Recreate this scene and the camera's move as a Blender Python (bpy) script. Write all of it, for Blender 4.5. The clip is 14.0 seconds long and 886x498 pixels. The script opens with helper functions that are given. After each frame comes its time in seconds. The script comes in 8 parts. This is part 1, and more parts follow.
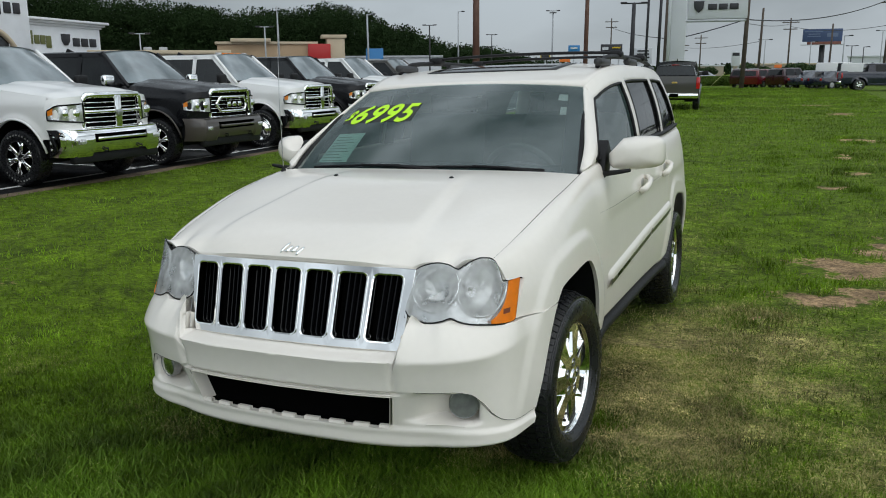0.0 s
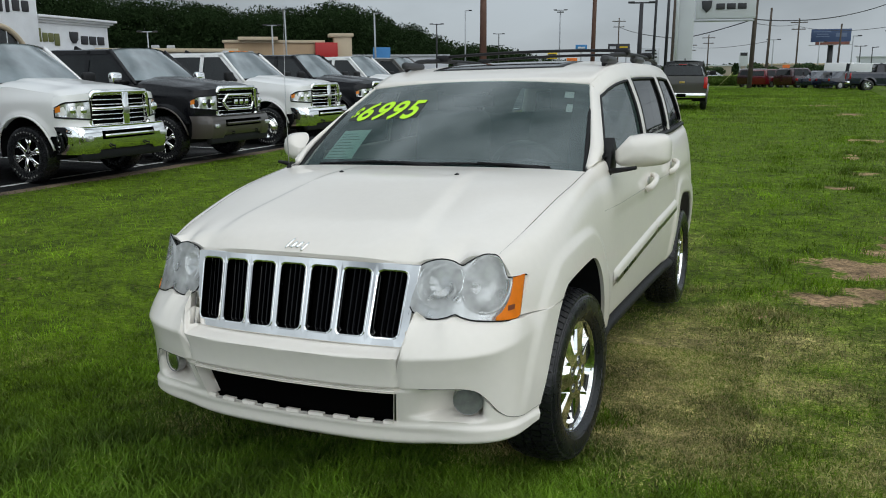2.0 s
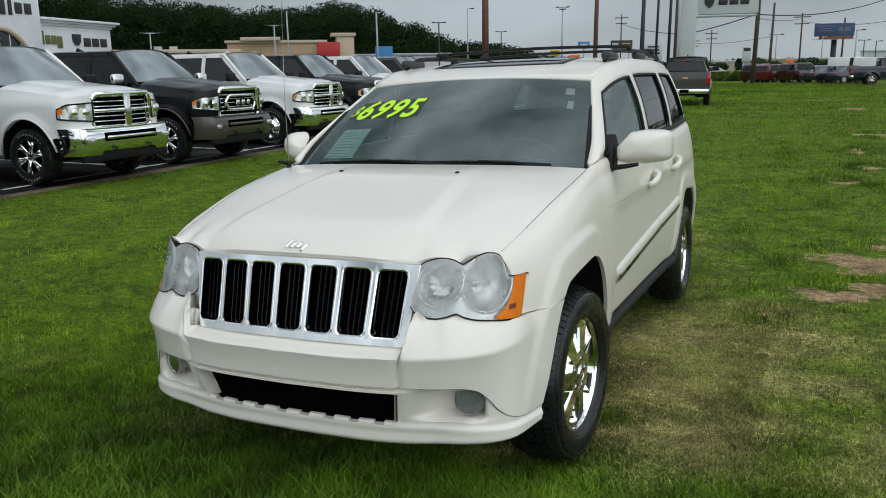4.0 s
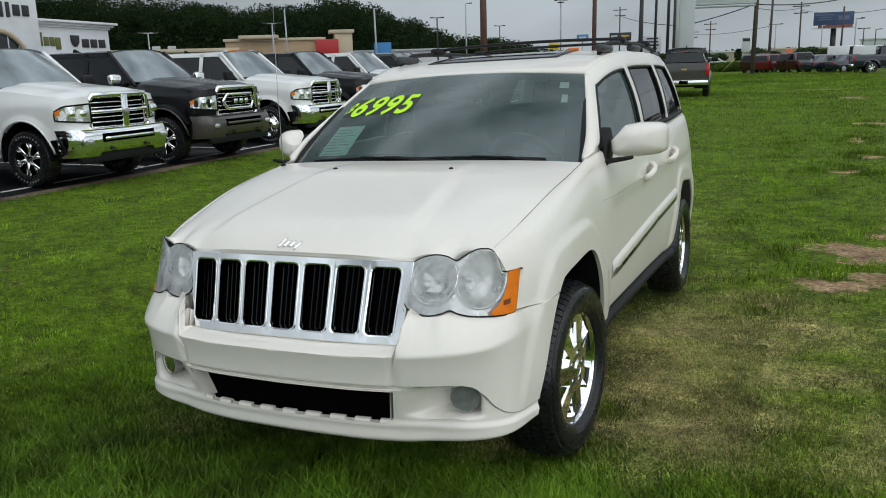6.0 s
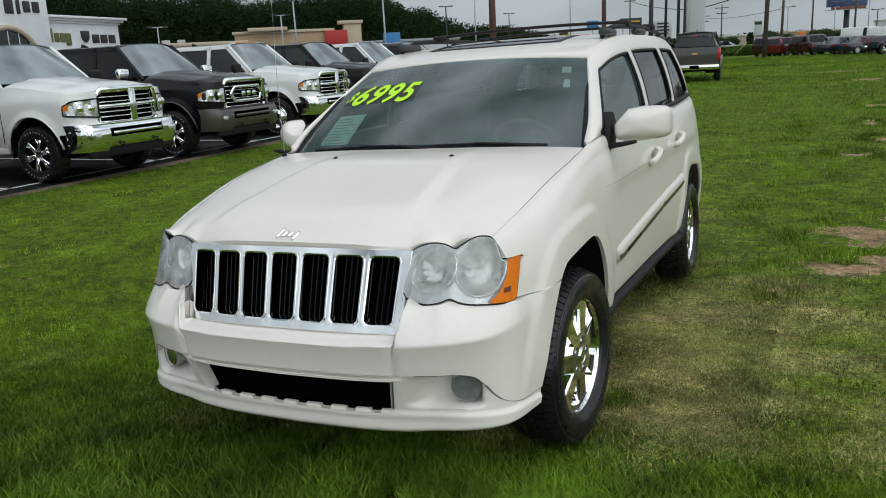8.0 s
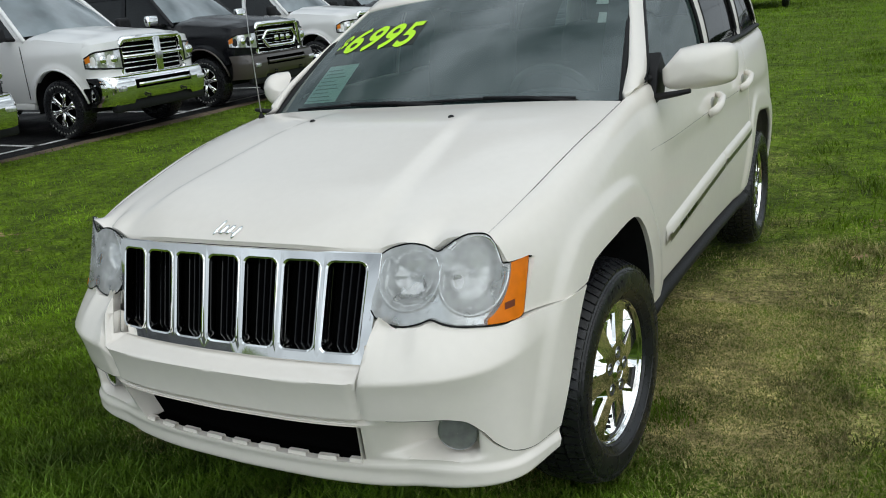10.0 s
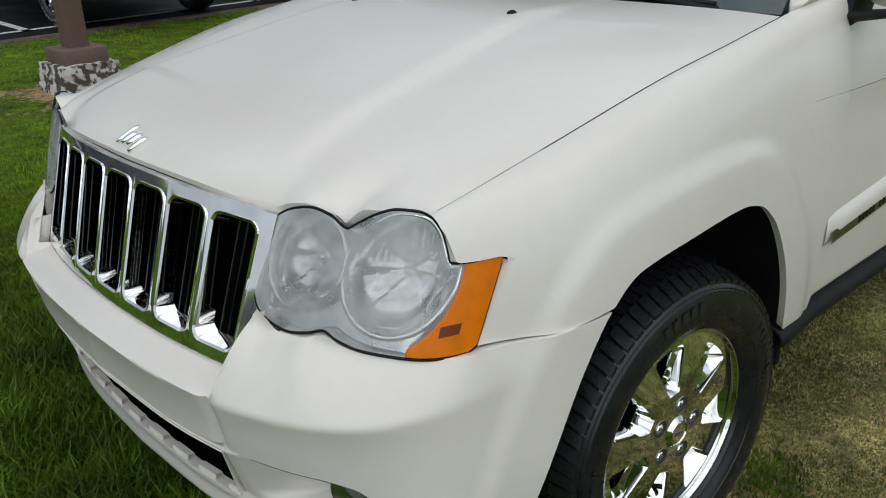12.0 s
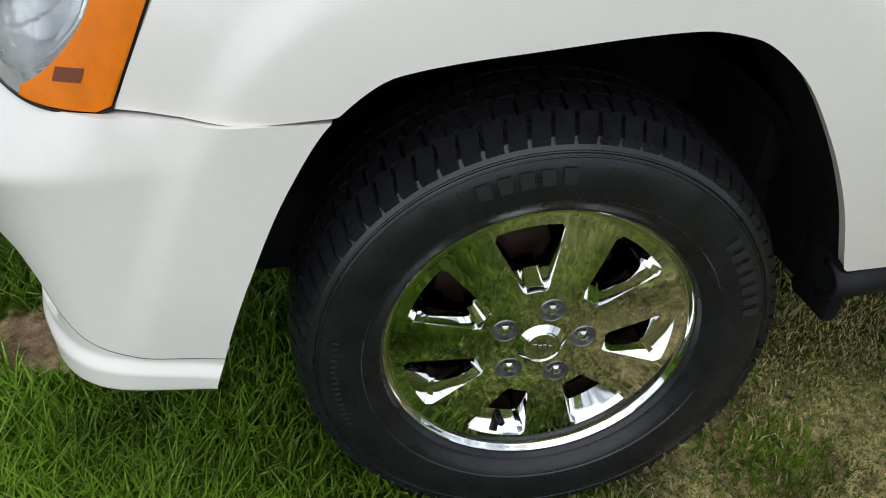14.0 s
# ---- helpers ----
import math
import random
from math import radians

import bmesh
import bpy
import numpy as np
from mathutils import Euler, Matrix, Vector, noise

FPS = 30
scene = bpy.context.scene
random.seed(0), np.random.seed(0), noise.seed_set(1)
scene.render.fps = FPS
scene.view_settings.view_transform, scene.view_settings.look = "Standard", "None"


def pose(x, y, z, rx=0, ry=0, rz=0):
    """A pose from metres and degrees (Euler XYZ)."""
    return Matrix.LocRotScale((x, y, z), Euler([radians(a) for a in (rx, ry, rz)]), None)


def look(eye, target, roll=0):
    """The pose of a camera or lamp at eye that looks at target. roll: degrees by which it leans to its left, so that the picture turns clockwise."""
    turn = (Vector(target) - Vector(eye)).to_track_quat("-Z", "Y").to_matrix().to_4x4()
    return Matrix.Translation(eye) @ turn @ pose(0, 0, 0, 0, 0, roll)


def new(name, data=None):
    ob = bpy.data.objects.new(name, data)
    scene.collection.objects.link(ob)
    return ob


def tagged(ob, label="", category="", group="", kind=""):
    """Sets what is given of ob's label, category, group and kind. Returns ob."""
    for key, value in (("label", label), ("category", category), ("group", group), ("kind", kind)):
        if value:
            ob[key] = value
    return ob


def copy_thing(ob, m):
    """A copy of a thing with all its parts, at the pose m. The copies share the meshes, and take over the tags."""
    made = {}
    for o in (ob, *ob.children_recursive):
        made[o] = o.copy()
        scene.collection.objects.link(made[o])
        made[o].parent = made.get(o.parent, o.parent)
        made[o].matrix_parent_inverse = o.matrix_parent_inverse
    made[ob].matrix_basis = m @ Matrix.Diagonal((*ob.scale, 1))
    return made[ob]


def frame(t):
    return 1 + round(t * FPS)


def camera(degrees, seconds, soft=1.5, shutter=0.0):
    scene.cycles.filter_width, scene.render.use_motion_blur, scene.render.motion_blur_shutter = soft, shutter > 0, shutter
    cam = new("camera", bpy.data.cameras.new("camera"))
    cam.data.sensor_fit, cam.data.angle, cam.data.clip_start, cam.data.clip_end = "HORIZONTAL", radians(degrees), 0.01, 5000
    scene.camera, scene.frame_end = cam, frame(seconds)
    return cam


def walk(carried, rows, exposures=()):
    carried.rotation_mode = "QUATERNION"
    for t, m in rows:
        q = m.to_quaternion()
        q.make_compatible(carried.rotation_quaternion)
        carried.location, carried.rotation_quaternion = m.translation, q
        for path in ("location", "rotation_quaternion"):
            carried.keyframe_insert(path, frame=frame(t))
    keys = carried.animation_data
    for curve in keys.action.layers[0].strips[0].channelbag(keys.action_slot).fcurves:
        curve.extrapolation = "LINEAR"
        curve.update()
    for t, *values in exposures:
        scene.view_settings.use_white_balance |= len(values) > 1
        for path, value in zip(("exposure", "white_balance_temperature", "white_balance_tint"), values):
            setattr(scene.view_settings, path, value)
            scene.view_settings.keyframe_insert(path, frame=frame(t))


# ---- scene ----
cam = camera(56.5, 14.0, soft=1.0)
# the lawn under the vehicle tilts a little: CAR takes the vehicle's own axes into the level world
CAR = Matrix.Rotation(-radians(1.43), 4, "Y") @ Matrix.Rotation(-radians(1.60), 4, "X")
PATH = [
    (0, (1.679, -3.183, 1.486), (0.89, -1.38, 1.136), -1.1),
    (0.5, (1.676, -3.178, 1.484), (0.882, -1.375, 1.135), -0.9),
    (1, (1.676, -3.18, 1.481), (0.882, -1.378, 1.131), -0.8),
    (1.5, (1.677, -3.178, 1.477), (0.88, -1.378, 1.125), -0.7),
    (2, (1.682, -3.179, 1.475), (0.879, -1.381, 1.123), -0.9),
    (2.5, (1.682, -3.169, 1.475), (0.881, -1.37, 1.123), -0.8),
    (3, (1.679, -3.162, 1.474), (0.875, -1.366, 1.122), -1.0),
    (5.5, (1.705, -3.135, 1.472), (0.89, -1.346, 1.109), -2.1),
    (6, (1.708, -3.13, 1.473), (0.892, -1.341, 1.107), -2.4),
    (6.5, (1.708, -3.136, 1.473), (0.884, -1.351, 1.104), -2.9),
    (7, (1.712, -3.127, 1.469), (0.874, -1.349, 1.101), -3.5),
    (7.5, (1.725, -3.119, 1.465), (0.884, -1.343, 1.094), -3.9),
    (8, (1.737, -3.083, 1.459), (0.894, -1.311, 1.07), -3.4),
    (8.2, (1.753, -3.059, 1.455), (0.905, -1.292, 1.053), -3.8),
    (10.3, (1.587, -2.203, 1.448), (0.58, -0.558, 0.917), -5.3),
    (10.5, (1.579, -2.129, 1.437), (0.525, -0.514, 0.904), -4.7),
    (10.8, (1.552, -2.002, 1.422), (0.441, -0.431, 0.877), -3.3),
    (11, (1.526, -1.887, 1.42), (0.386, -0.341, 0.863), -2.9),
    (11.3, (1.493, -1.728, 1.413), (0.337, -0.214, 0.801), -2.9),
    (11.5, (1.495, -1.633, 1.402), (0.303, -0.182, 0.714), -3.4),
    (11.8, (1.559, -1.454, 1.349), (0.274, -0.094, 0.641), -1.8),
    (12, (1.594, -1.345, 1.364), (0.235, -0.078, 0.622), -1.2),
    (12.3, (1.629, -1.189, 1.306), (0.192, -0.062, 0.492), -1.7),
    (12.5, (1.613, -1.058, 1.281), (0.19, -0.006, 0.349), -0.4),
    (12.8, (1.599, -0.886, 1.239), (0.165, 0.063, 0.219), 2.0),
    (13, (1.609, -0.801, 1.207), (0.093, -0.006, 0.172), 2.0),
    (13.3, (1.645, -0.641, 1.164), (0.061, -0.035, 0.103), 3.7),
    (13.5, (1.676, -0.481, 1.161), (0.083, -0.044, 0.034), 2.6),
    (13.8, (1.689, -0.435, 1.124), (0.108, 0.03, -0.01), 4.1),
    (14, (1.69, -0.346, 1.153), (0.099, 0.02, -0.002), 1.6),
]
walk(cam, [(t, CAR @ look(eye, target, roll)) for t, eye, target, roll in PATH], [(0, -0.08, 6500, 10), (8.2, -0.08, 6500, 10), (10.5, -0.10, 6500, 10), (11.5, -0.22, 6500, 12), (12.5, -0.32, 6400, 14), (13.0, -0.22, 6320, 15), (13.5, 0.0, 6300, 15), (14, 0.16, 6300, 15)])

# ---------------------------------------------------------------- light: an overcast sky, brighter behind the camera
SUN_DIR = Vector((0.56, -0.34, 0.76)).normalized()
world = bpy.data.worlds.new("overcast_sky")
scene.world = world
world.use_nodes = True
wn, wl = world.node_tree.nodes, world.node_tree.links
wn.clear()


def wnode(kind, **values):
    n = wn.new(kind)
    for k, v in values.items():
        n.inputs[k].default_value = v
    return n


w_out, w_bg = wn.new("ShaderNodeOutputWorld"), wnode("ShaderNodeBackground", Strength=0.86)
w_sky = wn.new("ShaderNodeTexSky")
w_sky.sky_type, w_sky.sun_disc = "NISHITA", False
w_sky.sun_elevation, w_sky.sun_rotation = math.asin(SUN_DIR.z), math.atan2(SUN_DIR.x, SUN_DIR.y)
w_tc = wn.new("ShaderNodeTexCoord")
# cloud cover: soft lumps, and a slow brightening towards the hidden sun
w_map = wnode("ShaderNodeMapping", Scale=(1.0, 1.0, 2.6))
w_noise = wnode("ShaderNodeTexNoise", Scale=2.7, Detail=6.0, Roughness=0.5)
w_lump = wnode("ShaderNodeMapRange", **{"From Min": 0.34, "From Max": 0.68, "To Min": 0.24, "To Max": 1.86})
w_dot = wn.new("ShaderNodeVectorMath")
w_dot.operation = "DOT_PRODUCT"
w_dot.inputs[1].default_value = SUN_DIR
w_glow = wnode("ShaderNodeMapRange", **{"From Min": -0.75, "From Max": 1.0, "To Min": 0.54, "To Max": 1.42})
w_glow.interpolation_type = "SMOOTHSTEP"
w_mul = wn.new("ShaderNodeMath")
w_mul.operation = "MULTIPLY"
w_cloud = wn.new("ShaderNodeVectorMath")
w_cloud.operation = "SCALE"
w_cloud.inputs[0].default_value = (0.87, 0.98, 1.06)
w_dim = wn.new("ShaderNodeVectorMath")
w_dim.operation = "SCALE"
w_dim.inputs["Scale"].default_value = 0.06
w_mix = wn.new("ShaderNodeMix")
w_mix.data_type = "VECTOR"
w_mix.inputs[0].default_value = 0.9
wl.new(w_tc.outputs["Generated"], w_map.inputs["Vector"])
wl.new(w_map.outputs[0], w_noise.inputs["Vector"])
wl.new(w_noise.outputs["Fac"], w_lump.inputs["Value"])
wl.new(w_tc.outputs["Generated"], w_dot.inputs[0])
wl.new(w_dot.outputs["Value"], w_glow.inputs["Value"])
# haze: the cover brightens and loses its lumps towards the horizon
w_xyz = wn.new("ShaderNodeSeparateXYZ")
w_hor = wnode("ShaderNodeMapRange", **{"From Min": 0.0, "From Max": 0.26, "To Min": 0.92, "To Max": 0.80})
w_fade = wnode("ShaderNodeMapRange", **{"From Min": 0.03, "From Max": 0.45, "To Min": 0.25, "To Max": 1.0})
w_flat = wn.new("ShaderNodeMix")
w_flat.data_type = "FLOAT"
w_flat.inputs[2].default_value = 1.0
w_hmul = wn.new("ShaderNodeMath")
w_hmul.operation = "MULTIPLY"
wl.new(w_tc.outputs["Generated"], w_xyz.inputs[0])
wl.new(w_xyz.outputs["Z"], w_hor.inputs["Value"])
wl.new(w_xyz.outputs["Z"], w_fade.inputs["Value"])
wl.new(w_fade.outputs[0], w_flat.inputs[0])
wl.new(w_lump.outputs[0], w_flat.inputs[3])
wl.new(w_flat.outputs[0], w_hmul.inputs[0])
wl.new(w_hor.outputs[0], w_hmul.inputs[1])
wl.new(w_hmul.outputs[0], w_mul.inputs[0])
wl.new(w_glow.outputs[0], w_mul.inputs[1])
wl.new(w_mul.outputs[0], w_cloud.inputs["Scale"])
wl.new(w_sky.outputs[0], w_dim.inputs[0])
wl.new(w_dim.outputs[0], w_mix.inputs[4])
wl.new(w_cloud.outputs[0], w_mix.inputs[5])
wl.new(w_mix.outputs[1], w_bg.inputs["Color"])
wl.new(w_bg.outputs[0], w_out.inputs["Surface"])
sun_data = bpy.data.lights.new("sun", "SUN")
sun_data.energy, sun_data.angle, sun_data.color = 0.95, radians(95), (1.0, 0.965, 0.90)
sun = new("sun", sun_data)
sun.matrix_world = look(40 * SUN_DIR, (0, 0, 0))

# ---------------------------------------------------------------- small helpers
def pchip(*pts):
    """A smooth monotone curve through (x, y) pairs, flat beyond both ends."""
    xs, ys = np.array([p[0] for p in pts], float), np.array([p[1] for p in pts], float)
    h, d = np.diff(xs), np.diff(ys) / np.diff(xs)
    m = np.zeros(len(xs))
    m[0], m[-1] = d[0], d[-1]
    for i in range(1, len(xs) - 1):
        if d[i - 1] * d[i] > 0:
            w1, w2 = 2 * h[i] + h[i - 1], h[i] + 2 * h[i - 1]
            m[i] = (w1 + w2) / (w1 / d[i - 1] + w2 / d[i])

    def f(x):
        x = min(max(x, xs[0]), xs[-1])
        i = min(max(int(np.searchsorted(xs, x)) - 1, 0), len(h) - 1)
        t = (x - xs[i]) / h[i]
        return float((1 + 2 * t) * (1 - t) ** 2 * ys[i] + t * (1 - t) ** 2 * h[i] * m[i] + t * t * (3 - 2 * t) * ys[i + 1] + t * t * (t - 1) * h[i] * m[i + 1])

    return f


def path2(*pts):
    """A smooth curve a in 0..1 -> (x, y) through points, by length."""
    s = [0.0]
    for p, q in zip(pts, pts[1:]):
        s.append(s[-1] + math.hypot(q[0] - p[0], q[1] - p[1]))
    fx = pchip(*[(a / s[-1], p[0]) for a, p in zip(s, pts)])
    fy = pchip(*[(a / s[-1], p[1]) for a, p in zip(s, pts)])
    return lambda a: (fx(a), fy(a))


def step(a, b, x):
    t = min(max((x - a) / (b - a), 0.0), 1.0)
    return t * t * (3 - 2 * t)


def lerp(a, b, t):
    return a + (b - a) * t


def part(name, bm, material, parent, label="", smooth=True, flip=False, sharp=35):
    """Links a bmesh as one mesh object under a thing or part."""
    bmesh.ops.recalc_face_normals(bm, faces=bm.faces) if flip == "auto" else None
    if flip is True:
        bmesh.ops.reverse_faces(bm, faces=bm.faces)
    me = bpy.data.meshes.new(name)
    if smooth:
        for f in bm.faces:
            f.smooth = True
        for e in bm.edges:
            if len(e.link_faces) == 2 and e.calc_face_angle(0) > radians(sharp):
                e.smooth = False
    bm.to_mesh(me)
    bm.free()
    for m in material if isinstance(material, (list, tuple)) else [material]:
        me.materials.append(m)
    ob = new(name, me)
    ob.parent = parent
    if label:
        ob["label"] = label
    return ob


def thick(ob, d):
    m = ob.modifiers.new("thickness", "SOLIDIFY")
    m.thickness, m.offset, m.use_rim = d, -1.0, d > 0.0035
    return ob


def mirrored(ob, parent=None):
    """The same part on the other side of the middle plane x = 0."""
    me = ob.data.copy()
    me.transform(Matrix.Diagonal((-1, 1, 1, 1)))
    me.flip_normals()
    o = new(ob.name.split(".")[0], me)
    o.parent = parent or ob.parent
    o.visible_shadow = ob.visible_shadow
    for m in ob.modifiers:
        if m.type == "SOLIDIFY":
            thick(o, m.thickness)
    if "label" in ob:
        o["label"] = ob["label"]
    return o


def sheet(us, vs, fn, keep=None, bm=None, closed=False):
    """A grid of quads over fn(u, v); keep(u, v) of a cell's middle tells whether it is there."""
    bm = bm or bmesh.new()
    rows = [[bm.verts.new(fn(u, v)) for u in us] for v in vs]
    n = len(us)
    for j in range(len(vs) - 1):
        for i in range(n if closed else n - 1):
            k = (i + 1) % n
            if keep is None or keep((us[i] + us[k]) / 2, (vs[j] + vs[j + 1]) / 2):
                try:
                    bm.faces.new((rows[j][i], rows[j][k], rows[j + 1][k], rows[j + 1][i]))
                except ValueError:
                    pass
    return bm


def clean(bm, d=0.0004):
    bmesh.ops.remove_doubles(bm, verts=bm.verts, dist=d)
    loose = [v for v in bm.verts if not v.link_faces]
    bmesh.ops.delete(bm, geom=loose, context="VERTS")
    return bm


def lin(a, b, n):
    return [a + (b - a) * i / n for i in range(n + 1)]


def block(c, s, bevel=0.0, seg=2, bm=None, turn=None):
    """A box with rounded edges, middle c and sizes s."""
    b2 = bmesh.new()
    bmesh.ops.create_cube(b2, size=1)
    bmesh.ops.scale(b2, vec=s, verts=b2.verts)
    if bevel:
        bmesh.ops.bevel(b2, geom=list(b2.edges), offset=min(bevel, min(s) * 0.49), segments=seg, affect="EDGES", profile=0.5)
    m = Matrix.Translation(c) @ (turn or Matrix())
    b2.transform(m)
    if bm is None:
        return b2
    me = bpy.data.meshes.new("tmp")
    b2.to_mesh(me)
    b2.free()
    bm.from_mesh(me)
    bpy.data.meshes.remove(me)
    return bm


def lathe(profile, n=48, axis="x", bm=None, close=False):
    """Turns (along, radius) pairs round an axis."""
    bm = bm or bmesh.new()
    rings = []
    for a, r in profile:
        ring = []
        for k in range(n):
            c, s = r * math.cos(2 * math.pi * k / n), r * math.sin(2 * math.pi * k / n)
            ring.append(bm.verts.new({"x": (a, c, s), "y": (c, a, s), "z": (c, s, a)}[axis]))
        rings.append(ring)
    for p, q in zip(rings, rings[1:] + ([rings[0]] if close else [])):
        for k in range(n):
            bm.faces.new((p[k], p[(k + 1) % n], q[(k + 1) % n], q[k]))
    return bm


def tube(pts, r, n=8, bm=None, caps=True, flat=1.0):
    """A round bar along points; r a number or one radius a point."""
    bm = bm or bmesh.new()
    pts = [Vector(p) for p in pts]
    rs = r if isinstance(r, (list, tuple)) else [r] * len(pts)
    rings = []
    for i, p in enumerate(pts):
        d = (pts[min(i + 1, len(pts) - 1)] - pts[max(i - 1, 0)]).normalized()
        side = d.cross(Vector((0, 0, 1)))
        side = (side if side.length > 0.05 else d.cross(Vector((0, 1, 0)))).normalized()
        up = side.cross(d)
        rings.append([bm.verts.new(p + rs[i] * (math.cos(2 * math.pi * k / n) * side + flat * math.sin(2 * math.pi * k / n) * up)) for k in range(n)])
    for a, b in zip(rings, rings[1:]):
        for k in range(n):
            bm.faces.new((a[k], a[(k + 1) % n], b[(k + 1) % n], b[k]))
    if caps:
        bm.faces.new(rings[0][::-1])
        bm.faces.new(rings[-1])
    return bm


def prism(outline, y0, y1, axis="y", bm=None, bevel=0.0):
    """Pushes a closed outline of (a, b) pairs along an axis; a, b are the two other axes in xyz order."""
    b2 = bmesh.new()
    def place(a, b, t):
        return {"x": (t, a, b), "y": (a, t, b), "z": (a, b, t)}[axis]
    lo = [b2.verts.new(place(a, b, y0)) for a, b in outline]
    hi = [b2.verts.new(place(a, b, y1)) for a, b in outline]
    n = len(outline)
    for k in range(n):
        b2.faces.new((lo[k], lo[(k + 1) % n], hi[(k + 1) % n], hi[k]))
    b2.faces.new(lo[::-1])
    b2.faces.new(hi)
    bmesh.ops.recalc_face_normals(b2, faces=b2.faces)
    if bevel:
        bmesh.ops.bevel(b2, geom=list(b2.edges), offset=bevel, segments=2, affect="EDGES", profile=0.5)
    if bm is None:
        return b2
    me = bpy.data.meshes.new("tmp")
    b2.to_mesh(me)
    b2.free()
    bm.from_mesh(me)
    bpy.data.meshes.remove(me)
    return bm


# ---------------------------------------------------------------- materials
def shader(name, rgb, rough=0.5, metal=0.0, coat=0.0, spec=0.5, vary=0.0, scale=8.0, bump=0.0, bscale=60.0, rvary=0.0, trans=0.0, ior=1.45, emit=0.0, fine=0.0, object_vary=0.0):
    """A Principled material with colour and roughness that vary at two scales and a fine relief."""
    m = bpy.data.materials.new(name)
    m.use_nodes = True
    nt = m.node_tree
    b = nt.nodes["Principled BSDF"]
    b.inputs["Base Color"].default_value = (*rgb, 1)
    b.inputs["Roughness"].default_value, b.inputs["Metallic"].default_value = rough, metal
    b.inputs["Coat Weight"].default_value, b.inputs["Coat Roughness"].default_value = coat, 0.03
    b.inputs["Specular IOR Level"].default_value, b.inputs["IOR"].default_value = spec, ior
    b.inputs["Transmission Weight"].default_value = trans
    if emit:
        b.inputs["Emission Color"].default_value, b.inputs["Emission Strength"].default_value = (*rgb, 1), emit
    tc = nt.nodes.new("ShaderNodeTexCoord")

    def noise_at(s, detail=4.0):
        n = nt.nodes.new("ShaderNodeTexNoise")
        n.inputs["Scale"].default_value, n.inputs["Detail"].default_value = s, detail
        nt.links.new(tc.outputs["Object"], n.inputs["Vector"])
        return n.outputs["Fac"]

    def ranged(sock, lo, hi):
        r = nt.nodes.new("ShaderNodeMapRange")
        r.inputs["From Min"].default_value, r.inputs["From Max"].default_value = 0.3, 0.7
        r.inputs["To Min"].default_value, r.inputs["To Max"].default_value = lo, hi
        nt.links.new(sock, r.inputs["Value"])
        return r.outputs["Result"]

    if vary or fine or object_vary:
        f = ranged(noise_at(scale), 1 - vary, 1 + vary)
        if fine:
            mu = nt.nodes.new("ShaderNodeMath")
            mu.operation = "MULTIPLY"
            nt.links.new(f, mu.inputs[0])
            nt.links.new(ranged(noise_at(scale * 14, 2.0), 1 - fine, 1 + fine), mu.inputs[1])
            f = mu.outputs[0]
        if object_vary:
            oi, mu = nt.nodes.new("ShaderNodeObjectInfo"), nt.nodes.new("ShaderNodeMath")
            mr = nt.nodes.new("ShaderNodeMapRange")
            mr.inputs["To Min"].default_value, mr.inputs["To Max"].default_value = 1 - object_vary, 1 + object_vary
            nt.links.new(oi.outputs["Random"], mr.inputs["Value"])
            mu.operation = "MULTIPLY"
            nt.links.new(f, mu.inputs[0])
            nt.links.new(mr.outputs[0], mu.inputs[1])
            f = mu.outputs[0]
        vm = nt.nodes.new("ShaderNodeVectorMath")
        vm.operation = "SCALE"
        vm.inputs[0].default_value = rgb
        nt.links.new(f, vm.inputs["Scale"])
        nt.links.new(vm.outputs["Vector"], b.inputs["Base Color"])
    if rvary:
        nt.links.new(ranged(noise_at(scale * 1.7), max(rough - rvary, 0.02), rough + rvary), b.inputs["Roughness"])
    if bump:
        bp = nt.nodes.new("ShaderNodeBump")
        bp.inputs["Strength"].default_value, bp.inputs["Distance"].default_value = bump, 0.01
        nt.links.new(noise_at(bscale), bp.inputs["Height"])
        nt.links.new(bp.outputs["Normal"], b.inputs["Normal"])
    return m


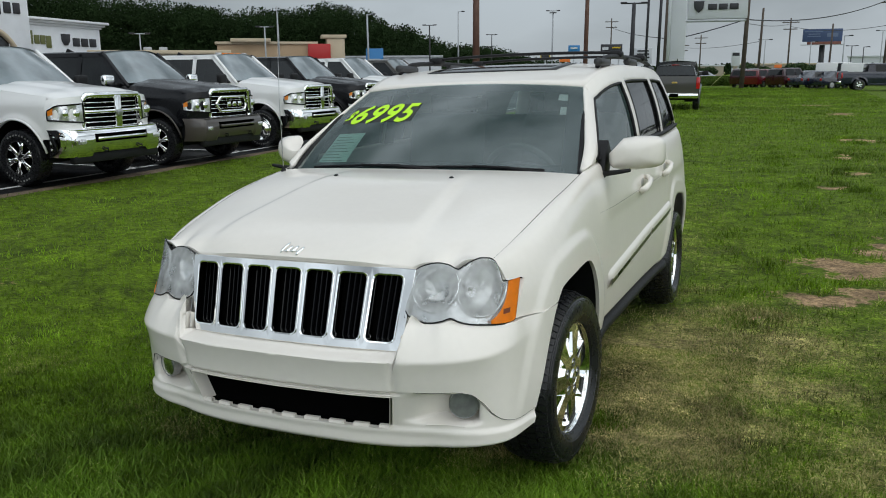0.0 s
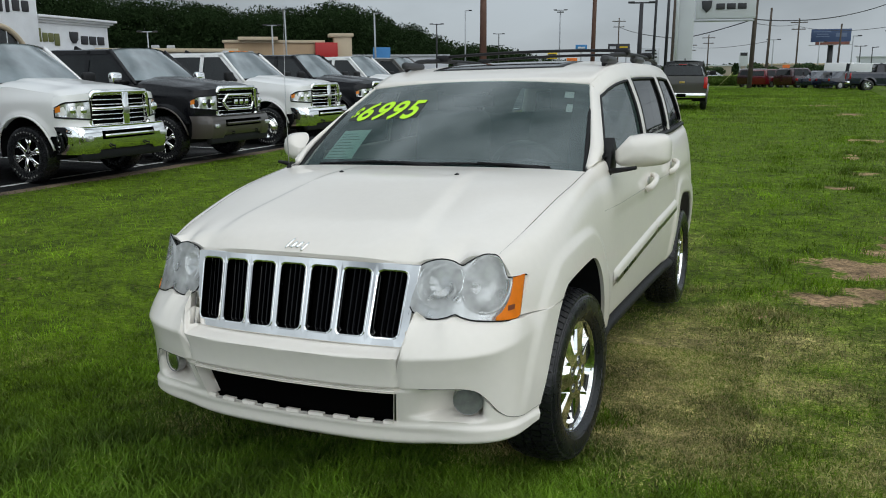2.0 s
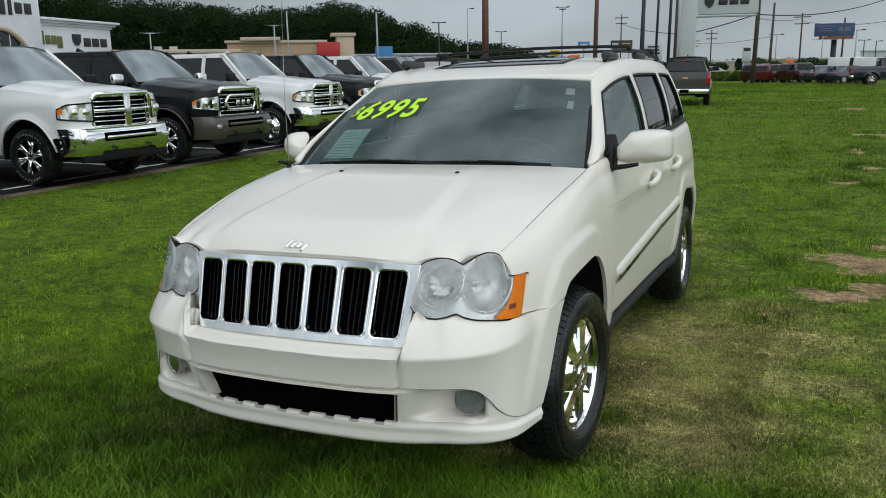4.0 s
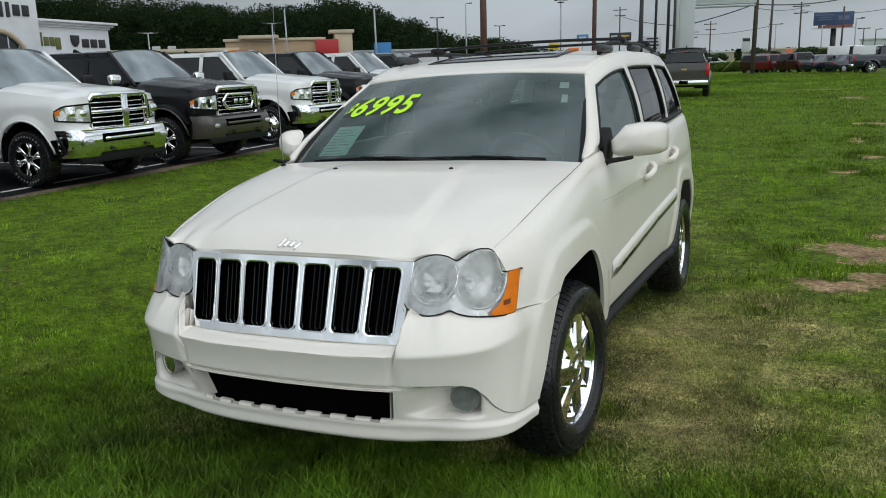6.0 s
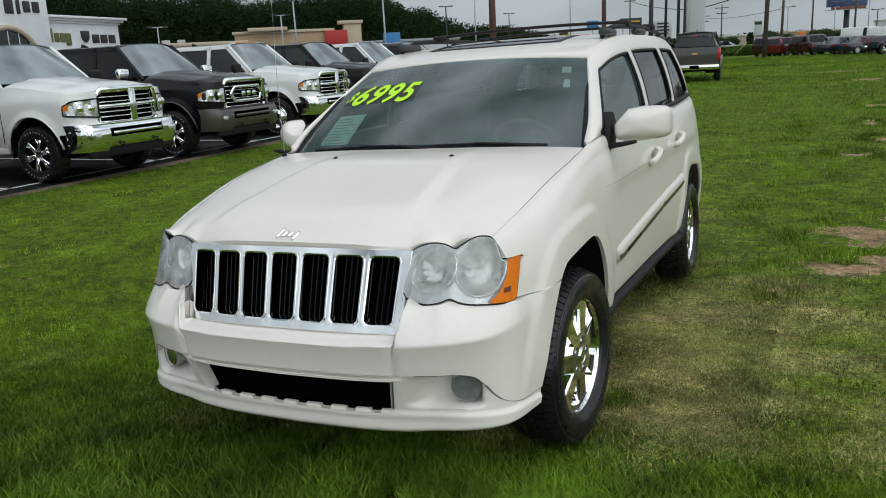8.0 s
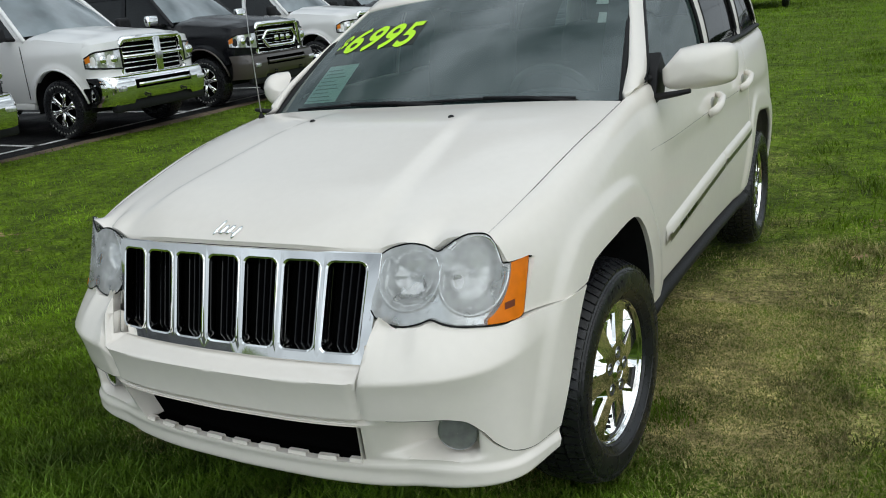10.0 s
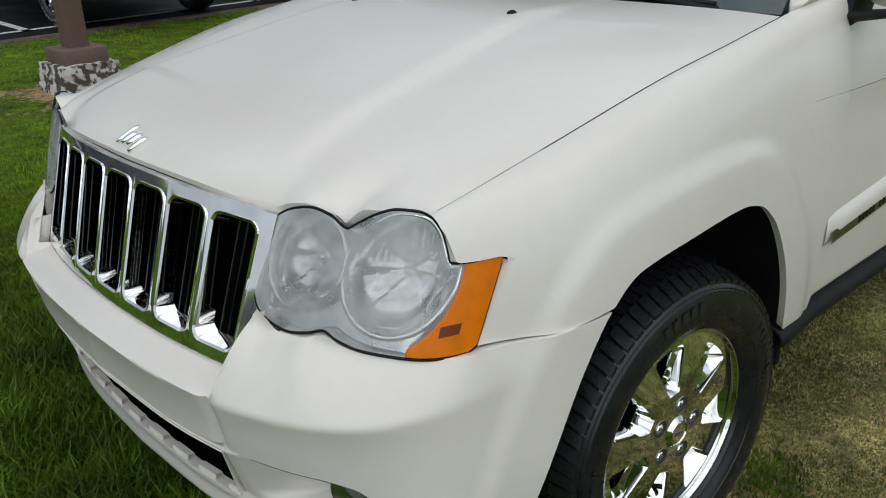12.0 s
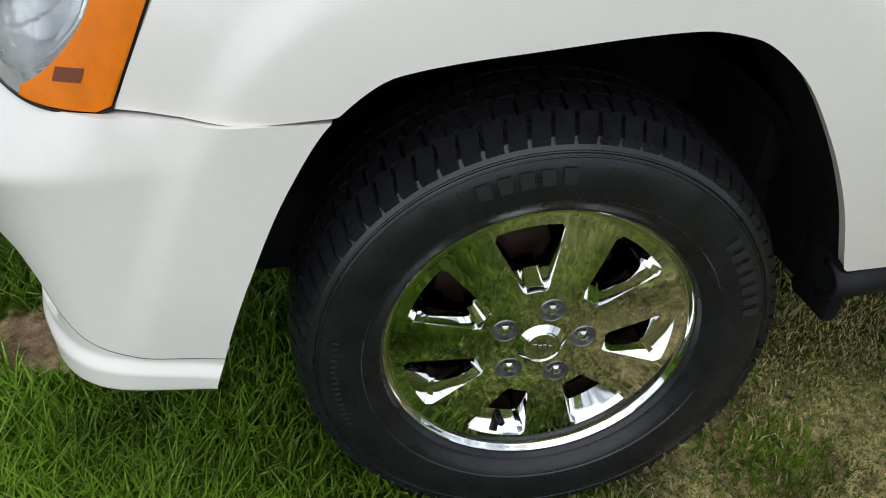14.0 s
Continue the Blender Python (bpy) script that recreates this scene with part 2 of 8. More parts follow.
def clear(name, tint, body, share, rough=0.03, haze_scale=0.0, haze=0.0, ior=1.5):
    """A thin see-through pane: mostly clear, with a share of a glossy body colour."""
    m = bpy.data.materials.new(name)
    m.use_nodes = True
    nt = m.node_tree
    b, out = nt.nodes["Principled BSDF"], nt.nodes["Material Output"]
    b.inputs["Base Color"].default_value, b.inputs["Roughness"].default_value = (*body, 1), rough
    b.inputs["Specular IOR Level"].default_value = 0.0
    t, g, mix, top = (nt.nodes.new(k) for k in ("ShaderNodeBsdfTransparent", "ShaderNodeBsdfGlossy", "ShaderNodeMixShader", "ShaderNodeMixShader"))
    t.inputs["Color"].default_value = (*tint, 1)
    g.inputs["Roughness"].default_value = rough
    mix.inputs[0].default_value = share
    fr = nt.nodes.new("ShaderNodeFresnel")
    fr.inputs["IOR"].default_value = ior
    if haze:
        tc, n, mr = (nt.nodes.new(k) for k in ("ShaderNodeTexCoord", "ShaderNodeTexNoise", "ShaderNodeMapRange"))
        n.inputs["Scale"].default_value = haze_scale
        mr.inputs["From Min"].default_value, mr.inputs["From Max"].default_value = 0.3, 0.7
        mr.inputs["To Min"].default_value, mr.inputs["To Max"].default_value = max(share - haze, 0), share + haze
        nt.links.new(tc.outputs["Object"], n.inputs["Vector"])
        nt.links.new(n.outputs["Fac"], mr.inputs["Value"])
        nt.links.new(mr.outputs["Result"], mix.inputs[0])
    nt.links.new(t.outputs[0], mix.inputs[1])
    nt.links.new(b.outputs[0], mix.inputs[2])
    nt.links.new(fr.outputs[0], top.inputs[0])
    nt.links.new(mix.outputs[0], top.inputs[1])
    nt.links.new(g.outputs[0], top.inputs[2])
    nt.links.new(top.outputs[0], out.inputs["Surface"])
    return m


PAINT = shader("white_car_paint", (0.84, 0.795, 0.730), 0.36, coat=0.6, vary=0.015, scale=2.5, rvary=0.05, fine=0.01)
BLACK = shader("black_plastic", (0.010, 0.010, 0.011), 0.55, spec=0.3, vary=0.2, scale=12, bump=0.1, bscale=300)
GLOSS_BLACK = shader("glossy_black_trim", (0.004, 0.004, 0.005), 0.15, spec=0.3)
DARK = shader("dark_void", (0.003, 0.003, 0.003), 0.9, spec=0.0)
CHROME = shader("bright_chrome", (0.92, 0.92, 0.91), 0.045, 1.0, rvary=0.02, scale=20)
SILVER = shader("headlamp_reflector", (0.84, 0.85, 0.85), 0.13, 0.95, vary=0.08, scale=25)
RUBBER = shader("tyre_rubber", (0.0115, 0.0119, 0.0135), 0.29, spec=0.6, vary=0.25, scale=18, bump=0.03, bscale=160, rvary=0.08, fine=0.10)
LINER = shader("wheel_well_liner", (0.010, 0.0105, 0.011), 0.85, spec=0.1, vary=0.3, scale=10, bump=0.3, bscale=40)
AMBER = shader("amber_lens", (0.78, 0.19, 0.0), 0.34, spec=0.3, vary=0.10, scale=30, bump=0.25, bscale=900)
# small moulded cells in the amber lens
cells, cell_bump, cell_at = (AMBER.node_tree.nodes.new(k) for k in ("ShaderNodeTexVoronoi", "ShaderNodeBump", "ShaderNodeTexCoord"))
cells.inputs["Scale"].default_value, cells.inputs["Randomness"].default_value = 430.0, 0.6
cell_bump.inputs["Strength"].default_value, cell_bump.inputs["Distance"].default_value = 0.35, 0.001
AMBER.node_tree.links.new(cell_at.outputs["Object"], cells.inputs["Vector"])
AMBER.node_tree.links.new(cells.outputs["Distance"], cell_bump.inputs["Height"])
AMBER.node_tree.links.new(cell_bump.outputs["Normal"], AMBER.node_tree.nodes["Principled BSDF"].inputs["Normal"])
GLASS = clear("car_glass", (0.58, 0.76, 0.74), (0.15, 0.27, 0.26), 0.18, ior=2.25)
PRIVACY = clear("privacy_glass", (0.07, 0.08, 0.085), (0.02, 0.02, 0.022), 0.25, ior=1.8)
HAZED = clear("hazed_headlamp_lens", (0.92, 0.93, 0.93), (0.66, 0.67, 0.67), 0.43, 0.09, 14.0, 0.20)
FOGGED = clear("dull_fog_lamp_lens", (0.62, 0.66, 0.62), (0.24, 0.255, 0.24), 0.62, 0.22, 30.0, 0.15, 1.28)
PIT_STEEL = shader("dull_dark_steel", (0.34, 0.34, 0.34), 0.32, 1.0, vary=0.2, scale=40)
STEEL = shader("brushed_steel", (0.45, 0.45, 0.46), 0.35, 1.0, vary=0.1, scale=30, bump=0.1, bscale=200)
LEATHER = shader("grey_cabin_trim", (0.11, 0.108, 0.10), 0.7, vary=0.1, scale=10, bump=0.2, bscale=150)

# ---------------------------------------------------------------- the white SUV
suv = tagged(new("suv"), "white SUV with chrome seven slot grille parked on grass", "car")
suv.matrix_world = CAR
WHEELBASE = 2.79

# side of the body: top edge of fender, door and quarter (x and z along y), widest line
top_x = pchip((-0.56, 0.702), (-0.42, 0.727), (-0.30, 0.741), (0.0, 0.767), (0.22, 0.777), (0.415, 0.778), (0.62, 0.806), (1.2, 0.820), (2.4, 0.818), (3.2, 0.790), (3.72, 0.70))
top_z = pchip((-0.56, 0.937), (-0.42, 0.980), (-0.30, 1.013), (0.0, 1.090), (0.22, 1.130), (0.415, 1.162), (0.62, 1.195), (1.2, 1.212), (2.4, 1.245), (3.2, 1.275), (3.72, 1.28))
mid_x = pchip((-0.56, 0.772), (-0.50, 0.793), (-0.42, 0.830), (-0.29, 0.862), (-0.1, 0.870), (0.6, 0.872), (1.6, 0.878), (2.3, 0.890), (3.1, 0.888), (3.3, 0.862), (3.55, 0.80), (3.72, 0.70))
round_p = pchip((-0.56, 2.0), (-0.3, 2.3), (0.0, 2.5), (0.6, 2.0), (3.7, 1.9))
arch_f = pchip((-0.47, 0.30), (-0.44, 0.40), (-0.40, 0.515), (-0.34, 0.655), (-0.28, 0.748), (-0.21, 0.794), (-0.05, 0.814), (0.13, 0.826), (0.20, 0.814), (0.27, 0.768), (0.34, 0.675), (0.41, 0.55), (0.455, 0.445), (0.475, 0.40))
Z_SILL = 0.425


def arch_r(y):
    return arch_f(WHEELBASE - y - 0.02) + 0.01


def arch_gap(y, z):
    """How far a point of the side lies above the nearer wheel arch's edge."""
    best = 1.0
    for mirror in (0, 1):
        yy = y if not mirror else WHEELBASE - y - 0.02
        if -0.62 < yy < 0.65:
            # distance to a rounded arch, by its centre
            dy, dz = yy - 0.005, z - 0.36
            r = math.hypot(dy, dz)
            a = math.atan2(dz, dy)
            edge = arch_radius(a)
            best = min(best, r - edge)
    return best


def _radius_table():
    rows = []
    for k in range(181):
        y = -0.47 + 0.945 * k / 180
        z = arch_f(y)
        rows.append((math.atan2(z - 0.36, y - 0.005), math.hypot(y - 0.005, z - 0.36)))
    rows.sort()
    return np.array(rows)


RADII = _radius_table()


def arch_radius(a):
    return float(np.interp(a, RADII[:, 0], RADII[:, 1]))


def flare(g):
    """How far the band round a wheel arch stands out, by the distance from the arch's edge."""
    return 0.011 * (1 - step(0.090, 0.140, g))


def side(y, z):
    """Half width of the body at a place along it and a height, flares included."""
    xs, zs, xm, p = top_x(y), top_z(y), mid_x(y), round_p(y)
    zm = 0.70
    if z > zm:
        t = min((z - zm) / (zs - zm), 1.0)
        x = xs + (xm - xs) * (1 - t**p) ** (1 / p)
    else:
        x = xm - 0.30 * (zm - z) ** 2 - 0.03 * (zm - z)
    # crease along the doors
    door = step(0.45, 0.75, y) * (1 - step(2.9, 3.2, y))
    zc = 0.985 + 0.02 * (y - 0.6)
    x += door * 0.010 * (math.exp(-(((z - zc) / 0.03) ** 2)) if z < zc else math.exp(-(((z - zc) / 0.09) ** 2)))
    # wheel arch flares
    g = arch_gap(y, z)
    x += flare(g)
    return x


def cols(*spans):
    out = []
    for a, b, n in spans:
        out += lin(a, b, n)[(1 if out else 0):]
    return out


def side_panel(ys, low, high, rows, parent, name, lip=True, bm=None, finish=True):
    """A panel of the body's side between two height curves; the lower edge may turn inwards."""
    vs = lin(0, 1, rows)
    own = bm or bmesh.new()
    sheet(ys, vs, lambda y, v: (side(y, z := lerp(low(y), high(y), v)), y, z), bm=own)
    if lip:
        sheet(ys, [0, 0.4, 1], lambda y, v: (side(y, low(y)) - 0.004 * min(v * 4, 1) - 0.035 * max(v - 0.4, 0) / 0.6, y, low(y) + 0.002 * v), bm=own)
    if not finish:
        return own
    clean(own, 0.0003)
    bmesh.ops.recalc_face_normals(own, faces=own.faces)
    return part(name, own, PAINT, parent)


def facing(bm, v):
    """Turns all faces so that the first one that looks along v does so; sheets only."""
    bm.normal_update()
    total = sum((f.normal * f.calc_area() for f in bm.faces), Vector())
    if total.dot(Vector(v)) < 0:
        bmesh.ops.reverse_faces(bm, faces=bm.faces)
    return bm


# fender: behind the headlamp, over the arch, up to the door
amber_y = pchip((0.728, -0.5265), (0.80, -0.491), (0.868, -0.4555))
bm = bmesh.new()
f_low = lambda y: max(arch_f(y), 0.737 + 0.04 * step(-0.40, -0.27, y) * 0.3) if y < -0.27 else (arch_f(y) if y < 0.462 else Z_SILL)
ys = cols((-0.45, -0.25, 30), (-0.25, 0.18, 40), (0.18, 0.47, 32), (0.47, 0.6193, 8))
f_high = lambda y: top_z(y)
TOPV = [1 - (1 - k / 16) ** 2.2 for k in range(17)]
f_mid = lambda y: lerp(0.868, lerp(f_low(y), f_high(y), 0.58), step(-0.45, -0.2, y))
sheet(ys, lin(0, 1, 18), lambda y, v: (side(y, z := lerp(f_low(y), f_mid(y), v)), y, z), bm=bm)
sheet(ys, TOPV, lambda y, v: (side(y, z := lerp(f_mid(y), f_high(y), v)), y, z), bm=bm)
Z_F = f_low(-0.45)
sheet(lin(0, 1, 6), lin(0, 1, 18), lambda u, v: (side(y := lerp(amber_y(z := lerp(Z_F, 0.868, v)), -0.45, u), z), y, z), bm=bm)
c_low = pchip((-0.556, 0.9365), (-0.547, 0.934), (-0.5415, 0.92), (-0.5375, 0.879), (-0.53, 0.8745), (-0.50, 0.8735), (-0.47, 0.8755), (-0.458, 0.872), (-0.45, 0.868))
sheet(lin(-0.556, -0.53, 14) + lin(-0.52, -0.45, 7), TOPV, lambda y, v: (side(y, z := lerp(c_low(y), f_high(y), v)), y, z), bm=bm)
clean(bm, 0.0005)
facing(bm, (1, 0, 0))
lipb = sheet(cols((-0.28, 0.47, 60)), [0, 0.3, 1], lambda y, v: (side(y, f_low(y)) - 0.016 * v, y, f_low(y) + 0.003 * v))
mirrored(part("arch_lip", facing(lipb, (0, 0, -1)), PAINT, suv))
fender = part("fender", bm, PAINT, suv, sharp=50)
mirrored(fender)

# doors and rear quarter below the belt
def door_panel(name, y0, y1, low, n):
    bm = sheet(lin(y0, y1, n), [1 - (1 - k / 30) ** 1.5 for k in range(31)], lambda y, v: (side(y, z := lerp(low(y), top_z(y), v)), y, z))
    ob = thick(part(name, facing(bm, (1, 0, 0)), PAINT, suv, sharp=50), 0.003)
    return ob, mirrored(ob)

front_door, front_door_r = door_panel("front_door", 0.6203, 1.632, lambda y: 0.475, 34)
rear_door, rear_door_r = door_panel("rear_door", 1.636, 2.33, lambda y: max(0.475, arch_r(y) if y > 2.30 else 0), 26)
# thin grey bar draws the shade line of the door crease
crease_line = tube([(side(y, 0.985 + 0.02 * (y - 0.6)) - 0.0008, y, 0.985 + 0.02 * (y - 0.6)) for y in lin(0.44, 2.3, 40)], [0.0004] + [0.0010] * 40, 5)
mirrored(part("crease_line", crease_line, shader("seam_shadow_grey", (0.22, 0.22, 0.21), 0.6), suv))
q_low = lambda y: arch_r(y) if y < 3.22 else 0.42
quarter = sheet(cols((2.336, 2.60, 28), (2.60, 2.95, 16), (2.95, 3.25, 28), (3.25, 3.72, 14)), lin(0, 1, 26), lambda y, v: (side(y, z := lerp(q_low(y), top_z(y), v)), y, z))
quarter_ob = thick(part("quarter_panel", facing(quarter, (1, 0, 0)), PAINT, suv, sharp=50), 0.02)
mirrored(quarter_ob)
# white sill under the doors and the dark strip beneath it
sill = sheet(lin(0.47, 2.34, 30), lin(0, 1, 8), lambda y, v: (side(y, 0.45) - 0.012 + 0.012 * math.sin(v * math.pi) - 0.02 * (1 - v), y, 0.425 + 0.055 * v))
mirrored(thick(part("sill", facing(sill, (1, 0, 0)), PAINT, suv), 0.01))
strip = sheet(lin(0.455, 2.36, 30), lin(0, math.pi, 8), lambda y, a: (side(y, 0.43) - 0.035 + 0.045 * math.sin(a), y, 0.395 + 0.035 * math.cos(a)))
mirrored(thick(part("sill_strip", facing(strip, (1, 0, 0)), BLACK, suv, "dark plastic strip under the doors"), 0.01))


# ---- hood
hood_fy = pchip((0.0, -0.722), (0.25, -0.708), (0.46, -0.664), (0.525, -0.650), (0.59, -0.622), (0.64, -0.618), (0.675, -0.600), (0.700, -0.552))
hood_fz = pchip((0.0, 0.948), (0.25, 0.944), (0.455, 0.928), (0.49, 0.940), (0.53, 0.947), (0.565, 0.936), (0.592, 0.922), (0.62, 0.944), (0.65, 0.957), (0.68, 0.957), (0.70, 0.938))
hood_c = pchip((-0.75, 0.955), (-0.66, 0.985), (-0.5, 1.028), (-0.3, 1.073), (0.1, 1.152), (0.25, 1.168), (0.42, 1.176))
HOOD_Y1 = 0.405


def hood_base(x, y):
    xs, zs = top_x(y), top_z(y)
    t = min(abs(x) / xs, 1.0)
    z = zs + (hood_c(y) - zs) * (1 - t**4.2)
    k = lerp(0.43, 0.30, (y + 0.7) / 1.1)
    return z + 0.015 * (1 - step(k - 0.025, k + 0.040, abs(x))) * step(-0.72, -0.45, y) * (1 - step(0.0, 0.36, y))


def hood_point(u, v):
    sgn, a = (1 if u >= 0 else -1), abs(u)
    x_rear = a * (top_x(HOOD_Y1) - 0.0008)
    x_front = a * 0.700
    y0 = hood_fy(x_front)
    y = lerp(y0, HOOD_Y1 - 0.02 * (1 - a**2), v**1.35)
    x = x_front if y <= y0 else a * (top_x(y) - 0.0012) if a > 0.98 else a * lerp(0.700, x_rear / max(a, 1e-6), (y - y0) / (HOOD_Y1 - y0))
    x = min(x, top_x(y) - 0.0012)
    z = hood_base(x, y)
    edge = hood_fz(x_front) - hood_base(x_front, y0)
    z += edge * math.exp(-(((y - y0) / 0.05)))
    return (sgn * x, y, z)


us = sorted(set([round(k / 46, 4) for k in range(-46, 47)]))
hood_bm = sheet(us, lin(0, 1, 56), hood_point)
fl = sheet(us, [0, 0.4, 1], lambda u, v: (lambda p: (p[0], p[1] + 0.003 * v + 0.012 * max(v - 0.4, 0), p[2] - 0.016 * v))(hood_point(u, 0)))
part("hood_gap", tube([(lambda p: (p[0], p[1] - 0.001, p[2] - 0.019))(hood_point(u, 0)) for u in lin(-0.665, 0.665, 50)], 0.0042, 6), DARK, suv)
me = bpy.data.meshes.new("tmp")
facing(hood_bm, (0, 0, 1))
facing(fl, (0, -1, 0)).to_mesh(me)
fl.free()
hood_bm.from_mesh(me)
clean(hood_bm, 0.0006)
hood = thick(part("hood", hood_bm, PAINT, suv, sharp=50), 0.003)

hood_seam = tube([(top_x(y) - 0.0004, y, top_z(y) - 0.0002) for y in lin(-0.53, HOOD_Y1, 60)], [0.0005] * 14 + [0.0013] * 47, 5)
mirrored(part("hood_seam", hood_seam, DARK, suv))

for x in (0.288, -0.288):
    nz = bmesh.new()
    bmesh.ops.create_uvsphere(nz, u_segments=12, v_segments=8, radius=0.011, matrix=Matrix.Translation((x, 0.102, 1.161)) @ Matrix.Diagonal((1.0, 1.3, 0.9, 1)))
    block((x, 0.112, 1.156), (0.016, 0.03, 0.012), 0.004, bm=nz)
    part("washer_nozzle", nz, BLACK, suv, "black washer nozzle on the hood")

# maker's badge above the grille: plain slanting chrome strokes
bd = bmesh.new()
def on_hood(x, y, up=0.004):
    return Vector((x, y, hood_base(x, y) + (hood_fz(abs(x)) - hood_base(x, hood_fy(abs(x)))) * math.exp(-((y - hood_fy(abs(x))) / 0.05)) + up))
for x, h, w, yc in ((-0.045, 0.050, 0.0050, -0.684), (-0.022, 0.030, 0.0068, -0.692), (0.002, 0.030, 0.0068, -0.692), (0.027, 0.040, 0.0060, -0.698)):
    tube([on_hood(x + 0.006 * (k / 0.5), yc + h * k) for k in (-0.5, -0.3, 0, 0.3, 0.5)], [w * 0.55, w, w, w, w * 0.55], 8, bd)
for x in (-0.034, -0.010, 0.015):
    tube([on_hood(x - 0.010, -0.698), on_hood(x, -0.702), on_hood(x + 0.011, -0.697)], 0.0028, 6, bd)
part("badge", bd, CHROME, suv, "small chrome script badge")


# ---- front bumper
# lower and upper run of the headlamps round the corner
lamp_lo = path2((0.452, -0.738), (0.53, -0.716), (0.62, -0.688), (0.70, -0.647), (0.755, -0.600), (0.787, -0.529))
lamp_hi_run = path2((0.466, -0.660), (0.525, -0.646), (0.60, -0.628), (0.665, -0.602), (0.712, -0.555), (0.742, -0.428))


def lamp_hi(a):
    x, y = lamp_hi_run(a)
    k = step(0.78, 1.0, a)
    return (x + 0.037 * k, y + 0.008 * k)


plan = path2((0.0, -0.868), (0.25, -0.858), (0.45, -0.830), (0.60, -0.786), (0.725, -0.710), (0.799, -0.600), (0.824, -0.48), (0.847, -0.39), (0.862, -0.29), (0.866, -0.26))


PLAN_A = np.linspace(0, 1, 200)
PLAN_X = np.array([plan(a)[0] for a in PLAN_A])


def plan_normal(a):
    (x0, y0), (x1, y1) = plan(max(a - 0.004, 0)), plan(min(a + 0.004, 1))
    d = Vector((x1 - x0, y1 - y0)).normalized()
    return Vector((d.y, -d.x))


bump_top = pchip((0.0, 0.653), (0.40, 0.649), (0.455, 0.649), (0.470, 0.778), (0.49, 0.765), (0.53, 0.744), (0.575, 0.746), (0.615, 0.758), (0.65, 0.746), (0.72, 0.736), (0.80, 0.733), (0.86, 0.745), (0.87, 0.750))
_lamp = np.array([lamp_lo(k / 80) for k in range(81)])


def top_in(x):
    """How far the cover's top edge lies behind its widest line: under the grille, then along the headlamps."""
    if x < 0.462:
        return 0.076
    k = float(np.interp(x, PLAN_X, PLAN_A))
    px, py = plan(k)
    d = float(np.min(np.hypot(_lamp[:, 0] - px, _lamp[:, 1] - py))) - 0.006
    return lerp(0.076, max(d, 0.0), step(0.462, 0.476, x)) * (1 - step(0.80, 0.86, x))


crease_z = pchip((0.0, 0.626), (0.4, 0.628), (0.6, 0.634), (0.74, 0.642), (0.81, 0.665), (0.84, 0.69), (0.87, 0.72))


def arch_end(z):
    """How far back the bumper goes at a height: to the wheel arch."""
    lo, hi = -0.47, -0.26
    for _ in range(24):
        m = (lo + hi) / 2
        lo, hi = (m, hi) if arch_f(m) < z else (lo, m)
    return lo


lip_z = pchip((0.0, 0.290), (0.4, 0.289), (0.7, 0.303), (0.80, 0.314), (0.835, 0.326), (0.87, 0.340))


def bumper_point(a, z, inset=0.0, deep=False):
    """A point of the bumper's skin: a goes from the middle (0) to the wheel arch (1) on the left side."""
    sgn, a = (1 if a >= 0 else -1), abs(a)
    a_end = A_END(min(max(z, 0.30), 0.76))
    x, y = plan(a * a_end)
    n = plan_normal(a * a_end)
    zt, zc = bump_top(x), crease_z(x)
    if z > zc:
        t = min((z - zc) / max(zt - zc, 1e-4), 1)
        off = -top_in(x) * (0.70 * t + 0.30 * t**2.4) if top_in(x) > 0.02 else -top_in(x) * t
        off = (off - 0.004 * t) * (1 - step(0.79, 0.845, x))
    else:
        off = -0.030 * (1 - math.exp(-(((zc - z) / 0.075) ** 1.1))) * (1 - step(0.70, 0.84, x))
    # lower lip stands forward again
    off -= 0.060 * min(max((0.515 - z) / 0.175, 0.0), 1.0) * (1 - step(0.54, 0.80, x))
    off += 0.012 * (1 - step(0.358, 0.380, z)) - 0.03 * (1 - step(lip_z(x) - 0.012, lip_z(x) + 0.018, z))
    # flush with the flare of the fender above it
    off += flare(arch_gap(y, max(z, 0.40))) * step(0.31, 0.50, z)
    # groove at the side of the middle panel
    if z > 0.505:
        off -= 0.010 * math.exp(-(((abs(x) - 0.447) / 0.011) ** 2)) - 0.004 * step(0.447, 0.47, abs(x)) * step(0.505, 0.56, z) * (1 - step(0.60, 0.78, x))
    # fog lamp recess: slopes in from the middle, ends at a steep outer wall
    y_in = 0.0
    if deep:
        roof = min(cover_low(a), 0.512) - 0.002
        y_in = fog_in(x) * step(0.388, 0.408, z) * (1 - step(roof - 0.012, roof, z))
    off -= inset
    return (sgn * (x + n.x * off), y + n.y * off + y_in, z)


fog_in = pchip((0.455, 0.0), (0.50, 0.016), (0.60, 0.090), (0.70, 0.104), (0.722, 0.03), (0.738, 0.006), (0.76, 0.0))
_a = np.linspace(0, 1, 400)
_py = np.array([plan(a)[1] for a in _a])
def A_END(z):
    return float(np.interp(arch_end(z), _py, _a))


cover_low = pchip((0.0, 0.522), (0.60, 0.521), (0.66, 0.510), (0.72, 0.474), (0.77, 0.428), (0.815, 0.402), (0.90, 0.386), (0.95, 0.388), (1.0, 0.392))


def upper_z(a, v):
    x = plan(abs(a) * 0.93)[0]
    return lerp(cover_low(abs(a)), bump_top(x), v)


